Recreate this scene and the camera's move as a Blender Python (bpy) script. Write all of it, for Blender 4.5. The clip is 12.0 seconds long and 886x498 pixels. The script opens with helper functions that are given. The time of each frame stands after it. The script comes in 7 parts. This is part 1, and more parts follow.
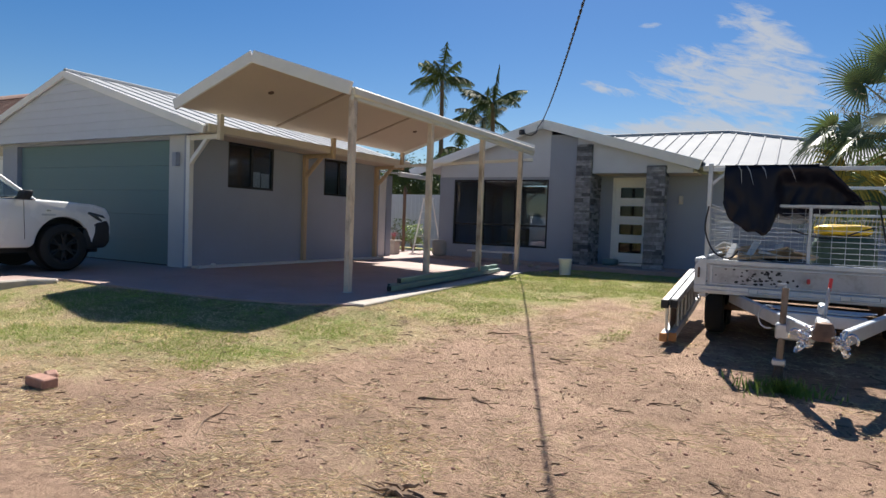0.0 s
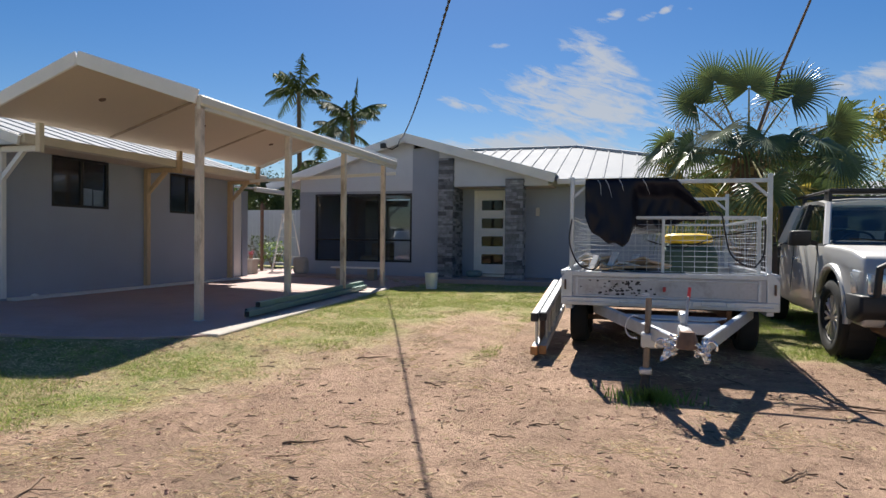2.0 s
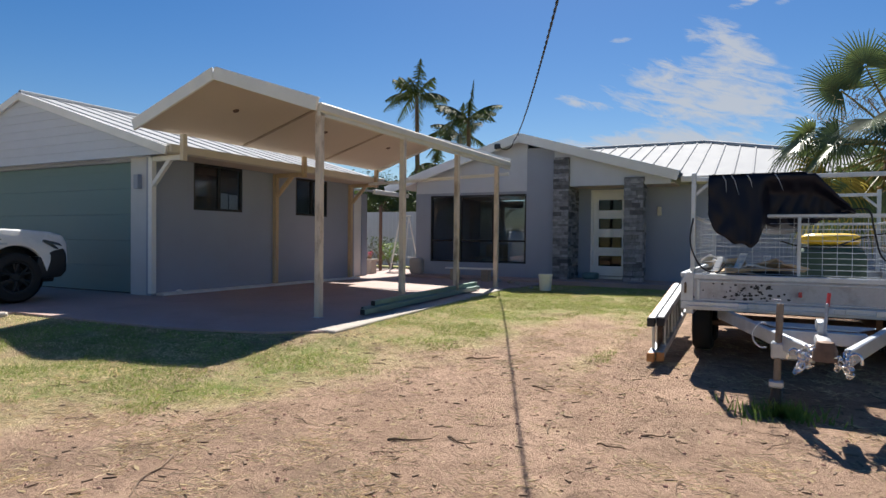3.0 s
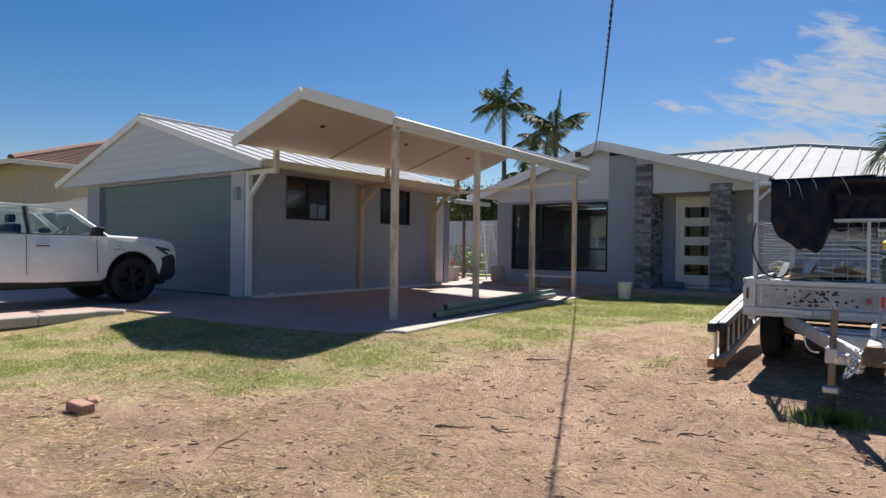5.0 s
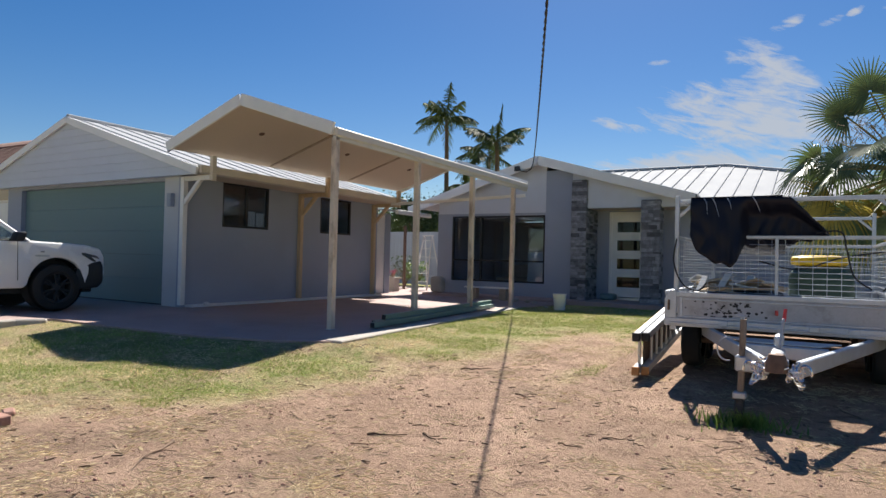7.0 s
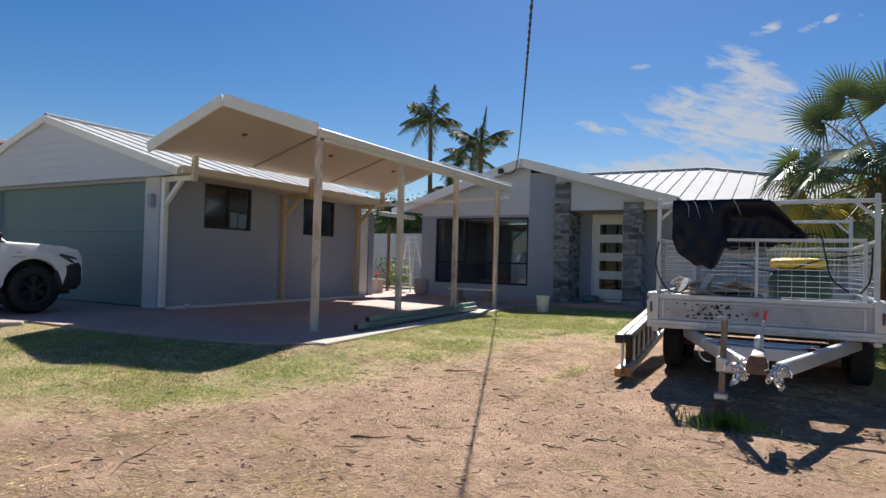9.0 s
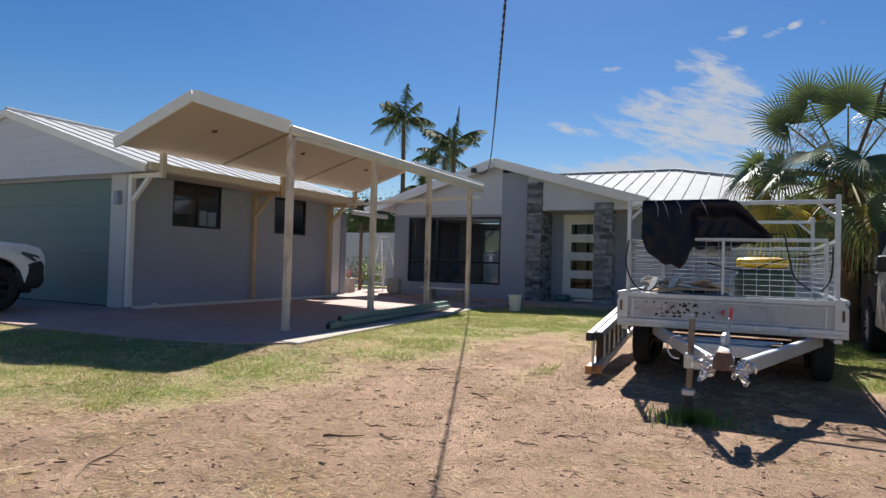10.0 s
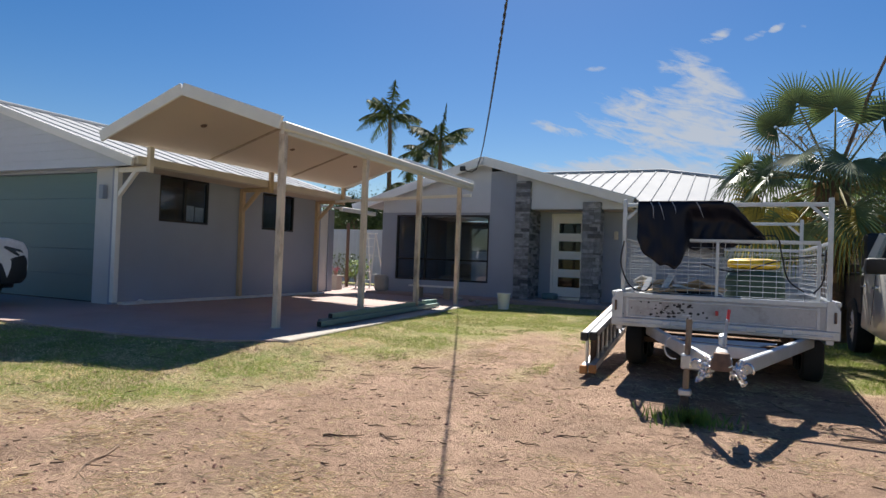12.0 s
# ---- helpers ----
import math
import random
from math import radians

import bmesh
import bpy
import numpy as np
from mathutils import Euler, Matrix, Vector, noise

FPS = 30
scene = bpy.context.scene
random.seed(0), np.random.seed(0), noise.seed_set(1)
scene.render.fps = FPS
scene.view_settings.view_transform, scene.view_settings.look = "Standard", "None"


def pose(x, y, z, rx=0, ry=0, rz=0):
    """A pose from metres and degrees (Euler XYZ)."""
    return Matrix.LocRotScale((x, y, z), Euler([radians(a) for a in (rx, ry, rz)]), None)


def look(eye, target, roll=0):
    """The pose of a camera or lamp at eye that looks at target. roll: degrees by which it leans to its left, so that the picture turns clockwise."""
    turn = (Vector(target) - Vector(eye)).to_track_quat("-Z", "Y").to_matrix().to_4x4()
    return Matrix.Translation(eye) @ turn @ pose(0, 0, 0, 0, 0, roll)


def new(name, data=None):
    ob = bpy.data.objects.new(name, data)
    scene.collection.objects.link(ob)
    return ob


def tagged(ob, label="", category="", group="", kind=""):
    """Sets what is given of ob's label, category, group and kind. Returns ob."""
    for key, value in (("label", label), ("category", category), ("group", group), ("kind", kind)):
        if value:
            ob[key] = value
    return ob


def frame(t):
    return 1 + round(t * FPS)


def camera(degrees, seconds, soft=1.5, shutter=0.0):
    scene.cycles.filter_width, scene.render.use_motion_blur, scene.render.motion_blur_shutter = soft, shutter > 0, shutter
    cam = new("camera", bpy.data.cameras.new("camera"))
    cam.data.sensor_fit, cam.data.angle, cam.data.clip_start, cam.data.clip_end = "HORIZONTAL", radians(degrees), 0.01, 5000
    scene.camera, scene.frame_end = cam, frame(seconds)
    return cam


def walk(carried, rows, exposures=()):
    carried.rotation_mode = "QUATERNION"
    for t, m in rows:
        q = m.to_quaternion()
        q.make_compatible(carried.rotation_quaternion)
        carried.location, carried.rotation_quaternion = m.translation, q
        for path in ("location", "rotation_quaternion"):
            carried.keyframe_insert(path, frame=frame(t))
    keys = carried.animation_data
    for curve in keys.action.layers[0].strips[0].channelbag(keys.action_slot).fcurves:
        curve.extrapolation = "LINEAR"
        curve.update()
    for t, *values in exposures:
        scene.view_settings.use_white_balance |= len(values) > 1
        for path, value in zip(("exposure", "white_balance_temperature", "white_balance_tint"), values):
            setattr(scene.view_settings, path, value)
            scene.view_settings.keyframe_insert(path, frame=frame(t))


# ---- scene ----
cam = camera(71.1, 12.0)
PATH = [
    (0, (-0.114, -1.015, 1.222), (-1.092, 0.727, 1.137), 2.1),
    (0.5, (-0.026, -0.916, 1.227), (-0.76, 0.944, 1.156), 1.6),
    (1, (-0.062, -0.846, 1.236), (-0.638, 1.069, 1.178), 1.1),
    (1.5, (-0.178, -0.778, 1.269), (-0.698, 1.152, 1.224), 0.7),
    (2, (-0.288, -0.729, 1.265), (-0.864, 1.186, 1.233), 0.6),
    (2.5, (-0.318, -0.694, 1.265), (-1.046, 1.168, 1.237), 0.6),
    (3, (-0.234, -0.648, 1.258), (-1.158, 1.126, 1.226), 0.6),
    (3.5, (-0.139, -0.595, 1.253), (-1.213, 1.092, 1.217), 0.5),
    (3.7, (-0.1, -0.6, 1.246), (-1.232, 1.049, 1.212), 0.4),
    (4.5, (0.085, -0.71, 1.229), (-1.135, 0.875, 1.214), 0.5),
    (5.3, (0.262, -0.79, 1.213), (-0.864, 0.863, 1.219), 0.8),
    (5.5, (0.304, -0.792, 1.213), (-0.792, 0.88, 1.225), 0.8),
    (6, (0.336, -0.796, 1.211), (-0.715, 0.906, 1.234), 0.8),
    (6.5, (0.313, -0.821, 1.216), (-0.718, 0.892, 1.246), 1.1),
    (8.5, (0.29, -0.821, 1.214), (-0.708, 0.911, 1.253), 1.8),
    (9, (0.29, -0.824, 1.216), (-0.684, 0.922, 1.257), 1.5),
    (9.5, (0.29, -0.83, 1.217), (-0.648, 0.936, 1.259), 1.4),
    (10, (0.289, -0.834, 1.206), (-0.607, 0.954, 1.248), 1.6),
    (10.5, (0.274, -0.834, 1.214), (-0.586, 0.971, 1.253), 1.7),
    (11, (0.238, -0.856, 1.208), (-0.603, 0.959, 1.247), 1.9),
    (11.5, (0.199, -0.87, 1.215), (-0.642, 0.945, 1.252), 1.9),
    (12, (0.167, -0.872, 1.216), (-0.681, 0.938, 1.251), 2.1),
]
walk(cam, [(t, look(eye, target, roll)) for t, eye, target, roll in PATH])

# ---- world, sun ----
SUN_DIR = Vector((0.225, -0.80, -1.0)).normalized()
ELEV = math.asin(-SUN_DIR.z)
sun = new("sun", bpy.data.lights.new("sun", "SUN"))
sun.data.energy, sun.data.angle, sun.data.color = 4.6, radians(0.5), (1.0, 0.95, 0.87)
sun.matrix_world = Matrix.Translation((-6, 20, 30)) @ SUN_DIR.to_track_quat("-Z", "Y").to_matrix().to_4x4()
scene.view_settings.exposure = 1.0


def make_world():
    w = bpy.data.worlds.new("sky")
    scene.world = w
    w.use_nodes = True
    nt = w.node_tree
    N, L = nt.nodes, nt.links
    N.clear()
    out = N.new("ShaderNodeOutputWorld")
    bg = N.new("ShaderNodeBackground")
    sky = N.new("ShaderNodeTexSky")
    sky.sky_type, sky.sun_disc = "NISHITA", False
    sky.sun_elevation, sky.sun_rotation = ELEV, math.atan2(-SUN_DIR.x, -SUN_DIR.y)
    sky.air_density, sky.dust_density, sky.ozone_density = 1.0, 0.3, 2.5
    tc = N.new("ShaderNodeTexCoord")
    # high thin clouds: project the direction on a plane overhead, stretch the noise along the wind
    sep = N.new("ShaderNodeSeparateXYZ")
    L.new(tc.outputs["Generated"], sep.inputs[0])

    def m(op, a, b=None, c=None):
        n = N.new("ShaderNodeMath")
        n.operation = op
        for i, v in enumerate((a, b, c)):
            if v is None:
                continue
            if isinstance(v, (int, float)):
                n.inputs[i].default_value = v
            else:
                L.new(v, n.inputs[i])
        return n.outputs[0]

    X, Y, Z = sep.outputs
    az = m("ARCTAN2", X, Y)
    el = m("ARCSINE", Z)

    def blob(a0, e0, ra, re, tilt=0.0):
        da, de = m("SUBTRACT", az, radians(a0)), m("SUBTRACT", el, radians(e0))
        c, s = math.cos(radians(tilt)), math.sin(radians(tilt))
        u = m("ADD", m("MULTIPLY", da, c), m("MULTIPLY", de, s))
        v = m("SUBTRACT", m("MULTIPLY", de, c), m("MULTIPLY", da, s))
        u, v = m("DIVIDE", u, radians(ra)), m("DIVIDE", v, radians(re))
        d = m("ADD", m("MULTIPLY", u, u), m("MULTIPLY", v, v))
        return m("MAXIMUM", m("SUBTRACT", 1.0, d), 0.0)

    # streaks drawn out along the wind, falling towards the right
    ca, sa = math.cos(radians(-17)), math.sin(radians(-17))
    along = m("ADD", m("MULTIPLY", az, ca), m("MULTIPLY", el, sa))
    across = m("SUBTRACT", m("MULTIPLY", el, ca), m("MULTIPLY", az, sa))

    def wisp(su, sv, scale, rough, dist):
        comb = N.new("ShaderNodeCombineXYZ")
        L.new(m("MULTIPLY", along, su), comb.inputs[0])
        L.new(m("MULTIPLY", across, sv), comb.inputs[1])
        tex = N.new("ShaderNodeTexNoise")
        tex.inputs["Scale"].default_value, tex.inputs["Detail"].default_value = scale, 12.0
        tex.inputs["Roughness"].default_value, tex.inputs["Distortion"].default_value = rough, dist
        L.new(comb.outputs[0], tex.inputs["Vector"])
        return m("SUBTRACT", tex.outputs[0], 0.5)

    streak = m("ADD", wisp(1.0, 4.2, 13.0, 0.64, 0.9), m("MULTIPLY", wisp(1.0, 2.0, 26.0, 0.65, 0.3), 0.5))
    cover = None
    for args in CLOUDS:
        b = m("MULTIPLY", blob(*args[:5]), args[5])
        cover = b if cover is None else m("MAXIMUM", cover, b)
    body = m("SUBTRACT", m("ADD", cover, m("MULTIPLY", streak, 3.4)), 0.30)
    thick = m("MULTIPLY", m("MAXIMUM", body, 0.0), m("MINIMUM", m("MULTIPLY", cover, 3.0), 1.0))
    thick = m("SMOOTH_MIN", thick, 0.86, 0.25)
    mix = N.new("ShaderNodeMix")
    mix.data_type = "RGBA"
    L.new(thick, mix.inputs[0])
    deep = N.new("ShaderNodeHueSaturation")
    deep.inputs["Hue"].default_value, deep.inputs["Saturation"].default_value, deep.inputs["Value"].default_value = 0.507, 1.40, 0.9
    L.new(sky.outputs[0], deep.inputs["Color"])
    L.new(deep.outputs[0], mix.inputs[6])
    mix.inputs[7].default_value = (5.3, 5.6, 6.1, 1)
    L.new(mix.outputs[2], bg.inputs[0])
    bg.inputs[1].default_value = 0.050
    L.new(bg.outputs[0], out.inputs[0])


# azimuth from +y to +x, elevation, half sizes, tilt, strength
CLOUDS = [(-4.6, 12.2, 10.0, 3.4, -8, 1.15), (-3.0, 15.9, 4.6, 1.9, -34, 1.1), (-8.0, 8.4, 11.0, 1.6, 0, 1.3), (-14.6, 12.1, 3.6, 0.6, -14, 0.75), (-9.0, 14.4, 3.0, 0.8, -8, 0.8),
          (-1.9, 19.2, 1.5, 0.55, 14, 0.9), (1.2, 18.9, 1.0, 0.4, 6, 0.8), (2.8, 19.3, 0.8, 0.35, 20, 0.8), (4.6, 19.2, 0.6, 0.3, 0, 0.7), (-11.7, 17.2, 1.2, 0.3, 0, 0.7), (19.0, 12.7, 5.0, 1.5, 12, 0.9)]
make_world()


# ---- materials ----
def shader(name, color, rough=0.7, metal=0.0, vary=0.12, scale=3.0, grain=0.06, grain_scale=60.0, bump=0.15, bump_scale=80.0, spec=0.5, island=0.0,
           rough_var=0.1, stain=None, stain_amt=0.0, stain_scale=1.3, stretch=(1, 1, 1), coat=0.0, through_light=0.0):
    """A painted, mineral or metal surface: base colour with broad and fine variation, optional stains, fine bump."""
    mat = bpy.data.materials.new(name)
    mat.use_nodes = True
    nt = mat.node_tree
    N, L = nt.nodes, nt.links
    b = N["Principled BSDF"]
    geo = N.new("ShaderNodeNewGeometry")
    mp = N.new("ShaderNodeMapping")
    mp.inputs["Scale"].default_value = stretch
    L.new(geo.outputs["Position"], mp.inputs[0])
    big = N.new("ShaderNodeTexNoise")
    big.inputs["Scale"].default_value, big.inputs["Detail"].default_value = scale, 5
    fine = N.new("ShaderNodeTexNoise")
    fine.inputs["Scale"].default_value, fine.inputs["Detail"].default_value = grain_scale, 4
    L.new(mp.outputs[0], big.inputs["Vector"])
    L.new(mp.outputs[0], fine.inputs["Vector"])

    def val(src, lo, hi):
        r = N.new("ShaderNodeMapRange")
        r.inputs[1].default_value, r.inputs[2].default_value = 0.25, 0.75
        r.inputs[3].default_value, r.inputs[4].default_value = lo, hi
        L.new(src, r.inputs[0])
        return r.outputs[0]

    def mul(a, c):
        n = N.new("ShaderNodeMath")
        n.operation = "MULTIPLY"
        L.new(a, n.inputs[0])
        L.new(c, n.inputs[1])
        return n.outputs[0]

    v = mul(val(big.outputs[0], 1 - vary, 1 + vary), val(fine.outputs[0], 1 - grain, 1 + grain))
    if island:
        info = N.new("ShaderNodeObjectInfo")
        r = N.new("ShaderNodeMapRange")
        r.inputs[3].default_value, r.inputs[4].default_value = 1 - island, 1 + island
        L.new(info.outputs["Random"], r.inputs[0])
        r2 = N.new("ShaderNodeMapRange")
        r2.inputs[3].default_value, r2.inputs[4].default_value = 1 - island * 0.6, 1 + island * 0.6
        L.new(geo.outputs["Random Per Island"], r2.inputs[0])
        v = mul(v, mul(r.outputs[0], r2.outputs[0]))
    hsv = N.new("ShaderNodeHueSaturation")
    hsv.inputs["Color"].default_value = (*color, 1)
    L.new(v, hsv.inputs["Value"])
    col = hsv.outputs[0]
    if stain:
        sn = N.new("ShaderNodeTexNoise")
        sn.inputs["Scale"].default_value, sn.inputs["Detail"].default_value, sn.inputs["Roughness"].default_value = stain_scale, 8, 0.65
        L.new(mp.outputs[0], sn.inputs["Vector"])
        mr = N.new("ShaderNodeMapRange")
        mr.inputs[1].default_value, mr.inputs[2].default_value, mr.inputs[3].default_value, mr.inputs[4].default_value = 0.5, 0.72, 0.0, stain_amt
        L.new(sn.outputs[0], mr.inputs[0])
        mx = N.new("ShaderNodeMix")
        mx.data_type = "RGBA"
        L.new(mr.outputs[0], mx.inputs[0])
        L.new(col, mx.inputs[6])
        mx.inputs[7].default_value = (*stain, 1)
        col = mx.outputs[2]
    L.new(col, b.inputs["Base Color"])
    b.inputs["Metallic"].default_value = metal
    b.inputs["Specular IOR Level"].default_value = spec
    b.inputs["Coat Weight"].default_value = coat
    b.inputs["Coat Roughness"].default_value = 0.06
    L.new(val(big.outputs[0], max(0.02, rough - rough_var), min(1, rough + rough_var)), b.inputs["Roughness"])
    if bump:
        bn = N.new("ShaderNodeTexNoise")
        bn.inputs["Scale"].default_value, bn.inputs["Detail"].default_value = bump_scale, 5
        L.new(mp.outputs[0], bn.inputs["Vector"])
        bp = N.new("ShaderNodeBump")
        bp.inputs["Strength"].default_value, bp.inputs["Distance"].default_value = bump, 0.01
        L.new(bn.outputs[0], bp.inputs["Height"])
        L.new(bp.outputs[0], b.inputs["Normal"])
    if through_light:
        tl, ms = N.new("ShaderNodeBsdfTranslucent"), N.new("ShaderNodeMixShader")
        L.new(col, tl.inputs[0])
        ms.inputs[0].default_value = through_light
        L.new(b.outputs[0], ms.inputs[1])
        L.new(tl.outputs[0], ms.inputs[2])
        L.new(ms.outputs[0], N["Material Output"].inputs[0])
    return mat


def glass_mat(name, color=(0.66, 0.74, 0.84), dark=0.0, face=0.045):
    """A pane: clear glass with a mirror-like face; dark > 0 mixes in a tint film."""
    mat = bpy.data.materials.new(name)
    mat.use_nodes = True
    nt = mat.node_tree
    N, L = nt.nodes, nt.links
    N.clear()
    out = N.new("ShaderNodeOutputMaterial")
    tr, gl, mix, fr = N.new("ShaderNodeBsdfTransparent"), N.new("ShaderNodeBsdfGlossy"), N.new("ShaderNodeMixShader"), N.new("ShaderNodeLayerWeight")
    tr.inputs[0].default_value = (*[c * (1 - dark) for c in color], 1)
    gl.inputs["Roughness"].default_value = 0.02
    edge, gloss = N.new("ShaderNodeMath"), N.new("ShaderNodeMath")
    edge.operation, edge.inputs[1].default_value = "POWER", 4.0
    gloss.operation, gloss.inputs[1].default_value, gloss.inputs[2].default_value = "MULTIPLY_ADD", 0.8, face
    L.new(fr.outputs["Facing"], edge.inputs[0])
    L.new(edge.outputs[0], gloss.inputs[0])
    L.new(gloss.outputs[0], mix.inputs[0])
    L.new(tr.outputs[0], mix.inputs[1])
    L.new(gl.outputs[0], mix.inputs[2])
    L.new(mix.outputs[0], out.inputs[0])
    return mat


M = {}
M["render_grey"] = shader("grey_render", (0.31, 0.345, 0.425), 0.85, vary=0.05, scale=1.2, grain=0.05, bump=0.25, bump_scale=140, stain=(0.29, 0.305, 0.345), stain_amt=0.25)
M["render_light"] = shader("light_grey_render", (0.50, 0.51, 0.53), 0.8, vary=0.05, bump=0.2)
M["white_paint"] = shader("white_paint", (0.74, 0.73, 0.71), 0.5, vary=0.05, bump=0.06)
M["cladding"] = shader("white_weatherboard", (0.53, 0.56, 0.62), 0.6, vary=0.04, bump=0.08, island=0.02)
M["cream"] = shader("cream_steel", (0.62, 0.57, 0.49), 0.5, vary=0.06, bump=0.05)
M["soffit"] = shader("beige_soffit", (0.58, 0.49, 0.40), 0.75, vary=0.05, scale=0.8, bump=0.05)
M["peeling"] = shader("peeling_cream_post", (0.66, 0.54, 0.42), 0.6, vary=0.08, stain=(0.20, 0.13, 0.085), stain_amt=0.95, stain_scale=5.5, stretch=(1, 1, 0.35))
M["timber"] = shader("pale_pine", (0.52, 0.39, 0.25), 0.7, vary=0.12, stretch=(6, 6, 0.6), grain=0.15, grain_scale=14)
M["timber_grey"] = shader("weathered_timber", (0.36, 0.29, 0.22), 0.8, vary=0.2, stretch=(1, 1, 1), grain=0.2, grain_scale=20)
M["roof"] = shader("white_metal_roofing", (0.34, 0.35, 0.365), 0.75, metal=0.0, vary=0.06, bump=0.03, spec=0.12)
M["gdoor"] = shader("grey_green_steel_door", (0.115, 0.195, 0.215), 0.55, vary=0.05, bump=0.04)
M["dark_frame"] = shader("black_aluminium", (0.012, 0.012, 0.014), 0.4, bump=0.0)
M["glass"] = glass_mat("window_glass", (0.74, 0.80, 0.88), dark=0.0, face=0.07)
M["door_glass"] = glass_mat("tinted_door_glass", (0.5, 0.53, 0.56), dark=0.6, face=0.03)
M["lamp_dark"] = shader("smoked_headlamp", (0.05, 0.055, 0.06), 0.12, metal=0.3, vary=0.4, scale=30, bump=0.1, coat=0.9)
M["jockey"] = shader("rusted_jockey_steel", (0.22, 0.17, 0.13), 0.55, metal=0.4, vary=0.3, scale=12, bump=0.1, stain=(0.11, 0.06, 0.04), stain_amt=0.8, stain_scale=7)
M["carglass"] = glass_mat("car_glass", (0.80, 0.86, 0.86), dark=0.0)
# dark colour stands for the missing light behind garage windows and front door
M["interior"] = shader("unlit_room_dark", (0.10, 0.095, 0.09), 0.9, bump=0)
M["interior_lt"] = shader("interior_plaster", (0.45, 0.43, 0.40), 0.9, bump=0)
M["stone"] = shader("blue_grey_ledgestone", (0.20, 0.205, 0.225), 0.85, vary=0.35, scale=9, grain=0.3, grain_scale=50, bump=0.8, bump_scale=60, island=0.6)
M["slab"] = shader("red_brown_paved_slab", (0.40, 0.285, 0.255), 0.7, vary=0.12, scale=0.9, grain=0.12, grain_scale=40, bump=0.3, stain=(0.29, 0.205, 0.185), stain_amt=0.6)
M["concrete"] = shader("pale_concrete", (0.42, 0.38, 0.335), 0.85, vary=0.15, scale=2.5, grain=0.12, bump=0.4, stain=(0.33, 0.28, 0.23), stain_amt=0.5)
M["galv"] = shader("galvanised_steel", (0.50, 0.53, 0.57), 0.42, metal=0.55, vary=0.14, scale=9, grain=0.08, grain_scale=90, bump=0.05, stain=(0.42, 0.42, 0.43), stain_amt=0.5)
M["galv_board"] = shader("worn_galvanised_board", (0.42, 0.43, 0.45), 0.5, metal=0.3, vary=0.1, scale=5, bump=0.05, stain=(0.20, 0.17, 0.15), stain_amt=0.8, stain_scale=6)
M["chrome"] = shader("bright_zinc", (0.72, 0.73, 0.75), 0.2, metal=1.0, vary=0.1, bump=0.0)
M["rust"] = shader("rusty_steel", (0.16, 0.10, 0.07), 0.7, metal=0.3, vary=0.35, scale=20, bump=0.2)
M["black_plastic"] = shader("black_plastic", (0.016, 0.016, 0.018), 0.55, vary=0.1, bump=0.1)
M["tyre"] = shader("black_rubber", (0.018, 0.018, 0.018), 0.85, vary=0.15, bump=0.3, bump_scale=40)
M["tarp"] = shader("navy_black_tarpaulin", (0.004, 0.005, 0.013), 0.5, vary=0.02, scale=6, grain=0.02, bump=0.0, rough_var=0.02, spec=0.3)
M["white_car"] = shader("white_car_paint", (0.80, 0.80, 0.80), 0.25, vary=0.01, grain=0.01, bump=0.0, coat=0.6)
M["silver_car"] = shader("silver_car_paint", (0.47, 0.46, 0.44), 0.42, metal=0.35, vary=0.05, scale=2, grain=0.04, bump=0.0, coat=0.3)
M["lamp_clear"] = shader("headlamp_glass", (0.62, 0.65, 0.68), 0.12, metal=0.5, vary=0.25, scale=30, bump=0.1, bump_scale=40, coat=0.8)
M["amber"] = shader("amber_plastic", (0.75, 0.24, 0.05), 0.3, bump=0)
M["red"] = shader("red_plastic", (0.55, 0.05, 0.05), 0.4, bump=0)
M["yellow"] = shader("yellow_sack", (0.80, 0.50, 0.02), 0.4, vary=0.1, bump=0.4, bump_scale=25)
M["green_paint"] = shader("green_tarpaulin", (0.05, 0.085, 0.055), 0.6, vary=0.2, bump=0.3, bump_scale=20)
M["pipe_green"] = shader("green_grey_steel_section", (0.17, 0.27, 0.235), 0.45, metal=0.2, vary=0.15)
M["alu"] = shader("aluminium", (0.62, 0.61, 0.59), 0.38, metal=0.8, vary=0.1, bump=0.05)
M["orange"] = shader("orange_fibre", (0.62, 0.25, 0.07), 0.5, vary=0.15, bump=0.05)
M["brick"] = shader("worn_red_brick", (0.36, 0.20, 0.15), 0.9, vary=0.2, scale=20, bump=0.6)
M["bark"] = shader("palm_trunk_fibre", (0.13, 0.085, 0.055), 0.95, vary=0.3, scale=10, grain=0.3, grain_scale=40, bump=0.9, bump_scale=25)
M["palm"] = shader("palm_leaf", (0.10, 0.14, 0.05), 0.36, vary=0.2, scale=3, bump=0.05, island=0.3, spec=0.5, through_light=0.3)
M["palm_far"] = shader("far_palm_leaf", (0.06, 0.085, 0.03), 0.65, vary=0.2, scale=1, bump=0.0, island=0.3, spec=0.2, through_light=0.25)
M["palm_old"] = shader("yellowed_palm_leaf", (0.42, 0.34, 0.07), 0.55, vary=0.2, scale=3, bump=0.05, island=0.3, through_light=0.45)
M["palm_dead"] = shader("dead_palm_leaf", (0.40, 0.30, 0.16), 0.8, vary=0.2, scale=3, bump=0.05, island=0.3, through_light=0.3)
M["stalk"] = shader("palm_stalk", (0.22, 0.19, 0.06), 0.5, vary=0.2, bump=0.05)
M["leaf_dark"] = shader("dark_tree_leaf", (0.07, 0.10, 0.03), 0.55, vary=0.3, scale=2, bump=0.05, island=0.4, through_light=0.35)
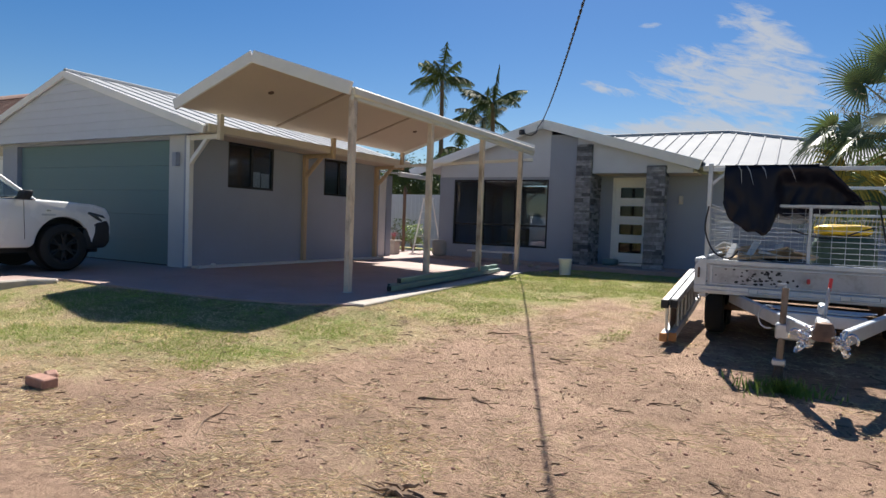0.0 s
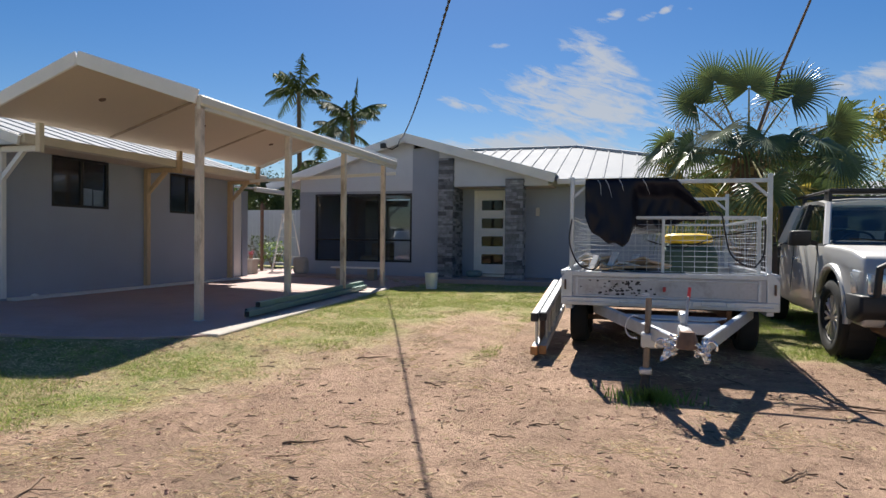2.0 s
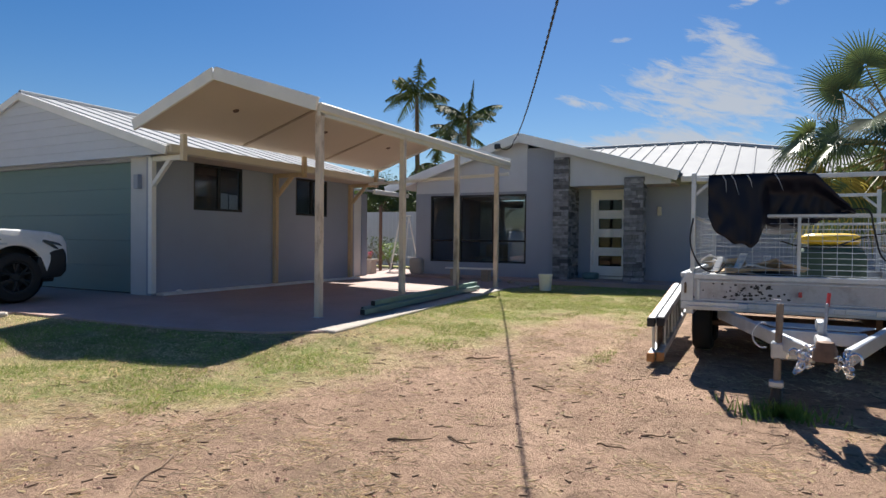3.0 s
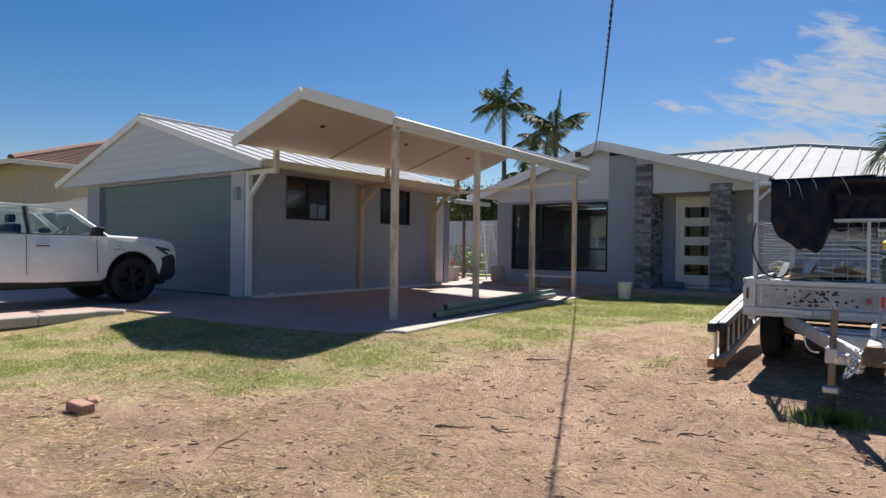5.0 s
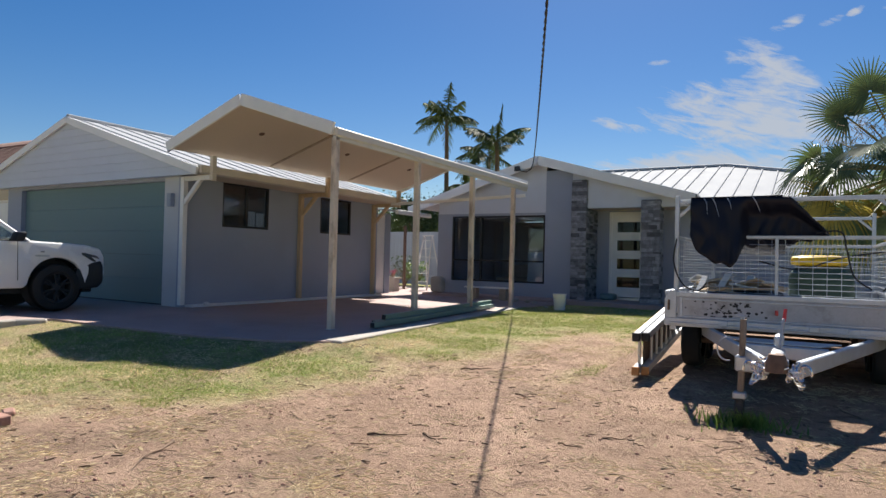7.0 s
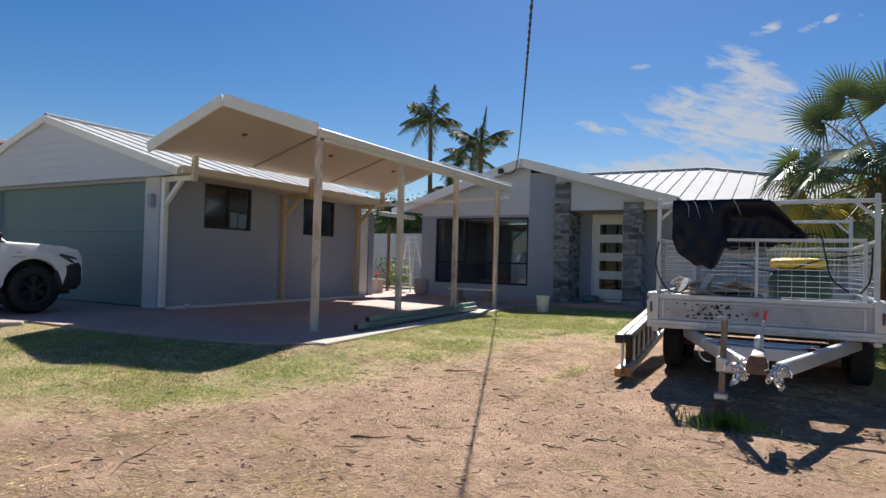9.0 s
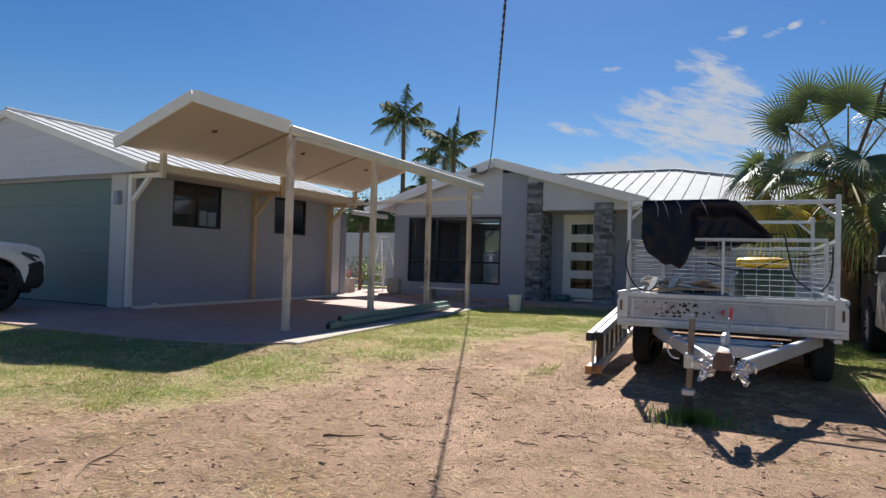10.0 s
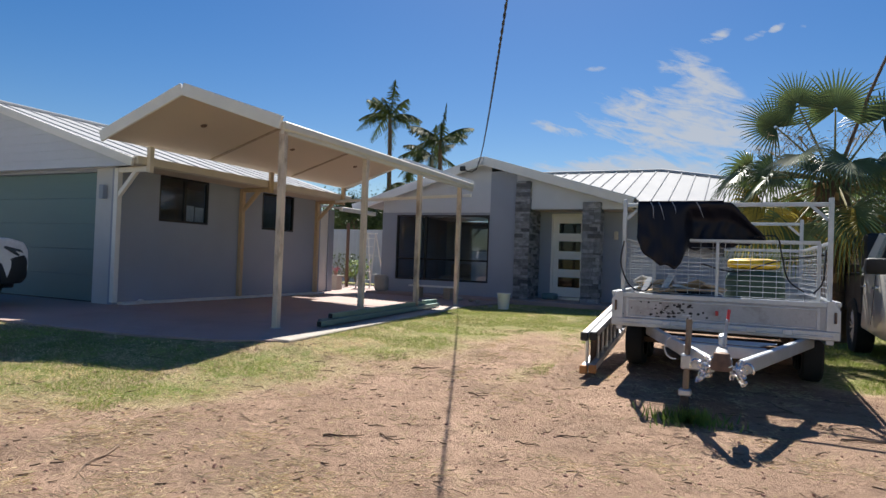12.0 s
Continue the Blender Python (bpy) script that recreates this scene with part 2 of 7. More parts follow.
M["leaf_olive"] = shader("olive_yellow_leaf", (0.26, 0.23, 0.05), 0.6, vary=0.3, scale=2, bump=0.05, island=0.4, through_light=0.4)
M["grass"] = shader("green_lawn_blade", (0.25, 0.30, 0.075), 0.65, vary=0.35, scale=1.1, bump=0.0, island=0.45, through_light=0.35)
M["straw"] = shader("dry_straw", (0.66, 0.53, 0.32), 0.8, vary=0.25, scale=1.5, bump=0.0, island=0.3, through_light=0.2)
M["twig"] = shader("brown_twig", (0.19, 0.125, 0.08), 0.9, vary=0.3, scale=15, bump=0.3)
M["tile_brown"] = shader("brown_roof_tile", (0.13, 0.065, 0.05), 0.8, vary=0.2, scale=5, bump=0.3, island=0.15)
M["cable"] = shader("black_cable", (0.03, 0.03, 0.03), 0.6, bump=0)
M["bucket"] = shader("white_plastic", (0.72, 0.72, 0.70), 0.4, vary=0.05, bump=0)
M["cardboard"] = shader("cardboard", (0.50, 0.36, 0.22), 0.85, vary=0.1, bump=0.1)
M["wallbeige"] = shader("beige_render", (0.42, 0.36, 0.28), 0.85, vary=0.06, bump=0.2)
M["pot"] = shader("red_flower", (0.6, 0.06, 0.12), 0.6, bump=0)


def ground_mat():
    """Bare reddish earth with straw, giving way to patchy lawn towards the house; the boundary is ragged."""
    mat = bpy.data.materials.new("earth_and_lawn")
    mat.use_nodes = True
    nt = mat.node_tree
    N, L = nt.nodes, nt.links
    b = N["Principled BSDF"]
    geo = N.new("ShaderNodeNewGeometry")
    P = geo.outputs["Position"]

    def noise_tex(scale, detail=6, rough=0.6, dist=0.0):
        n = N.new("ShaderNodeTexNoise")
        n.inputs["Scale"].default_value, n.inputs["Detail"].default_value = scale, detail
        n.inputs["Roughness"].default_value, n.inputs["Distortion"].default_value = rough, dist
        L.new(P, n.inputs["Vector"])
        return n.outputs[0]

    def rng(v, a, c, lo=0.0, hi=1.0):
        r = N.new("ShaderNodeMapRange")
        for i, x in enumerate((a, c, lo, hi)):
            r.inputs[i + 1].default_value = x
        L.new(v, r.inputs[0])
        return r.outputs[0]

    def mixc(f, a, c):
        n = N.new("ShaderNodeMix")
        n.data_type = "RGBA"
        L.new(f, n.inputs[0])
        for i, v in ((6, a), (7, c)):
            if isinstance(v, tuple):
                n.inputs[i].default_value = (*v, 1)
            else:
                L.new(v, n.inputs[i])
        return n.outputs[2]

    def m(op, a, c):
        n = N.new("ShaderNodeMath")
        n.operation = op
        for i, v in enumerate((a, c)):
            if isinstance(v, (int, float)):
                n.inputs[i].default_value = v
            else:
                L.new(v, n.inputs[i])
        return n.outputs[0]

    earth = mixc(rng(noise_tex(1.1, 9, 0.65, 0.8), 0.38, 0.62), (0.26, 0.158, 0.11), (0.54, 0.355, 0.258))
    earth = mixc(rng(noise_tex(0.55, 8, 0.65, 1.0), 0.52, 0.66), earth, (0.17, 0.11, 0.078))
    earth = mixc(rng(noise_tex(45, 6, 0.75), 0.35, 0.7), earth, (0.44, 0.305, 0.21))
    earth = mixc(rng(noise_tex(5.5, 9, 0.8, 0.6), 0.50, 0.68), earth, (0.15, 0.095, 0.068))
    earth = mixc(rng(noise_tex(38, 5, 0.8, 0.4), 0.58, 0.66), earth, (0.14, 0.085, 0.055))
    earth = mixc(rng(noise_tex(120, 3, 0.7), 0.57, 0.68), earth, (0.66, 0.48, 0.33))
    straw = mixc(rng(noise_tex(70, 4), 0.4, 0.6), (0.42, 0.32, 0.19), (0.58, 0.46, 0.28))
    lawn = mixc(rng(noise_tex(6, 9, 0.8), 0.38, 0.62), (0.15, 0.205, 0.045), (0.46, 0.37, 0.20))
    att = N.new("ShaderNodeAttribute")
    att.attribute_name = "lawn"
    edge = m("ADD", att.outputs["Fac"], m("MULTIPLY", m("SUBTRACT", noise_tex(1.1, 9, 0.7), 0.5), 1.3))
    edge = m("ADD", edge, m("MULTIPLY", m("SUBTRACT", noise_tex(9, 6, 0.7), 0.5), 0.5))
    c = mixc(m("MULTIPLY", rng(edge, 0.08, 0.5), rng(noise_tex(2.2, 8, 0.75), 0.35, 0.62)), earth, straw)
    c = mixc(rng(edge, 0.42, 0.80), c, lawn)
    L.new(c, b.inputs["Base Color"])
    b.inputs["Roughness"].default_value = 0.95
    b.inputs["Specular IOR Level"].default_value = 0.15
    bp = N.new("ShaderNodeBump")
    bp.inputs["Strength"].default_value, bp.inputs["Distance"].default_value = 1.0, 0.04
    L.new(m("ADD", noise_tex(22, 8, 0.7), m("MULTIPLY", noise_tex(90, 4, 0.7), 0.5)), bp.inputs["Height"])
    L.new(bp.outputs[0], b.inputs["Normal"])
    return mat


M["ground"] = ground_mat()


# ---- mesh helpers ----
def finish(name, bm, material, smooth=False):
    bmesh.ops.recalc_face_normals(bm, faces=bm.faces[:])
    me = bpy.data.meshes.new(name)
    bm.to_mesh(me)
    bm.free()
    for mt in material if isinstance(material, (list, tuple)) else [material]:
        me.materials.append(mt)
    if smooth:
        me.shade_smooth()
        me.set_sharp_from_angle(angle=radians(38))
    return new(name, me)


def part(name, bm, material, parent, label="", smooth=False):
    ob = finish(name, bm, material, smooth)
    ob.parent = parent
    if label:
        tagged(ob, label)
    return ob


def thing(name, label, category, group="", at=None, kind=""):
    ob = new(name)
    ob.empty_display_size = 0.1
    if at is not None:
        ob.matrix_world = at
    return tagged(ob, label, category, group, kind)


def box(bm, x0, x1, y0, y1, z0, z1, bev=0.0, seg=1, m=None):
    b2 = bmesh.new()
    vs = bmesh.ops.create_cube(b2, size=1.0)["verts"]
    for v in vs:
        v.co = Vector((x0 + (v.co.x + 0.5) * (x1 - x0), y0 + (v.co.y + 0.5) * (y1 - y0), z0 + (v.co.z + 0.5) * (z1 - z0)))
    if bev:
        bmesh.ops.bevel(b2, geom=b2.edges[:], offset=bev, segments=seg, profile=0.5, affect="EDGES")
    join(bm, b2, m)
    return bm


def join(bm, b2, m=None):
    if m is not None:
        b2.transform(m)
    me = bpy.data.meshes.new("tmp")
    b2.to_mesh(me)
    b2.free()
    bm.from_mesh(me)
    bpy.data.meshes.remove(me)


def bx(*args, **kw):
    return box(bmesh.new(), *args, **kw)


def beam(bm, p0, p1, w, h, bev=0.004, up=(0, 0, 1)):
    """A square bar from p0 to p1, w across and h along up."""
    p0, p1 = Vector(p0), Vector(p1)
    d = p1 - p0
    zc = d.normalized()
    u = Vector(up)
    if abs(zc.dot(u)) > 0.98:
        u = Vector((0, 1, 0))
    xc = u.cross(zc).normalized()
    yc = zc.cross(xc)
    m = Matrix((xc, yc, zc)).transposed().to_4x4()
    m.translation = p0
    return box(bm, -w / 2, w / 2, -h / 2, h / 2, 0, d.length, bev, m=m)


def tube(bm, pts, r, seg=8, taper=None, cap=True):
    """A round tube through points; taper gives the radius at each point."""
    pts = [Vector(p) for p in pts]
    rings = []
    for i, p in enumerate(pts):
        d = (pts[min(i + 1, len(pts) - 1)] - pts[max(i - 1, 0)]).normalized()
        a = Vector((0, 0, 1)) if abs(d.z) < 0.9 else Vector((1, 0, 0))
        u = d.cross(a).normalized()
        v = d.cross(u)
        rr = float(taper[i] if taper else r)
        rings.append([bm.verts.new(p + rr * (math.cos(2 * math.pi * k / seg) * u + math.sin(2 * math.pi * k / seg) * v)) for k in range(seg)])
    for a, b in zip(rings, rings[1:]):
        for k in range(seg):
            bm.faces.new((a[k], a[(k + 1) % seg], b[(k + 1) % seg], b[k]))
    if cap:
        bm.faces.new(rings[0])
        bm.faces.new(rings[-1])
    return bm


def lathe(bm, prof, seg=24, m=None):
    """prof: (radius, height) pairs turned about z."""
    b2 = bmesh.new()
    rings = [[b2.verts.new((r * math.cos(2 * math.pi * k / seg), r * math.sin(2 * math.pi * k / seg), z)) for k in range(seg)] for r, z in prof]
    for a, b in zip(rings, rings[1:]):
        for k in range(seg):
            b2.faces.new((a[k], a[(k + 1) % seg], b[(k + 1) % seg], b[k]))
    join(bm, b2, m)
    return bm


def prism(bm, poly, a0, a1, axis="y", m=None, bev=0.0):
    """A polygon of (u, v) pairs drawn out along an axis: 'y' takes (x, z), 'x' takes (y, z), 'z' takes (x, y)."""
    b2 = bmesh.new()
    put = {"y": lambda u, v, a: (u, a, v), "x": lambda u, v, a: (a, u, v), "z": lambda u, v, a: (u, v, a)}[axis]
    f0 = [b2.verts.new(put(u, v, a0)) for u, v in poly]
    f1 = [b2.verts.new(put(u, v, a1)) for u, v in poly]
    n = len(poly)
    b2.faces.new(f0)
    b2.faces.new(f1[::-1])
    for k in range(n):
        b2.faces.new((f0[k], f0[(k + 1) % n], f1[(k + 1) % n], f1[k]))
    if bev:
        bmesh.ops.recalc_face_normals(b2, faces=b2.faces[:])
        bmesh.ops.bevel(b2, geom=b2.edges[:], offset=bev, segments=2, profile=0.5, affect="EDGES")
    join(bm, b2, m)
    return bm


def smooth01(a, b, v):
    t = min(1.0, max(0.0, (v - a) / (b - a)))
    return t * t * (3 - 2 * t)


def structure(name, bm, material, label, category="", smooth=False):
    return tagged(finish(name, bm, material, smooth), label, category or name, kind="structure")


# ---- ground ----
SLAB_Z = 0.17


def gz(x, y):
    """Height of the ground: a gentle rise from the street to the house, with small unevenness near by."""
    z = 0.125 * smooth01(2.8, 8.5, y)
    r = math.hypot(x, y)
    z += 0.022 * noise.noise((x * 0.7, y * 0.7, 0)) * smooth01(60, 20, r) + 0.012 * noise.noise((x * 2.6, y * 2.6, 3)) * smooth01(20, 8, r)
    # the lawn comes up to the slab's edge
    ex = -4.66 - 0.098 * (y - 5.12)
    if 5.0 < y < 14.6 and x > ex - 0.3:
        z = max(z, 0.150 - 0.10 * max(0.0, x - ex))
    if -9.9 < x < -4.6 and y < 5.2:
        fy = 5.12 - 0.70 * (-4.78 - x) if x > -5.8 else 4.36
        z = max(z, 0.145 - 0.10 * max(0.0, fy - y))
    # the drive and the paved area lie in the ground
    if x < -5.6 and y > 4.7 or x < -10.1:
        z = min(z, 0.05)
    return z


def lawn_amount(x, y):
    """0: bare earth, 1: lawn."""
    yard = smooth01(-1.4, 1.0, (y - 1.45) - 0.95 * (x + 5.2)) if x < -1.6 else 0.0
    strip = smooth01(5.4, 7.0, y) * smooth01(-1.0, -2.0, x) * 0.85
    v = max(yard, strip)
    # worn track down the middle
    v -= 0.85 * math.exp(-((x + 2.45 - 0.05 * (y - 6)) / 0.75) ** 2) * smooth01(10.5, 6.5, y)
    # thin, patchy turf
    v -= 0.22 * (1 + math.sin(2.3 * x + 1.1 * y + 1.4 * math.sin(1.7 * y)) * math.sin(1.9 * y - 0.8 * x + 1.2 * math.sin(2.1 * x))) * smooth01(11.0, 5.0, y)
    # green between the trailer and the silver car, and far round
    v = max(v, smooth01(5.9, 6.6, y) * smooth01(0.8, 1.2, x) * 1.1)
    v = max(v, smooth01(10, 14, math.hypot(x + 2, y - 3)) * 0.8)
    return max(0.0, min(1.0, v))


def make_ground():
    def axis(lo, hi, near, step):
        out, v = [], lo
        while v < hi:
            out.append(v)
            d = max(0.0, near[0] - v, v - near[1])
            v += step + d * 0.35
        return out + [hi]

    xs, ys = axis(-600, 600, (-13, 6), 0.16), axis(-600, 900, (-2, 17), 0.16)
    verts = [(x, y, gz(x, y)) for y in ys for x in xs]
    n = len(xs)
    faces = [(j * n + i, j * n + i + 1, (j + 1) * n + i + 1, (j + 1) * n + i) for j in range(len(ys) - 1) for i in range(n - 1)]
    me = bpy.data.meshes.new("ground")
    me.from_pydata(verts, [], faces)
    at = me.attributes.new("lawn", "FLOAT", "POINT")
    at.data.foreach_set("value", [lawn_amount(v[0], v[1]) for v in verts])
    me.materials.append(M["ground"])
    me.shade_smooth()
    tagged(new("ground", me), "bare reddish earth with dry straw and patchy lawn", "ground", kind="structure")


make_ground()

EDGE = [(-4.78, 5.12), (-5.35, 4.72), (-6.4, 4.42), (-8.0, 4.32), (-9.6, 4.30), (-9.85, 3.9), (-9.8, 3.0), (-9.4, -9.0)]
bm = bmesh.new()
prism(bm, EDGE + [(-17.5, -9.0), (-17.5, 18.5), (-5.2, 18.5), (-5.05, 14.6), (-5.46, 12.0)], -0.1, SLAB_Z, "z")
structure("paved_slab", bm, M["slab"], "red-brown painted concrete slab of the drive and carport", "pavement")
bm = bmesh.new()
for a, b, w in [((-4.78, 5.12), (-5.46, 12.0), 0.26)]:
    beam(bm, (*a, SLAB_Z - 0.06), (*b, SLAB_Z - 0.06), w, 0.14, 0.012)
structure("slab_kerb", bm, M["concrete"], "pale concrete strip along the carport slab", "kerb")
bm = bmesh.new()
pts = [(-9.55, 4.18), (-9.78, 3.85), (-9.72, 3.0), (-9.32, -9.0)]
for a, b in zip(pts, pts[1:]):
    beam(bm, (*a, SLAB_Z - 0.07), (*b, SLAB_Z - 0.07), 0.14, 0.16, 0.02)
structure("drive_kerb", bm, M["concrete"], "worn pale concrete edge of the drive", "kerb")
# raised porch floor before the house
structure("porch_floor", bx(-9.5, 4.0, 14.55, 17.2, 0.0, 0.24, 0.01), M["slab"], "red-brown tiled porch floor", "floor")

# ---- garage ----
GX, GY0, GY1, GL = -10.15, 6.9, 13.15, -16.9
WALL_T = 2.95


def wall_with_openings(name, u0, u1, z0, z1, holes, place, thick, material, label):
    """A wall along u with rectangular openings (ua, ub, za, zb), built of solid blocks round them. place(u, d) gives x, y; d runs 0..thick."""
    bm = bmesh.new()
    us = sorted({u0, u1, *[h[0] for h in holes], *[h[1] for h in holes]})
    for a, b in zip(us, us[1:]):
        cuts = sorted([(h[2], h[3]) for h in holes if h[0] <= a + 1e-6 and h[1] >= b - 1e-6])
        z = z0
        for ca, cb in cuts + [(z1, z1)]:
            if ca - z > 1e-4:
                (xa, ya), (xb, yb) = place(a, 0), place(b, thick)
                box(bm, min(xa, xb), max(xa, xb), min(ya, yb), max(ya, yb), z, ca)
            z = cb
    bmesh.ops.remove_doubles(bm, verts=bm.verts[:], dist=1e-5)
    return structure(name, bm, material, label, "wall")


WIN_G = [(7.84, 9.11, 1.78, 2.70), (10.80, 11.99, 1.79, 2.68)]
wall_with_openings("wall_garage_side", GY0, GY1, 0.05, WALL_T, WIN_G, lambda u, d: (GX - d, u), 0.14, M["render_grey"], "grey rendered garage side wall")
structure("wall_garage_pier", bx(-10.72, GX - 0.14, GY0, GY0 + 0.14, 0.05, WALL_T), M["render_light"], "light grey rendered pier beside the garage door", "wall")
structure("wall_garage_pier_far", bx(GL, -16.25, GY0, GY0 + 0.14, 0.05, WALL_T), M["render_grey"], "grey rendered pier beside the garage door", "wall")
structure("wall_garage_back", bx(GL, GX - 0.14, GY1 - 0.14, GY1, 0.05, WALL_T), M["render_grey"], "grey rendered garage rear wall", "wall")
structure("wall_garage_far_side", bx(GL, GL + 0.14, GY0 + 0.14, GY1 - 0.14, 0.05, WALL_T), M["render_grey"], "grey rendered garage side wall", "wall")
structure("wall_garage_header", bx(-16.25, -10.72, GY0, GY0 + 0.14, 2.64, WALL_T), M["render_grey"], "grey header over the garage door", "wall")
bm = bmesh.new()
box(bm, GX, GX + 0.22, GY0 + 0.1, GY1, SLAB_Z, SLAB_Z + 0.045, 0.006)
structure("wall_base_strip", bm, M["white_paint"], "white painted strip along the garage wall's foot", "trim")


def sectional_door():
    t = thing("garage_door", "closed grey-green steel sectional garage door", "garage door")
    zs = np.linspace(SLAB_Z + 0.02, 2.64, 6)
    for a, b in zip(zs, zs[1:]):
        bm = bx(-16.24, -10.73, 7.0, 7.05, a + 0.0015, b - 0.0015, 0.002)
        for k in range(1, 3):
            z = a + (b - a) * k / 3
            box(bm, -16.23, -10.74, 6.995, 7.0, z - 0.004, z + 0.004)
        part("panel", bm, M["gdoor"], t)
    part("bottom_seal", bx(-16.24, -10.73, 6.99, 7.04, SLAB_Z, SLAB_Z + 0.022), M["black_plastic"], t)


sectional_door()


def sliding_window(name, label, axis, face, u0, u1, z0, z1, splits, transom=None, depth=0.07, sill=True, sign=1):
    """A dark aluminium window. axis 'x': the wall faces +x at x = face and u is y; axis 'y': it faces -y at y = face and u is x."""
    w = tagged(new(name), label, "window", kind="structure")

    def b3(ua, ub, za, zb, d0, d1, bev=0.003):
        if axis == "x":
            return bx(face - d1, face - d0, ua, ub, za, zb, bev)
        return bx(ua, ub, face + d0, face + d1, za, zb, bev)

    f = 0.05
    bm = b3(u0, u1, z0, z0 + f, 0.01, depth)
    for args in ((u0, u1, z1 - f, z1), (u0, u0 + f, z0 + f, z1 - f), (u1 - f, u1, z0 + f, z1 - f)):
        join(bm, b3(*args, 0.01, depth))
    part("window_frame", bm, M["dark_frame"], w)
    cuts = [u0 + f, *splits, u1 - f]
    for s in splits:
        part("mullion", b3(s - 0.03, s + 0.03, z0 + f, z1 - f, 0.015, depth), M["dark_frame"], w)
    rows = [(z0 + f, z1 - f)] if transom is None else [(z0 + f, transom), (transom, z1 - f)]
    if transom is not None:
        part("transom", b3(u0 + f, u1 - f, transom - 0.025, transom + 0.025, 0.012, depth), M["dark_frame"], w)
    for a, b in zip(cuts, cuts[1:]):
        for za, zb in rows:
            p = part("pane", b3(a, b, za, zb, 0.04, 0.046, 0), M["glass"], w)
            p.visible_shadow = False
    return w


win = sliding_window("window_1", "black-framed sliding window in the garage wall", "x", GX, *WIN_G[0], [8.5])
# white boards added behind the glass for the bright reflected bars
for y0, y1, z1 in ((8.53, 8.79, 2.16), (8.82, 9.05, 2.14)):
    part("blind", bx(-10.245, -10.23, y0, y1, 1.83, z1, 0.004), M["white_paint"], win, "white board standing for a bright reflection in the pane")
sliding_window("window_2", "black-framed sliding window in the garage wall", "x", GX, *WIN_G[1], [11.4])


def ribbed_roof(name, label, quad, material, pitch=0.76, thick=0.03, rib=0.022):
    """A metal roof plane on four corners (eave start, eave end, ridge end, ridge start), with raised ribs down the slope."""
    a, b, c, d = [Vector(p) for p in quad]
    n = (b - a).cross(d - a).normalized()
    if n.z < 0:
        n = -n
    bm = bmesh.new()
    lo = [bm.verts.new(p) for p in (a, b, c, d)]
    hi = [bm.verts.new(p + n * thick) for p in (a, b, c, d)]
    bm.faces.new(lo)
    bm.faces.new(hi[::-1])
    for k in range(4):
        bm.faces.new((lo[k], lo[(k + 1) % 4], hi[(k + 1) % 4], hi[k]))
    t = tagged(new(name), label, "roof", kind="structure")
    part("roof_sheet", bm, material, t)
    long = (b - a).length
    along = (b - a).normalized()
    up0 = ((d - a) - along * (d - a).dot(along)).normalized()
    up_len = (d - a).dot(up0)
    s0, s1 = (d - a).dot(along), (c - a).dot(along)
    k = pitch * 0.4
    bm = bmesh.new()
    while k < long - 0.1:
        if k < s0:
            top = up_len * k / s0
        elif k > s1:
            top = up_len * (long - k) / (long - s1)
        else:
            top = up_len
        if top > 0.15:
            p = a + along * k + n * (thick + rib / 2 - 0.004)
            beam(bm, p, p + up0 * top, 0.05, rib, 0.01, up=n)
        k += pitch
    part("rib", bm, material, t)
    return t


PK, EV, XR, XL, XM = 4.13, 2.79, -9.40, -18.1, -13.85
Y0, Y1 = 6.64, 13.4
ribbed_roof("garage_roof_right", "white ribbed metal garage roof", [(XR, Y0, EV), (XR, Y1, EV), (XM, Y1, PK), (XM, Y0, PK)], M["roof"], 0.5)
ribbed_roof("garage_roof_left", "white ribbed metal garage roof", [(XL, Y1, EV), (XL, Y0, EV), (XM, Y0, PK), (XM, Y1, PK)], M["roof"], 0.5)
bm = bmesh.new()
tube(bm, [(XM, Y0, PK + 0.04), (XM, Y1, PK + 0.04)], 0.06, 8)
structure("garage_ridge_cap", bm, M["roof"], "white metal ridge cap", "trim")


def gable(name, label, y, y_back, xl, xm, xr, z_eave, z_peak, z_bottom, material, board=0.19):
    """White lapped boards filling a gable, each a piece of its own."""
    t = tagged(new(name), label, "cladding", kind="structure")
    z = z_bottom
    while z < z_peak - 0.03:
        z2 = min(z + board, z_peak - 0.02)

        def edge(zz, side):
            f = max(0.0, (z_peak - zz) / (z_peak - z_eave))
            return xm + (xr - xm) * min(1, f) if side else xm + (xl - xm) * min(1, f)

        x0a, x1a, x0b, x1b = edge(z, 0), edge(z, 1), edge(z2, 0), edge(z2, 1)
        poly = [(x0a, z), (x1a, z), (x1b, z2), (x0b, z2)]
        bm = bmesh.new()
        f0 = [bm.verts.new((u, y - (0.018 if v == z else 0.0), v)) for u, v in poly]
        f1 = [bm.verts.new((u, y_back, v)) for u, v in poly]
        bm.faces.new(f0)
        bm.faces.new(f1[::-1])
        for k in range(4):
            bm.faces.new((f0[k], f0[(k + 1) % 4], f1[(k + 1) % 4], f1[k]))
        part("board", bm, material, t)
        z = z2
    return t


gable("garage_gable", "white lapped weatherboards in the garage gable", 6.68, 6.72, XL + 0.1, XM, XR - 0.1, EV - 0.02, PK - 0.03, 2.69, M["cladding"], board=0.17)


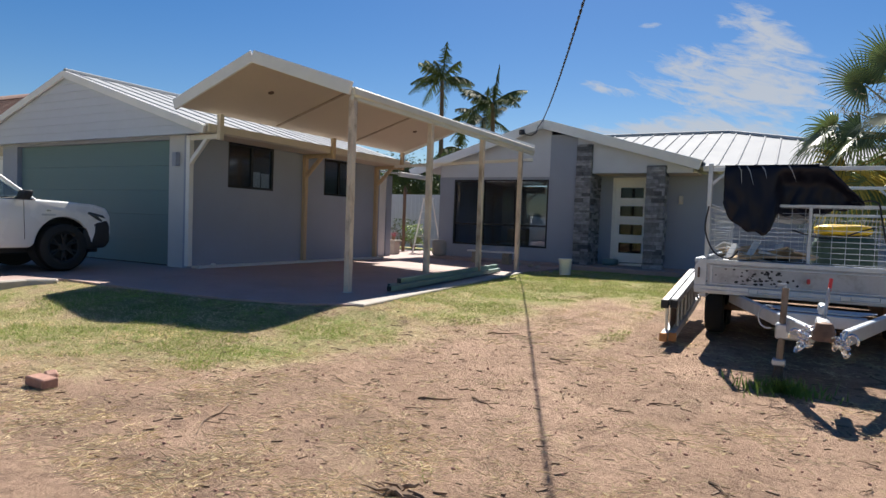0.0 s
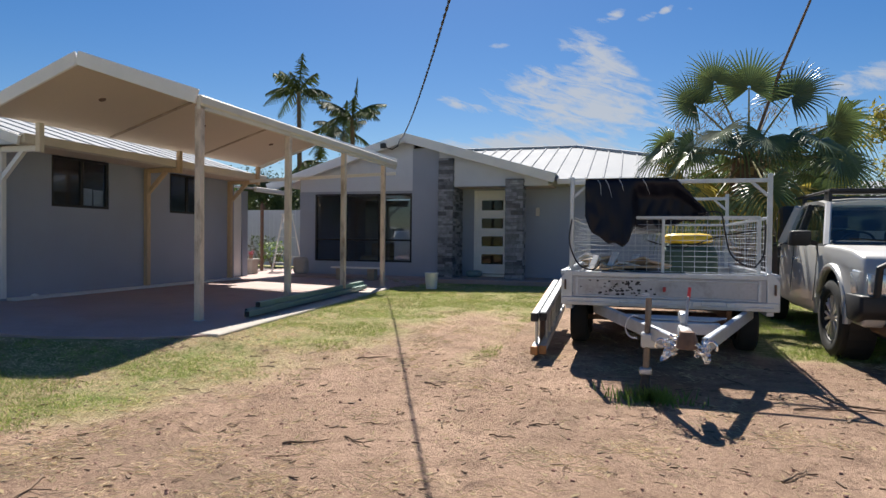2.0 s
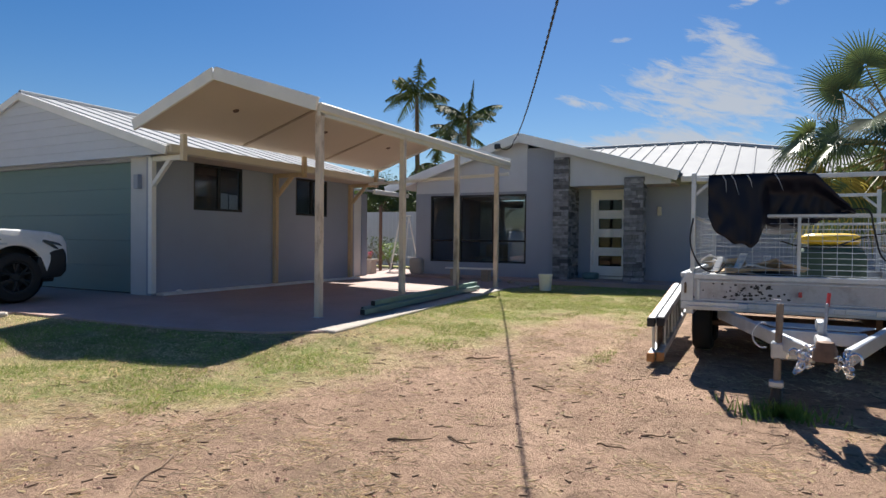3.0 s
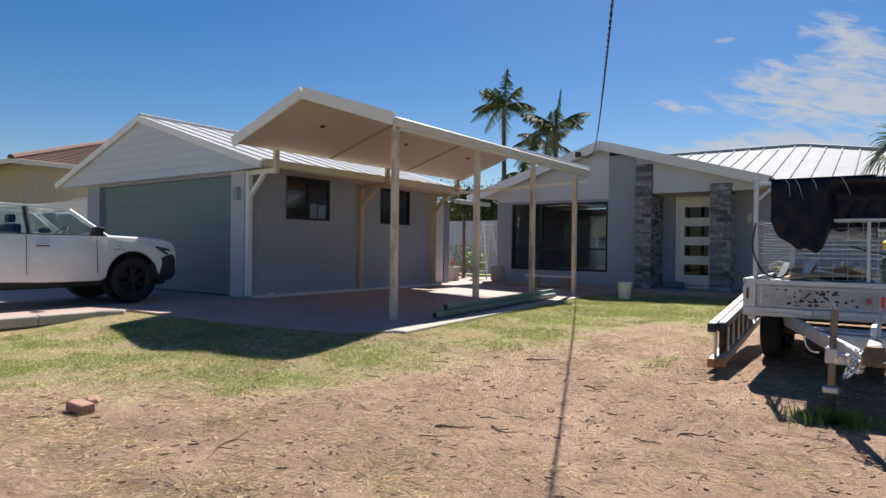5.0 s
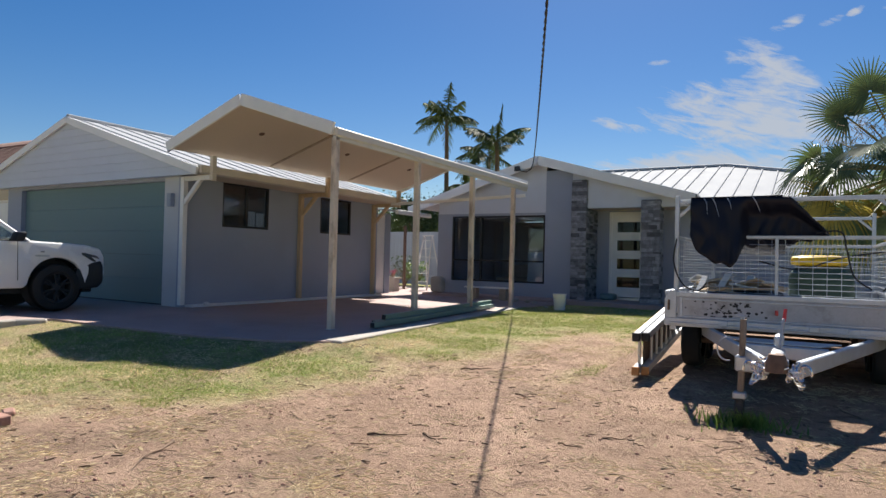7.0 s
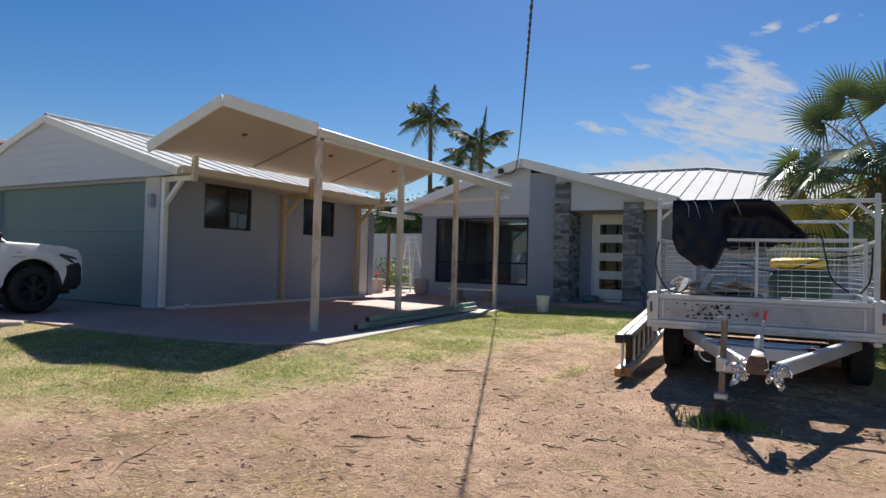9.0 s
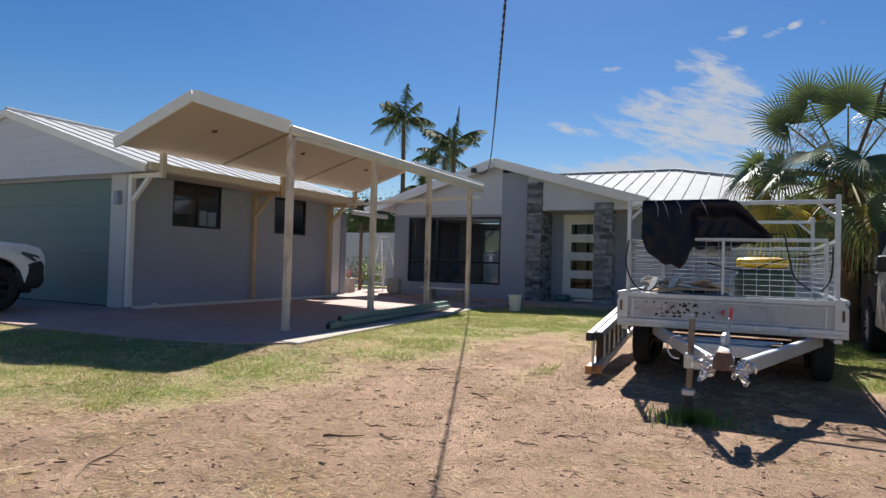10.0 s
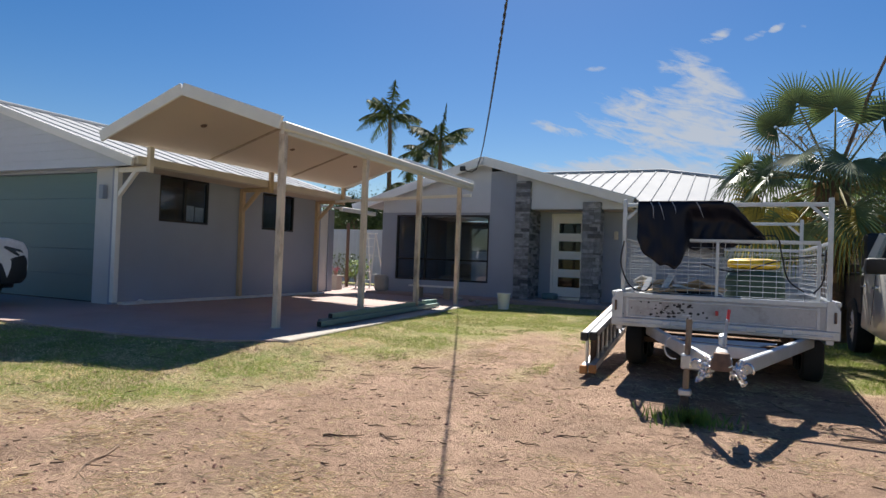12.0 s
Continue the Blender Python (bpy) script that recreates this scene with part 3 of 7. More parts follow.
def barge(name, label, y, xl, xm, xr, z_eave, z_peak, h, material, w=0.05, z_left=None):
    t = tagged(new(name), label, "trim", kind="structure")
    for xe, z_eave in ((xl, z_eave if z_left is None else z_left), (xr, z_eave)):
        part("barge_board", beam(bmesh.new(), (xe, y, z_eave - h / 2 + 0.02), (xm, y, z_peak - h / 2 + 0.04), w, h, 0.006, up=(0, 0, 1)), material, t)
    return t


barge("garage_barge", "white barge boards of the garage gable", 6.62, XL, XM, XR, EV, PK, 0.15, M["white_paint"])
structure("garage_soffit_front", bx(-17.6, -9.8, 6.73, 6.895, 2.70, 2.72), M["white_paint"], "white soffit under the garage gable", "trim")


def gutter(name, label, p0, p1, h=0.13, w=0.12, material=None):
    bm = bmesh.new()
    beam(bm, p0, p1, w, h, 0.012)
    return structure(name, bm, material or M["cream"], label, "gutter")


gutter("garage_gutter", "cream quad gutter along the garage eave", (-9.395, 6.66, 2.78), (-9.395, 13.4, 2.78), 0.15, 0.12)
structure("garage_fascia", bx(-9.48, -9.46, 6.74, 13.4, 2.70, 2.79), M["cream"], "cream fascia board of the garage eave", "trim")
structure("garage_soffit", bx(-10.15, -9.48, 6.74, 13.4, 2.70, 2.72), M["soffit"], "beige soffit under the garage eave", "trim")
bm = bx(-10.52, -10.40, 6.80, 6.9, 2.12, 2.38, 0.008)
t = thing("wall_lamp", "grey up-down wall lamp on the garage pier", "lamp", "wall lamps")
part("lamp_body", bm, M["render_grey"], t)
part("backplate", bx(-10.50, -10.42, 6.88, 6.897, 2.16, 2.34), M["alu"], t)

# ---- carport ----
CL, CM, CR, CY0, CY1 = -9.4, -7.57, -5.62, 5.99, 13.05
CE, CP = 3.08, 3.72


def carport():
    t = thing("carport", "gabled cream steel carport with beige lining and peeling posts", "carport")
    for nm, xe in (("roof_panel", CL), ("roof_panel", CR)):
        bm = bmesh.new()
        dz = 0.03 if xe == CL else 0.10
        lo = [bm.verts.new(p) for p in ((xe, CY0 + 0.03, CE - dz), (xe, CY1, CE - dz), (CM, CY1, CP - 0.10), (CM, CY0 + 0.03, CP - 0.10))]
        hi = [bm.verts.new(Vector((v.co.x, v.co.y, (CE if i < 2 else CP) - 0.025))) for i, v in enumerate(lo)]
        bm.faces.new(lo)
        bm.faces.new(hi[::-1])
        for k in range(4):
            bm.faces.new((lo[k], lo[(k + 1) % 4], hi[(k + 1) % 4], hi[k]))
        part(nm, bm, M["soffit"], t, "beige lining under white roofing")
        bm = bmesh.new()
        vs = [bm.verts.new((v.x, v.y, v.z + 0.079)) for v in (Vector((xe, CY0, CE - 0.10)), Vector((xe, CY1, CE - 0.10)), Vector((CM, CY1, CP - 0.10)), Vector((CM, CY0, CP - 0.10)))]
        v2 = [bm.verts.new(v.co + Vector((0, 0, 0.02))) for v in vs]
        bm.faces.new(vs)
        bm.faces.new(v2[::-1])
        for k in range(4):
            bm.faces.new((vs[k], vs[(k + 1) % 4], v2[(k + 1) % 4], v2[k]))
        part("roofing", bm, M["roof"], t)
    for xe in (CL, CR):
        for y in (CY0, CY1):
            part("barge_board", beam(bmesh.new(), (xe, y, CE - 0.02), (CM, y, CP - 0.02), 0.045, 0.19, 0.01), M["white_paint"], t, "off-white barge board")
        if xe == CL:
            part("edge_trim", beam(bmesh.new(), (xe - 0.01, CY0 + 0.02, CE - 0.01), (xe - 0.01, CY1 - 0.02, CE - 0.01), 0.02, 0.05, 0.004), M["cream"], t)
            continue
        bm = bmesh.new()
        beam(bm, (xe, CY0 + 0.02, CE - 0.055), (xe, CY1 - 0.02, CE - 0.055), 0.10, 0.13, 0.02)
        beam(bm, (xe, CY0 + 0.02, CE - 0.145), (xe, CY1 - 0.02, CE - 0.145), 0.05, 0.06, 0.01)
        part("eave_gutter", bm, M["cream"], t, "cream eave gutter")
    s = (CP - CE) / (CM - CL)
    for y in (8.36, 10.85):
        part("joint_strip", beam(bmesh.new(), (CL + 0.05, y, CE - 0.042 + 0.05 * s), (CM, y, CP - 0.112), 0.07, 0.02, 0.004), M["timber_grey"], t, "grey-brown joint strip")
    for x, y in ((-8.26, 7.09), (-8.24, 9.47), (-8.24, 11.85)):
        z = CE - 0.034 + (x - CL) * (s - 0.037)
        m = pose(x, y, z, 0, -math.degrees(math.atan(s)), 0)
        part("downlight", lathe(bmesh.new(), [(0.0, -0.004), (0.035, -0.004), (0.05, -0.012), (0.055, -0.004), (0.055, 0.004)], 16, m), M["rust"], t, "dark recessed downlight")
    for y in (6.07, 8.25, 10.30, 12.32):
        bm = bx(-5.685, -5.595, y - 0.045, y + 0.045, SLAB_Z + 0.006, 2.95, 0.006)
        p = part("post", bm, M["peeling"], t, "cream timber post with peeling paint")
        part("post_foot", bx(-5.70, -5.58, y - 0.06, y + 0.06, SLAB_Z, SLAB_Z + 0.006), M["galv"], p)
    for y, mt, lab in ((6.88, "white_paint", "white painted bracket post"), (10.07, "timber", "bare pine bracket post"), (12.92, "timber", "bare pine bracket post")):
        bm = bx(GX, GX + 0.10, y - 0.05, y + 0.05, SLAB_Z + 0.046, 2.68, 0.005)
        p = part("bracket_post", bm, M[mt], t, lab)
        part("arm", bx(GX + 0.10, -9.25, y - 0.04, y + 0.04, 2.60, 2.69, 0.005), M[mt], p)
        part("brace", beam(bmesh.new(), (GX + 0.08, y, 2.18), (-9.62, y, 2.62), 0.07, 0.08, 0.004), M[mt], p)
        part("stub", bx(-9.33, -9.24, y - 0.045, y + 0.045, 2.58, 3.04, 0.005), M["cream"] if mt != "timber" else M["timber"], p)
    part("tie_beam", beam(bmesh.new(), (-9.4, 12.75, 2.66), (-5.4, 12.45, 2.74), 0.05, 0.07, 0.004), M["white_paint"], t)


carport()

# ---- house ----
HY = 15.30
HL, HM, HR = -10.3, -6.12, -2.1
HE, HEL, HP = 2.92, 2.78, 4.06
SL = (HP - HEL) / (HM - HL)
BW = (-8.96, -6.01, 0.61, 2.51)
wall_with_openings("wall_house_front", -9.45, -5.98, 0.05, 2.60, [BW], lambda u, d: (u, HY + d), 0.2, M["render_grey"], "grey rendered house front")
sliding_window("window_3", "large black-framed three-pane living room window with low sliders", "y", HY, BW[0], BW[1], BW[2], BW[3], [-8.0, -6.98], transom=1.22, depth=0.1)
structure("wall_house_blade", bx(-5.98, -5.2, HY - 0.05, HY + 0.2, 0.05, 3.72), M["render_grey"], "grey rendered blade wall between window and stone pillar", "wall")
structure("wall_house_left", bx(-9.45, -9.25, HY + 0.2, 24.0, 0.05, 2.75), M["render_grey"], "grey rendered house side wall", "wall")
structure("wall_porch_left", bx(-5.35, -5.2, HY + 0.2, 16.1, 0.05, 2.62), M["render_grey"], "grey rendered wall in the porch", "wall")
structure("wall_porch_back_left", bx(-5.35, -4.45, 16.1, 16.25, 0.05, 2.70), M["render_grey"], "grey rendered wall beside the front door", "wall")
structure("wall_porch_back", bx(-3.42, 3.4, 16.1, 16.25, 0.05, 2.70), M["render_grey"], "grey rendered house wall by the front door", "wall")
structure("wall_porch_over_door", bx(-4.45, -3.42, 16.1, 16.25, 2.62, 2.70), M["render_grey"], "grey wall over the front door", "wall")
structure("porch_ceiling", bx(-4.79, -2.2, 15.22, 16.1, 2.66, 2.69), M["soffit"], "beige porch ceiling", "ceiling")
structure("living_floor", bx(-9.25, -5.35, HY + 0.2, 22.0, 0.05, 0.26), M["timber_grey"], "dim living room floor", "floor")
structure("living_back_wall", bx(-9.25, -5.35, 19.5, 19.6, 0.26, 2.6), M["interior_lt"], "plain living room wall", "wall")
structure("living_ceiling", bx(-9.25, -5.35, HY + 0.2, 19.5, 2.62, 2.66), M["interior_lt"], "plain living room ceiling", "ceiling")
structure("living_side_wall", bx(-5.36, -5.35, HY + 0.2, 19.5, 0.26, 2.62), M["interior_lt"], "plain living room wall", "wall")
# added screens that keep the view through the garage windows dark
structure("garage_inside_wall", bx(-13.6, -13.5, 7.2, 13.0, 0.2, 2.9), M["interior"], "added dark screen inside the garage", "wall")
structure("garage_inside_ceiling", bx(-16.7, -10.3, 7.2, 13.0, 2.9, 2.94), M["interior"], "added dark cover inside the garage", "ceiling")


def gable_sheet(name, label, poly, y0, y1, material):
    return structure(name, prism(bmesh.new(), poly, y0, y1, "y"), material, label, "cladding")


def rake(x):
    return HP - 0.02 - abs(x - HM) * (SL if x < HM else (HP - HE) / (HR - HM)) - 0.05


gable_sheet("gable_panel_left", "off-white gable panel over the living room window", [(-9.42, 2.58), (-5.98, 2.58), (-5.98, rake(-5.98)), (HM, rake(HM)), (-9.42, rake(-9.42))], HY - 0.03, HY + 0.1, M["cladding"])
gable_sheet("gable_panel_right", "off-white gable panel over the porch", [(-5.2, 2.66), (-2.3, 2.66), (-2.3, rake(-2.3)), (-5.2, rake(-5.2))], HY - 0.12, HY + 0.02, M["cladding"])
barge("house_barge", "off-white barge boards of the house gable", 14.93, HL, HM, HR, HE, HP, 0.24, M["white_paint"], 0.05, z_left=HEL)
ribbed_roof("gable_roof_right", "white ribbed metal roof over the porch", [(HR, 14.95, HE), (HR, 22, HE), (HM, 22, HP), (HM, 14.95, HP)], M["roof"], 0.76)
ribbed_roof("gable_roof_left", "white ribbed metal roof over the living room", [(HL, 22, HEL), (HL, 14.95, HEL), (HM, 14.95, HP), (HM, 22, HP)], M["roof"], 0.76)
RY = 20.6
RZ = 4.36
ribbed_roof("main_roof_front", "white ribbed metal hip roof of the house", [(-7.0, 15.5, 2.82), (3.5, 15.5, 2.82), (-2.0, RY, RZ), (-7.0, RY, RZ)], M["roof"], 0.42, rib=0.035)
ribbed_roof("main_roof_hip", "white ribbed metal hip of the house roof", [(3.5, 15.5, 2.82), (3.5, 25.7, 2.82), (-2.0, RY + 0.01, RZ), (-2.0, RY, RZ)], M["roof"], 0.42, rib=0.035)
ribbed_roof("main_roof_back", "white ribbed metal house roof", [(3.5, 25.7, 2.82), (-7.0, 25.7, 2.82), (-7.0, RY, RZ), (-2.0, RY, RZ)], M["roof"], 0.76)
bm = bmesh.new()
tube(bm, [(-7, RY, RZ + 0.05), (-2.0, RY, RZ + 0.05), (3.5, 15.5, 2.9)], 0.07, 8)
structure("main_ridge_cap", bm, M["roof"], "white metal ridge and hip capping", "trim")
gutter("house_gutter", "white gutter along the house eave", (-2.1, 15.45, 2.78), (3.55, 15.45, 2.78), 0.14, 0.12, M["white_paint"])
structure("wall_house_right", bx(3.2, 3.4, 16.25, 25, 0.05, 2.7), M["wallbeige"], "beige rendered house end wall", "wall")


def stone_pillar(name, x0, x1, y0, y1, z0, z1, rng_):
    """Ledgestone: thin uneven courses of split stone on a rendered core."""
    t = thing(name, "blue-grey stacked ledgestone pillar", "pillar", "stone pillars")
    part("core", bx(x0 + 0.03, x1 - 0.03, y0 + 0.03, y1, z0, z1), M["stone"], t)
    z = z0
    while z < z1 - 0.02:
        h = min(rng_.choice((0.05, 0.07, 0.09, 0.11)), z1 - z)
        for face in ("front", "left", "right"):
            a, b = (x0, x1) if face == "front" else (y0 + 0.03, y1)
            u = a
            while u < b - 0.01:
                w = min(rng_.uniform(0.12, 0.34), b - u)
                if b - u - w < 0.05:
                    w = b - u
                o = rng_.uniform(0.0, 0.022)
                if face == "front":
                    bm = bx(u + 0.002, u + w - 0.002, y0 - o, y0 + 0.04, z + 0.002, z + h - 0.002, 0.006)
                elif face == "left":
                    bm = bx(x0 - o, x0 + 0.04, u + 0.002, u + w - 0.002, z + 0.002, z + h - 0.002, 0.006)
                else:
                    bm = bx(x1 - 0.04, x1 + o, u + 0.002, u + w - 0.002, z + 0.002, z + h - 0.002, 0.006)
                part("stone", bm, M["stone"], t)
                u += w
        z += h
    return t


rng = random.Random(4)
stone_pillar("stone_pillar", -5.2, -4.79, 15.1, 16.09, 0.24, 3.42, rng)
stone_pillar("stone_pillar", -3.38, -2.92, 15.1, 15.5, 0.24, 2.84, rng)


def front_door():
    t = tagged(new("door_1"), "closed off-white front door with four dark horizontal glass panes", "door", kind="structure")
    x0, x1, z0, z1, y = -4.45, -3.42, 0.30, 2.62, 16.12
    bm = bx(x0, x0 + 0.07, y - 0.03, y + 0.1, z0, z1, 0.004)
    box(bm, x1 - 0.07, x1, y - 0.03, y + 0.1, z0, z1, 0.004)
    box(bm, x0 + 0.07, x1 - 0.07, y - 0.03, y + 0.1, z1 - 0.07, z1, 0.004)
    part("door_frame", bm, M["white_paint"], t)
    xa, xb, za, zb = x0 + 0.07, x1 - 0.07, z0 + 0.02, z1 - 0.07
    pa, pb = xa + 0.14, xb - 0.14
    gap, n = 0.22, 4
    zs = []
    h = (zb - za - 0.26 - 0.2 - 3 * gap) / n
    z = za + 0.26
    bm = bx(xa, pa, y, y + 0.045, za, zb)
    box(bm, pb, xb, y, y + 0.045, za, zb)
    box(bm, pa, pb, y, y + 0.045, za, z)
    for k in range(n):
        zs.append((z, z + h))
        z += h
        box(bm, pa, pb, y, y + 0.045, z, zb if k == n - 1 else z + gap)
        z += gap
    part("leaf", bm, M["white_paint"], t)
    for a, b in zs:
        part("pane", bx(pa, pb, y + 0.015, y + 0.03, a, b), M["door_glass"], t, "dark glass pane").visible_shadow = False
    bm = tube(bmesh.new(), [(xb - 0.07, y - 0.05, 0.9), (xb - 0.07, y - 0.05, 1.6)], 0.014, 10)
    part("pull_handle", bm, M["chrome"], t)
    part("threshold", bx(x0, x1, y - 0.05, y + 0.1, 0.24, z0), M["alu"], t)
    # added dark box behind the door: shuts out sun so the panes stay dark
    structure("hall_lining", bx(-5.0, -2.9, 17.2, 17.3, 0.24, 2.6), M["interior"], "added dark screen behind the front door", "wall")
    structure("hall_ceiling", bx(-5.0, -2.9, 16.25, 18.0, 2.6, 2.64), M["interior"], "added dark cover keeping sun out behind the door", "ceiling")
    structure("hall_side_left", bx(-5.0, -4.95, 16.25, 17.2, 0.24, 2.6), M["interior"], "added dark side screen behind the front door", "wall")
    structure("hall_side_right", bx(-2.95, -2.9, 16.25, 17.2, 0.24, 2.6), M["interior"], "added dark side screen behind the front door", "wall")
    structure("hall_back_wall", bx(-4.6, -3.3, 18.0, 18.1, 0.24, 2.7), M["interior"], "added dark screen behind the front door", "wall")


front_door()
t = thing("wall_lamp", "brass and glass wall lamp beside the front door", "lamp", "wall lamps")
part("lamp_body", bx(-2.72, -2.62, 15.99, 16.07, 1.92, 2.14, 0.01), M["cream"], t)
part("backplate", bx(-2.71, -2.63, 16.07, 16.1, 1.95, 2.11), M["alu"], t)


# ---- vehicles ----
def arc(cu, cz, r, a0, a1, n):
    return [(cu + r * math.cos(radians(a0 + (a1 - a0) * k / n)), cz + r * math.sin(radians(a0 + (a1 - a0) * k / n))) for k in range(n + 1)]


def wheel(parent, x, y, z, r, w, side, rim_mat, spokes):
    """A road wheel at (x, y, z), its outer face towards side (+1: +x)."""
    m = Matrix.Translation((x, y, z)) @ pose(0, 0, 0, 0, 90 * side, 0)
    e = tagged(new("wheel"), "black tyre on a dark rim")
    e.parent = parent
    hw = w / 2
    prof = [(r * 0.62, -hw), (r * 0.9, -hw), (r * 0.985, -hw * 0.8), (r, -hw * 0.4), (r, hw * 0.4), (r * 0.985, hw * 0.8), (r * 0.9, hw), (r * 0.70, hw), (r * 0.64, hw * 0.85), (r * 0.62, hw * 0.7)]
    part("tyre", lathe(bmesh.new(), prof, 36, m), M["tyre"], e, smooth=True)
    bm = lathe(bmesh.new(), [(r * 0.66, hw * 0.86), (r * 0.60, hw * 0.8), (r * 0.56, hw * 0.4), (r * 0.56, -hw * 0.6), (0.001, -hw * 0.6)], 36, m)
    part("rim", bm, rim_mat, e, smooth=True)
    bm = bmesh.new()
    for k in range(spokes):
        a = 2 * math.pi * k / spokes
        for da in (-0.16, 0.16):
            p0 = Vector((0.06 * math.cos(a), 0.06 * math.sin(a), hw * 0.62))
            p1 = Vector((r * 0.58 * math.cos(a + da), r * 0.58 * math.sin(a + da), hw * 0.66))
            beam(bm, m @ p0, m @ p1, 0.032, 0.03, 0.005, up=(m.to_3x3() @ Vector((0, 0, 1))))
    lathe(bm, [(0.001, hw * 0.72), (0.05, hw * 0.72), (0.075, hw * 0.62), (0.075, hw * 0.3)], 16, m)
    part("spokes", bm, M["alu"] if spokes > 6 else rim_mat, e)


def pickup(name, label, at, paint, rim, spokes, half=0.91, arch_r=0.46, wheel_r=0.385, canopy=False, bullbar=False, tray_len=2.0, cab_k=1.0):
    """A dual-purpose pickup. Local +y is forward, the origin lies under the front axle."""
    t = thing(name, label, "pickup", at=at)
    zc = wheel_r
    base = 3.05
    side = [(0.86, 0.40), (0.92, 0.62), (0.91, 0.92), (0.82, 1.05), (0.55, 1.105), (0.1, 1.135), (-0.45, 1.155), (-0.6, 1.16), (-2.45, 1.17), (-2.45, 0.42), (-1.4, 0.38), (-0.52, 0.38)]
    side += arc(0.0, zc + 0.04, arch_r, 178, 2, 14) + [(0.52, 0.42)]
    bm = prism(bmesh.new(), side, -half, half, "x", bev=0.035)
    for v in bm.verts:
        c = v.co
        c.x *= 1 - 0.055 * max(0.0, (c.z - 0.75) / 0.42) ** 1.6 - 0.05 * max(0.0, (c.y - 0.45) / 0.47) ** 2 - 0.02 * max(0.0, (0.6 - c.z) / 0.2)
        c.y -= 0.10 * (c.x / half) ** 2 * max(0.0, (c.y - 0.3) / 0.6)
        c.z += 0.03 * (1 - (c.x / half) ** 2) * (1 if c.z > 0.95 and c.y > -0.7 else 0)
    part("body", bm, paint, t, smooth=True)
    # roof and pillars
    hb, ht = half * 0.93, half * 0.76
    A0, A1, B, C0, C1 = (-0.42, 1.13), (-1.12, 1.68), (-1.62, 1.72), (-2.25, 1.70), (-2.42, 1.15)
    bm = bmesh.new()
    rows = [(A1[0] + 0.02, 1.675, ht), (-1.35, 1.735, ht), (-1.9, 1.745, ht), (C0[0], 1.70, ht * 0.98)]
    up, dn = [], []
    for y, z, w in rows:
        xs = [-w, -w * 0.9, -w * 0.5, 0, w * 0.5, w * 0.9, w]
        up.append([bm.verts.new((x, y, z + 0.035 * (1 - (x / w) ** 4))) for x in xs])
        dn.append([bm.verts.new((x, y, z - 0.045)) for x in xs])
    for grid, flip in ((up, False), (dn, True)):
        for a, b in zip(grid, grid[1:]):
            for k in range(6):
                bm.faces.new((a[k], a[k + 1], b[k + 1], b[k]))
    for k in range(6):
        bm.faces.new((up[0][k], up[0][k + 1], dn[0][k + 1], dn[0][k]))
        bm.faces.new((up[-1][k], up[-1][k + 1], dn[-1][k + 1], dn[-1][k]))
    for a, b, c, d in zip(up, up[1:], dn, dn[1:]):
        bm.faces.new((a[0], b[0], d[0], c[0]))
        bm.faces.new((a[-1], b[-1], d[-1], c[-1]))
    part("roof", bm, paint, t, smooth=True)
    for s in (-1, 1):
        part("pillar", beam(bmesh.new(), (s * hb * 0.985, A0[0] - 0.02, A0[1]), (s * ht * 0.97, A1[0], A1[1]), 0.07, 0.075, 0.015), paint, t)
        part("pillar", beam(bmesh.new(), (s * hb, B[0], 1.14), (s * ht * 0.98, B[0] - 0.02, 1.70), 0.05, 0.10, 0.01), M["black_plastic"], t, "black door pillar")
        part("pillar", beam(bmesh.new(), (s * hb, C1[0] + 0.06, C1[1]), (s * ht * 0.97, C0[0] + 0.03, C0[1]), 0.07, 0.16, 0.015), paint, t)
        for quad in ([(A0[0] - 0.1, 1.155), (B[0] + 0.03, 1.165), (B[0] + 0.02, 1.67), (A1[0] - 0.02, 1.645)], [(B[0] - 0.04, 1.165), (C1[0] + 0.12, 1.17), (C0[0] + 0.08, 1.655), (B[0] - 0.05, 1.67)]):
            bm = bmesh.new()
            vs = []
            for off in (0.0, 0.004):
                vs.append([bm.verts.new((s * (hb + (ht - hb) * (z - 1.15) / 0.55 - off), y, z)) for y, z in quad])
            bm.faces.new(vs[0])
            bm.faces.new(vs[1][::-1])
            for k in range(4):
                bm.faces.new((vs[0][k], vs[0][(k + 1) % 4], vs[1][(k + 1) % 4], vs[1][k]))
            part("side_window", bm, M["carglass"], t, "clear side glass").visible_shadow = False
        part("window_seal", beam(bmesh.new(), (s * hb * 1.004, A0[0] - 0.05, 1.152), (s * hb * 1.004, C1[0] + 0.1, 1.168), 0.02, 0.025, 0.004), M["black_plastic"], t)
        mir = part("mirror", bx(*sorted((s * (half + 0.02), s * (half + 0.24))), -0.78, -0.64, 1.14, 1.33, 0.035, 2), M["black_plastic"], t, "black door mirror", smooth=True)
        part("mirror_arm", beam(bmesh.new(), (s * (half - 0.08), -0.72, 1.16), (s * (half + 0.06), -0.72, 1.2), 0.05, 0.05, 0.01), M["black_plastic"], mir)
        for y0, y1 in ((-0.62, -1.66), (-1.68, -2.38)):
            bm = bmesh.new()
            beam(bm, (s * half * 1.001, y0, 0.52), (s * half * 0.957, y0, 1.14), 0.006, 0.006, 0)
            part("door_gap", bm, M["black_plastic"], t)
        for y in (-1.45, -2.2):
            part("door_handle", bx(*sorted((s * (half - 0.02), s * (half + 0.022))), y - 0.09, y + 0.09, 0.965, 0.995, 0.008), M["black_plastic"] if not bullbar else M["chrome"], t)
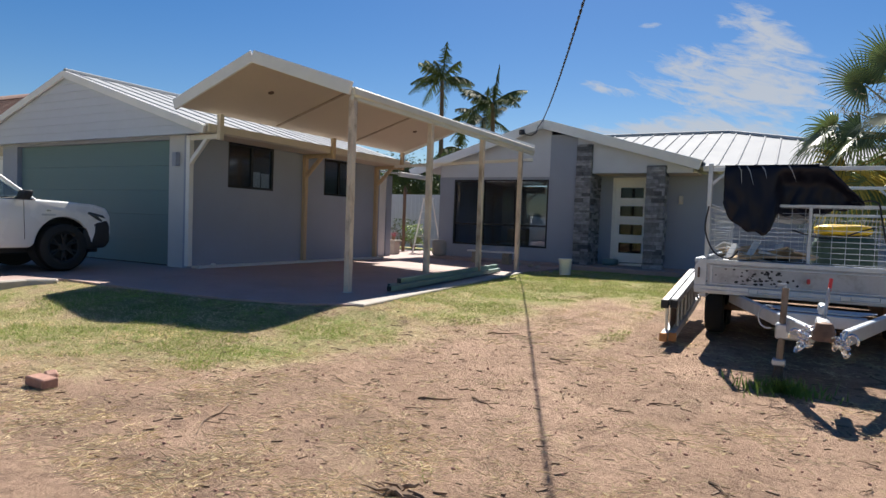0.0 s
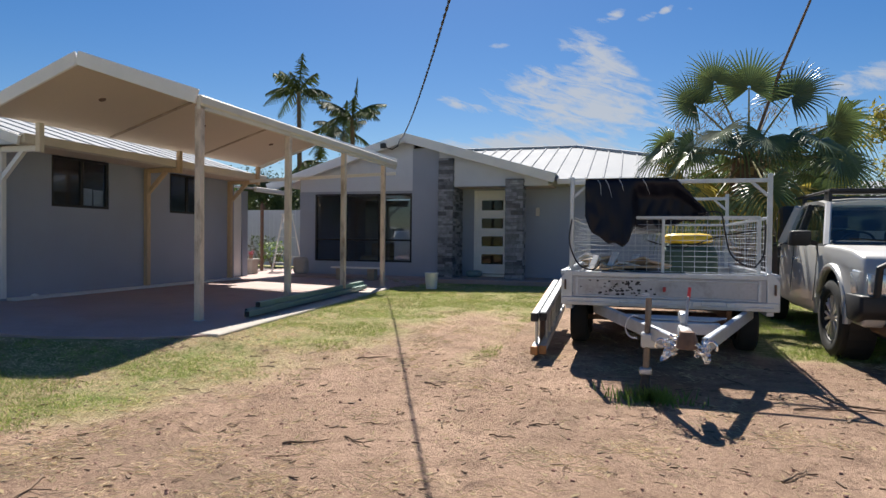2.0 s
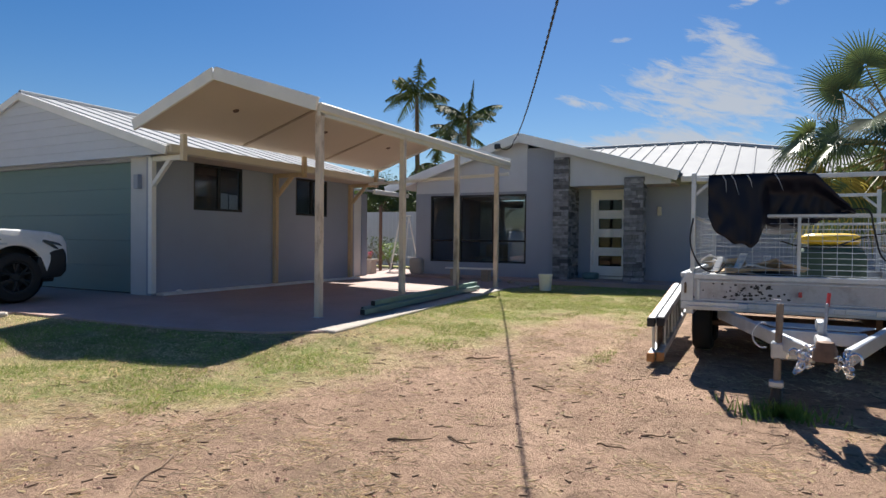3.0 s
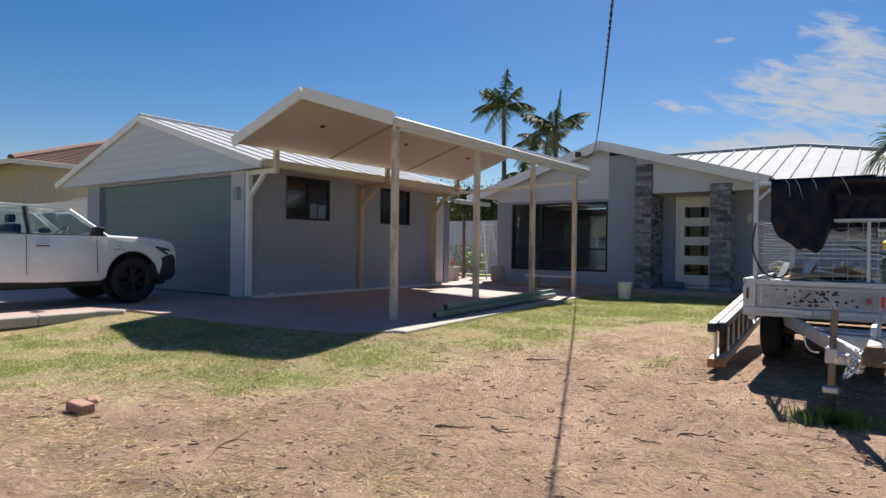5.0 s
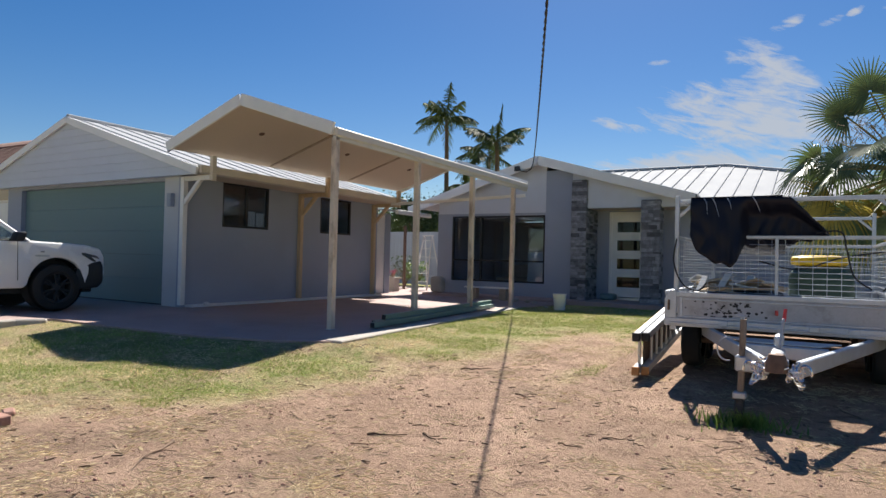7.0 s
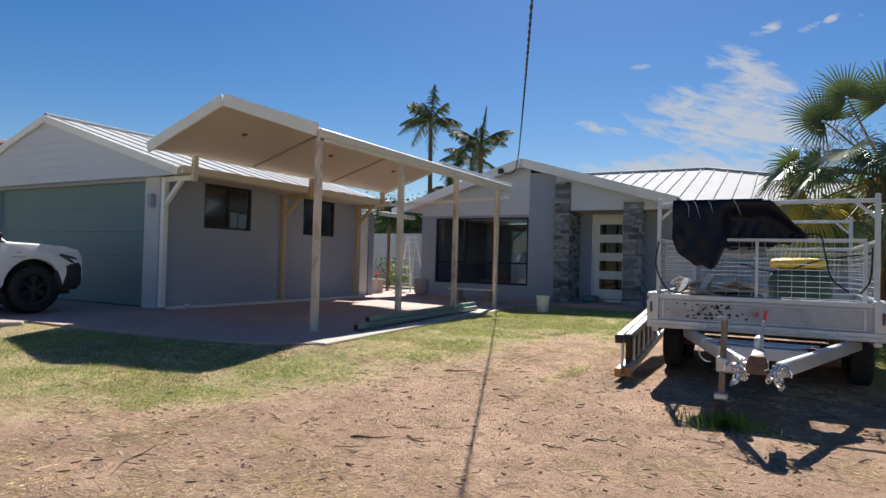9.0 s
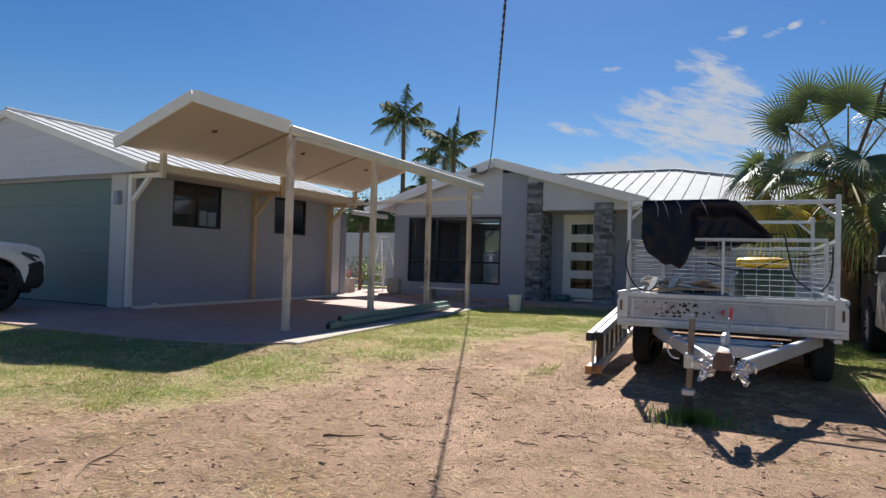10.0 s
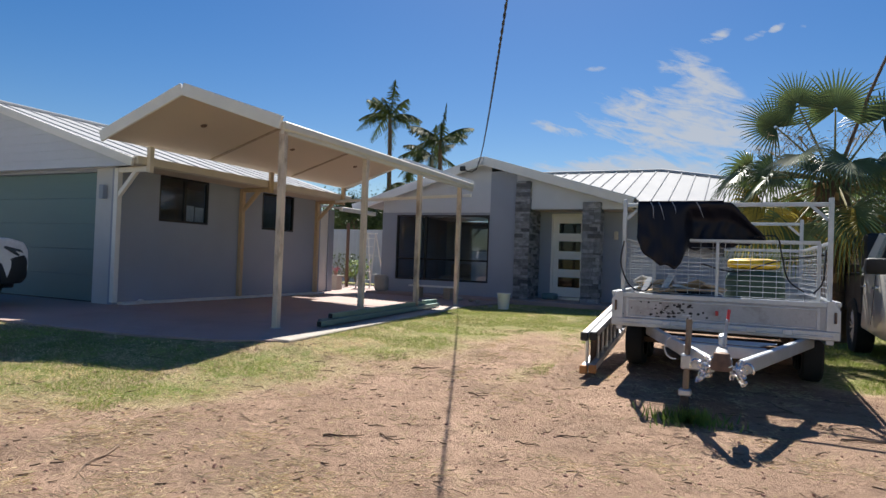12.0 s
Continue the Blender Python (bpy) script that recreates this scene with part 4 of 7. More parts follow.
        bm = prism(bmesh.new(), [(0.80, 0.83), (0.66, 0.93), (0.42, 0.985), (0.40, 0.95), (0.58, 0.84), (0.78, 0.76)] if not bullbar else [(0.84, 0.70), (0.84, 0.90), (0.62, 0.93), (0.56, 0.88), (0.60, 0.70)], *sorted((s * (half - (0.36 if bullbar else 0.2)), s * (half - 0.008))), "x", bev=0.012)
        for v in bm.verts:
            if v.co.y > 0.72:
                v.co.x *= 0.93
        part("headlight", bm, M["lamp_clear"] if bullbar else M["lamp_dark"], t, "clear headlight" if bullbar else "smoked swept-back headlight", smooth=True)
        part("wheel_well", lathe(bmesh.new(), [(arch_r - 0.01, -0.12), (arch_r - 0.01, 0.12), (0.01, 0.12)], 28, Matrix.Translation((s * (half - 0.17), 0, zc + 0.04)) @ pose(0, 0, 0, 0, -90 * s, 0)), M["black_plastic"], t)
        flare = bmesh.new()
        pts = arc(0.0, zc + 0.04, arch_r + 0.015, 185, -5, 18)
        tube(flare, [(s * (half - 0.012), u, v) for u, v in pts], 0.035, 8)
        if bullbar:
            part("arch_flare", flare, paint, t, smooth=True)
        wheel(t, s * (half - 0.11), 0.0, zc, wheel_r, 0.24, s, rim, spokes)
        wheel(t, s * (half - 0.11), -base, zc, wheel_r, 0.24, s, rim, spokes)
    bm = bmesh.new()
    vs = []
    for off in (0.0, 0.006):
        vs.append([bm.verts.new((x, y - off, z)) for x, y, z in ((-hb * 0.93, A0[0], A0[1] + 0.015), (hb * 0.93, A0[0], A0[1] + 0.015), (ht * 0.93, A1[0] + 0.01, A1[1] - 0.01), (-ht * 0.93, A1[0] + 0.01, A1[1] - 0.01))])
    bm.faces.new(vs[0])
    bm.faces.new(vs[1][::-1])
    for k in range(4):
        bm.faces.new((vs[0][k], vs[0][(k + 1) % 4], vs[1][(k + 1) % 4], vs[1][k]))
    part("windscreen", bm, M["carglass"], t, "clear windscreen").visible_shadow = False
    part("cowl", bx(-hb * 0.94, hb * 0.94, A0[0] - 0.02, A0[0] + 0.10, 1.135, 1.168, 0.01), M["black_plastic"], t)
    part("wiper", beam(bmesh.new(), (-0.1, A0[0] + 0.0, 1.185), (0.62, A0[0] - 0.05, 1.235), 0.012, 0.02, 0.003), M["black_plastic"], t)
    part("cab_back", bx(-hb * 0.9, hb * 0.9, -2.44, -2.40, 1.15, 1.36), paint, t)
    bm = bx(-hb * 0.86, hb * 0.86, -2.36, -2.33, 1.36, 1.66)
    part("rear_window", bm, M["carglass"], t).visible_shadow = False
    part("dashboard", bx(-hb * 0.9, hb * 0.9, -0.85, -0.5, 1.10, 1.21, 0.04, 2), M["black_plastic"], t)
    m = Matrix.Translation((0.38, -1.02, 1.16)) @ pose(0, 0, 0, 62, 0, 0)
    part("steering_wheel", tube(bmesh.new(), [m @ Vector((0.18 * math.cos(a), 0.18 * math.sin(a), 0)) for a in np.linspace(0, 2 * math.pi, 25)], 0.014, 8), M["black_plastic"], t)
    for x in (-0.38, 0.38):
        s_ = part("seat", bx(x - 0.24, x + 0.24, -1.78, -1.64, 0.9, 1.36, 0.05, 2), M["black_plastic"], t, "dark seat back", smooth=True)
        part("headrest", bx(x - 0.12, x + 0.12, -1.78, -1.68, 1.38, 1.55, 0.04, 2), M["black_plastic"], s_, smooth=True)
    # front end
    if not bullbar:
        bm = prism(bmesh.new(), [(0.50, 0.34), (0.88, 0.36), (0.97, 0.46), (0.97, 0.74), (0.92, 0.84), (0.62, 0.78), (0.50, 0.68), (0.485, 0.48)], -half * 0.985, half * 0.985, "x", bev=0.03)
        for v in bm.verts:
            v.co.y -= 0.20 * abs(v.co.x / half) ** 3
        part("front_bumper", bm, M["black_plastic"], t, "black plastic front bumper", smooth=True)
        part("grille", bx(-0.55, 0.55, 0.90, 0.945, 0.76, 0.95, 0.02), M["black_plastic"], t)
        part("bonnet_line", beam(bmesh.new(), (-0.7, 0.79, 0.995), (0.7, 0.79, 0.995), 0.01, 0.01, 0), M["black_plastic"], t)
        part("side_badge", bx(half * 0.984, half * 0.99, -0.36, -0.14, 0.90, 0.93), M["galv"], t)
        ind = part("indicator", bx(half * 0.972, half * 0.982, -0.28, -0.22, 0.97, 0.995), M["lamp_clear"], t)
    else:
        bm = prism(bmesh.new(), [(0.50, 0.46), (0.95, 0.44), (1.10, 0.54), (1.10, 0.70), (0.62, 0.70), (0.55, 0.60)], -half * 1.0, half * 1.0, "x", bev=0.025)
        for v in bm.verts:
            v.co.y -= 0.22 * abs(v.co.x / half) ** 3
        bb = part("bull_bar", bm, M["black_plastic"], t, "black steel bull bar", smooth=True)
        part("bar_tube", tube(bmesh.new(), [(-0.80, 0.92, 0.70), (-0.80, 0.98, 0.96), (-0.70, 1.02, 1.02), (-0.2, 1.06, 1.05), (0.2, 1.06, 1.05), (0.70, 1.02, 1.02), (0.80, 0.98, 0.96), (0.80, 0.92, 0.70)], 0.03, 10), M["black_plastic"], bb, smooth=True)
        for x in (-0.32, 0.32):
            part("bar_upright", bx(x - 0.03, x + 0.03, 0.98, 1.08, 0.68, 1.06, 0.01), M["black_plastic"], bb)
            part("fog_lamp", bx(x * 1.95 - 0.07, x * 1.95 + 0.07, 0.955, 1.03, 0.585, 0.615, 0.01), M["amber"], bb)
        part("grille", bx(-0.5, 0.5, 0.86, 0.925, 0.70, 0.98, 0.02), M["black_plastic"], t, "black grille")
        part("under_tray", bx(-0.7, 0.7, 0.2, 0.9, 0.32, 0.46, 0.03), M["rust"], t, "dusty skid plate")
    # rear
    y0, y1 = -2.5, -2.5 - tray_len
    if canopy:
        part("tub", bx(-half * 0.97, half * 0.97, y1, y0, 0.58, 1.16, 0.04), M["black_plastic"], t, "dark steel tub")
        cn = part("canopy", bx(-half * 0.93, half * 0.93, y1, y0 + 0.02, 1.17, 1.74, 0.05, 2), M["black_plastic"], t, "dark canopy with side glass", smooth=True)
        for s in (-1, 1):
            part("canopy_window", bx(*sorted((s * half * 0.932, s * half * 0.938)), y1 + 0.25, y0 - 0.25, 1.28, 1.62), M["lamp_clear"], cn, "pale reflecting glass")
        rk = part("roof_rack", tube(bmesh.new(), [(-0.62, -1.25, 1.86), (-0.62, -4.2, 1.86), (0.62, -4.2, 1.86), (0.62, -1.25, 1.86), (-0.62, -1.25, 1.86)], 0.022, 8), M["black_plastic"], t, "black roof rack")
        for y in (-1.3, -2.3, -3.3, -4.1):
            part("rack_bar", beam(bmesh.new(), (-0.64, y, 1.84), (0.64, y, 1.84), 0.03, 0.05, 0.006), M["black_plastic"], rk)
            for s in (-1, 1):
                part("rack_foot", bx(s * 0.62 - 0.02, s * 0.62 + 0.02, y - 0.03, y + 0.03, 1.72, 1.84), M["black_plastic"], rk)
    else:
        part("tray", bx(-half, half, y1, y0, 0.86, 0.95, 0.01), M["alu"], t, "aluminium tray")
        for s in (-1, 1):
            part("tray_side", bx(*sorted((s * half, s * (half - 0.03))), y1, y0, 0.95, 1.19, 0.005), M["alu"], t)
        part("headboard", bx(-half, half, y0, y0 + 0.04, 0.95, 1.75, 0.01), M["alu"], t)
    part("chassis", bx(-0.62, 0.62, y1 + 0.1, 0.75, 0.27, 0.6, 0.02), M["black_plastic"], t, "black underbody")
    if cab_k != 1.0:
        for ob in t.children_recursive:
            if ob.type == "MESH":
                for v in ob.data.vertices:
                    if v.co.z > 1.15:
                        v.co.z = 1.15 + (v.co.z - 1.15) * cab_k
                        v.co.y += 0.12 * min(1.0, (v.co.z - 1.15) / 0.4) * (v.co.y > -1.3)
    part("axle", bx(-half + 0.2, half - 0.2, -base - 0.06, -base + 0.06, zc - 0.06, zc + 0.06, 0.02), M["black_plastic"], t)
    return t


pickup("white_pickup", "white pickup with a black bumper parked before the garage", pose(-11.58, 4.90, SLAB_Z + 0.03), M["white_car"], M["black_plastic"], 6, cab_k=0.80)
pickup("silver_pickup", "silver pickup with black bull bar, dark canopy and roof rack", pose(2.64, 6.62, 0.09, 0, 0, 180), M["silver_car"], M["black_plastic"], 8, half=0.92, wheel_r=0.40, arch_r=0.48, canopy=True, bullbar=True, tray_len=1.9, cab_k=0.93)


# ---- trailer ----
TX0, TX1, TY0, TY1 = -1.03, 1.11, 6.10, 9.15


NEARER = Matrix.Translation((0.2, -0.85, 1.216)) @ Matrix.Scale(0.93, 4) @ Matrix.Translation((-0.2, 0.85, -1.216))


def meshes_under(t):
    return {o for o in (t, *t.children_recursive) if o.type == "MESH"}


def moved(obs, m):
    """Moves the meshes of some parts by m."""
    for o in obs:
        o.data.transform(m)


def wire_panel(name, parent, p0, du, dv, nu, nv, r=0.0026):
    """A welded wire panel: nu + 1 wires up dv and nv + 1 wires along du."""
    bm = bmesh.new()
    p0, du, dv = Vector(p0), Vector(du), Vector(dv)
    for i in range(nu + 1):
        a = p0 + du * (i / nu)
        tube(bm, [a, a + dv], r, 4)
    for j in range(nv + 1):
        a = p0 + dv * (j / nv)
        tube(bm, [a, a + du], r, 4)
    return part(name, bm, M["galv"], parent, "galvanised wire mesh")


def trailer():
    t = thing("box_trailer", "galvanised cage trailer with a loaded tray and jockey stand", "trailer")
    part("deck", bx(TX0 + 0.03, TX1 - 0.03, TY0 + 0.05, TY1 - 0.05, 0.63, 0.66), M["galv_board"], t)
    fb = part("front_board", bx(TX0 + 0.10, TX1 - 0.10, TY0 + 0.012, TY0 + 0.03, 0.62, 0.90), M["galv_board"], t, "scratched and peeling galvanised front board")
    bm = bx(TX0 + 0.08, TX1 - 0.08, TY0, TY0 + 0.045, 0.885, 0.94, 0.008)
    part("top_rail", bm, M["galv"], fb)
    part("bottom_rail", bx(TX0, TX1, TY0 - 0.01, TY0 + 0.05, 0.575, 0.665, 0.008), M["galv"], fb)
    part("lower_lip", bx(TX0 + 0.06, TX1 - 0.06, TY0 - 0.025, TY0 - 0.01, 0.60, 0.62, 0.004), M["galv"], fb)
    for x in (TX0 + 0.15, TX1 - 0.20):
        part("pressed_edge", bx(x, x + 0.03, TY0 + 0.002, TY0 + 0.014, 0.67, 0.88, 0.004), M["galv"], fb)
    part("pressed_edge", bx(TX0 + 0.18, TX1 - 0.20, TY0 + 0.002, TY0 + 0.014, 0.855, 0.872, 0.004), M["galv"], fb)
    part("pressed_edge", bx(TX0 + 0.18, TX1 - 0.20, TY0 + 0.002, TY0 + 0.014, 0.672, 0.69, 0.004), M["galv"], fb)
    rs = random.Random(17)
    bm = bmesh.new()
    for k in range(60):
        x, z, r = rs.gauss(-0.42, 0.17), rs.uniform(0.69, 0.85), rs.uniform(0.005, 0.014)
        b2 = bmesh.new()
        bmesh.ops.create_circle(b2, cap_ends=True, segments=7, radius=r)
        join(bm, b2, pose(x, TY0 + 0.0105, z, 90, 0, 0) @ Matrix.Diagonal((rs.uniform(0.8, 1.8), 1, 1, 1)))
    tagged(part("flaked_spots", bm, M["black_plastic"], fb, "dark flaked paint spots"), kind="stuff")
    for x in (-0.5, 0.30, 0.62):
        part("board_clip", bx(x, x + 0.09, TY0 - 0.032, TY0 - 0.008, 0.60, 0.66, 0.006), M["galv"], fb)
    for s, xe in ((1, TX0), (-1, TX1)):
        xa = xe
        poly = [(xa, 0.58), (xa + s * 0.12, 0.58), (xa + s * 0.12, 0.955), (xa + s * 0.06, 0.955), (xa, 0.86)]
        g = part("corner_plate", prism(bmesh.new(), poly, TY0 - 0.004, TY0 + 0.05, "y", bev=0.006), M["galv"], t)
        part("latch", bx(*sorted((xa + s * 0.035, xa + s * 0.055)), TY0 - 0.03, TY0 - 0.004, 0.74, 0.85, 0.006), M["rust"], g, "dark drop-side latch")
        sb = part("side_board", bx(*sorted((xe, xe + s * 0.03)), TY0 + 0.05, TY1, 0.60, 0.92, 0.006), M["galv_board"], t)
        part("side_rail", bx(*sorted((xe - s * 0.012, xe + s * 0.04)), TY0 + 0.05, TY1, 0.90, 0.945, 0.006), M["galv"], sb)
        part("chassis_rail", bx(*sorted((xe + s * 0.05, xe + s * 0.12)), TY0 + 0.02, TY1, 0.53, 0.63, 0.006), M["galv"], t)
    # added dark plate: blocks the view of sunlit ground beneath the deck
    part("light_bar", bx(TX0 + 0.2, TX1 - 0.2, TY1 - 0.06, TY1 - 0.03, 0.26, 0.60, 0.01), M["black_plastic"], t, "added black plate under the tail hiding the sunlit ground")
    part("tail_board", bx(TX0 + 0.04, TX1 - 0.04, TY1 - 0.03, TY1, 0.62, 0.93, 0.006), M["galv_board"], t)
    # ladder rack and cage
    rk = [(-0.93, TY0 + 0.09), (1.02, TY0 + 0.09), (-0.93, TY1 - 0.08), (1.02, TY1 - 0.08)]
    for x, y in rk:
        part("rack_post", bx(x - 0.022, x + 0.022, y - 0.022, y + 0.022, 0.90, 1.96, 0.004), M["galv"], t)
    for y in (TY0 + 0.09, TY1 - 0.08):
        bar = part("rack_bar", bx(-0.908, 0.998, y - 0.02, y + 0.02, 1.875, 1.915, 0.004), M["galv"], t)
        part("knee_brace", beam(bmesh.new(), (-0.91, y, 1.74), (-0.76, y, 1.88), 0.025, 0.03, 0.003), M["galv"], bar)
        part("knee_brace", beam(bmesh.new(), (1.0, y, 1.74), (0.85, y, 1.88), 0.025, 0.03, 0.003), M["galv"], bar)
    for x in (-0.93, 1.02):
        part("side_bar", bx(x - 0.015, x + 0.015, TY0 + 0.11, TY1 - 0.10, 1.50, 1.53, 0.003), M["galv"], t)
        wire_panel("side_mesh", t, (x, TY0 + 0.12, 0.95), (0, TY1 - TY0 - 0.24, 0), (0, 0, 0.55), 22, 9)
    part("mid_bar", bx(-0.908, 0.998, TY1 - 0.10, TY1 - 0.07, 1.50, 1.53, 0.003), M["galv"], t)
    wire_panel("rear_mesh", t, (-0.9, TY1 - 0.09, 0.95), (1.88, 0, 0), (0, 0, 0.55), 20, 9)
    part("front_bar", bx(-0.30, 0.94, TY0 + 0.10, TY0 + 0.13, 1.505, 1.535, 0.003), M["galv"], t)
    for x in (0.015, 0.93):
        part("front_stile", bx(x - 0.015, x + 0.015, TY0 + 0.10, TY0 + 0.13, 0.94, 1.515, 0.003), M["galv"], t)
    wire_panel("front_mesh", t, (-0.86, TY0 + 0.115, 0.95), (1.78, 0, 0), (0, 0, 0.55), 15, 10)
    tray = meshes_under(t)
    moved(tray, NEARER)
    # drawbar
    tip = (0.11, 4.02, 0.53)
    for x in (-0.62, 0.86):
        part("drawbar", beam(bmesh.new(), (x, 5.95, 0.57), (tip[0] + 0.10 * (x + 0.12) / 0.74, *tip[1:]), 0.05, 0.11, 0.008), M["galv"], t)
    part("cross_plate", prism(bmesh.new(), [(-0.30, 5.05), (0.52, 5.05), (0.38, 4.78), (-0.16, 4.78)], 0.605, 0.615, "z"), M["galv"], t)
    part("drawbar_tie", bx(-0.20, 0.43, 4.72, 4.78, 0.50, 0.60, 0.006), M["galv"], t)
    frame_parts = meshes_under(t)
    hd = part("coupling", bx(0.065, 0.155, 4.36, 4.66, 0.47, 0.55, 0.025, 2), M["galv_board"], t, "worn zinc coupling", smooth=True)
    part("coupling_cup", lathe(bmesh.new(), [(0.001, 0.13), (0.05, 0.12), (0.07, 0.06), (0.07, 0.0), (0.055, 0.0), (0.055, 0.05), (0.001, 0.07)], 16, Matrix.Translation((0.11, 4.33, 0.42))), M["rust"], hd, smooth=True)
    part("brake_lever", beam(bmesh.new(), (0.12, 4.55, 0.56), (0.14, 4.62, 0.76), 0.018, 0.025, 0.004), M["galv_board"], hd)
    part("lever_grip", tube(bmesh.new(), [(0.14, 4.62, 0.74), (0.15, 4.64, 0.83)], 0.012, 8), M["red"], hd, "red lever grip")
    part("brake_body", bx(0.08, 0.14, 4.60, 4.80, 0.56, 0.64, 0.02, 2), M["galv"], hd, smooth=True)
    r2 = random.Random(3)
    for s in (-1, 1):
        ch = bmesh.new()
        for k in range(9):
            u = k / 8
            p = Vector((0.11 + s * (0.05 + 0.10 * math.sin(u * 3.1)), 4.36 + 0.16 * u, 0.47 - 0.15 * math.sin(u * 3.1)))
            mm = Matrix.Translation(p) @ pose(0, 0, 0, r2.uniform(0, 180), r2.uniform(0, 60), k * 80)
            tube(ch, [mm @ Vector((0.014 * math.cos(a), 0.024 * math.sin(a), 0)) for a in np.linspace(0, 2 * math.pi, 11)], 0.006, 5, cap=False)
        for k in range(16):
            u = r2.random()
            p = Vector((0.11 + s * r2.uniform(0.05, 0.15), 4.30 + 0.14 * u, r2.uniform(0.36, 0.50)))
            mm = Matrix.Translation(p) @ pose(0, 0, 0, r2.uniform(0, 180), r2.uniform(0, 60), k * 80)
            tube(ch, [mm @ Vector((0.014 * math.cos(a), 0.024 * math.sin(a), 0)) for a in np.linspace(0, 2 * math.pi, 11)], 0.006, 5, cap=False)
        part("safety_chain", ch, M["chrome"], t, "bright safety chain")
        sh = bmesh.new()
        tube(sh, [(0.11 + s * 0.17 + 0.035 * math.cos(a), 4.40, 0.42 + 0.05 * math.sin(a)) for a in np.linspace(-0.4, 3.5, 12)], 0.010, 6)
        part("shackle", sh, M["chrome"], t)
    part("cable_loop", tube(bmesh.new(), [(-0.24 + 0.07 * math.cos(a), 4.75, 0.50 + 0.09 * math.sin(a)) for a in np.linspace(1.2, 5.0, 12)], 0.006, 6), M["galv"], t)
    coupling_parts = meshes_under(t) - frame_parts
    moved(coupling_parts, Matrix.Translation((0.0, -0.38, 0.09)))
    # jockey stand
    jk = part("jockey_stand", tube(bmesh.new(), [(-0.15, 4.42, 0.20), (-0.135, 4.44, 0.815)], 0.024, 14), M["jockey"], t, "weathered brown jockey stand post", smooth=True)
    part("lower_tube", tube(bmesh.new(), [(-0.153, 4.415, 0.13), (-0.15, 4.42, 0.24)], 0.034, 14), M["black_plastic"], jk)
    part("foot", lathe(bmesh.new(), [(0.001, 0.16), (0.03, 0.15), (0.045, 0.06), (0.05, 0.0), (0.001, 0.0)], 14, Matrix.Translation((-0.155, 4.41, 0.035))), M["black_plastic"], jk)
    part("collar", bx(-0.20, -0.105, 4.375, 4.465, 0.215, 0.265, 0.01), M["galv"], jk)
    part("clamp", bx(-0.19, -0.02, 4.40, 4.50, 0.42, 0.54, 0.012), M["galv"], jk)
    part("crank", tube(bmesh.new(), [(-0.135, 4.44, 0.81), (-0.135, 4.44, 0.84), (-0.19, 4.43, 0.84)], 0.010, 6), M["galv"], jk)
    stand = meshes_under(t)
    part("reflector", bx(0.012, 0.042, TY0 - 0.028, TY0 - 0.012, 0.745, 0.795, 0.005), M["red"], t, "red reflector")
    for s, xw in ((-1, TX0 + 0.13), (1, TX1 - 0.13)):
        for y in (7.25, 7.95):
            wheel(t, xw, y, 0.315, 0.31, 0.21, s, M["galv"], 5)
    part("axle", bx(TX0 + 0.2, TX1 - 0.2, 7.22, 7.28, 0.29, 0.35, 0.005), M["rust"], t)
    part("axle", bx(TX0 + 0.2, TX1 - 0.2, 7.92, 7.98, 0.29, 0.35, 0.005), M["rust"], t)
    for x in (TX0 + 0.35, TX1 - 0.35):
        part("spring_hanger", bx(x - 0.03, x + 0.03, 6.9, 8.3, 0.35, 0.55, 0.01), M["rust"], t)

    moved(meshes_under(t) - stand, NEARER)


trailer()


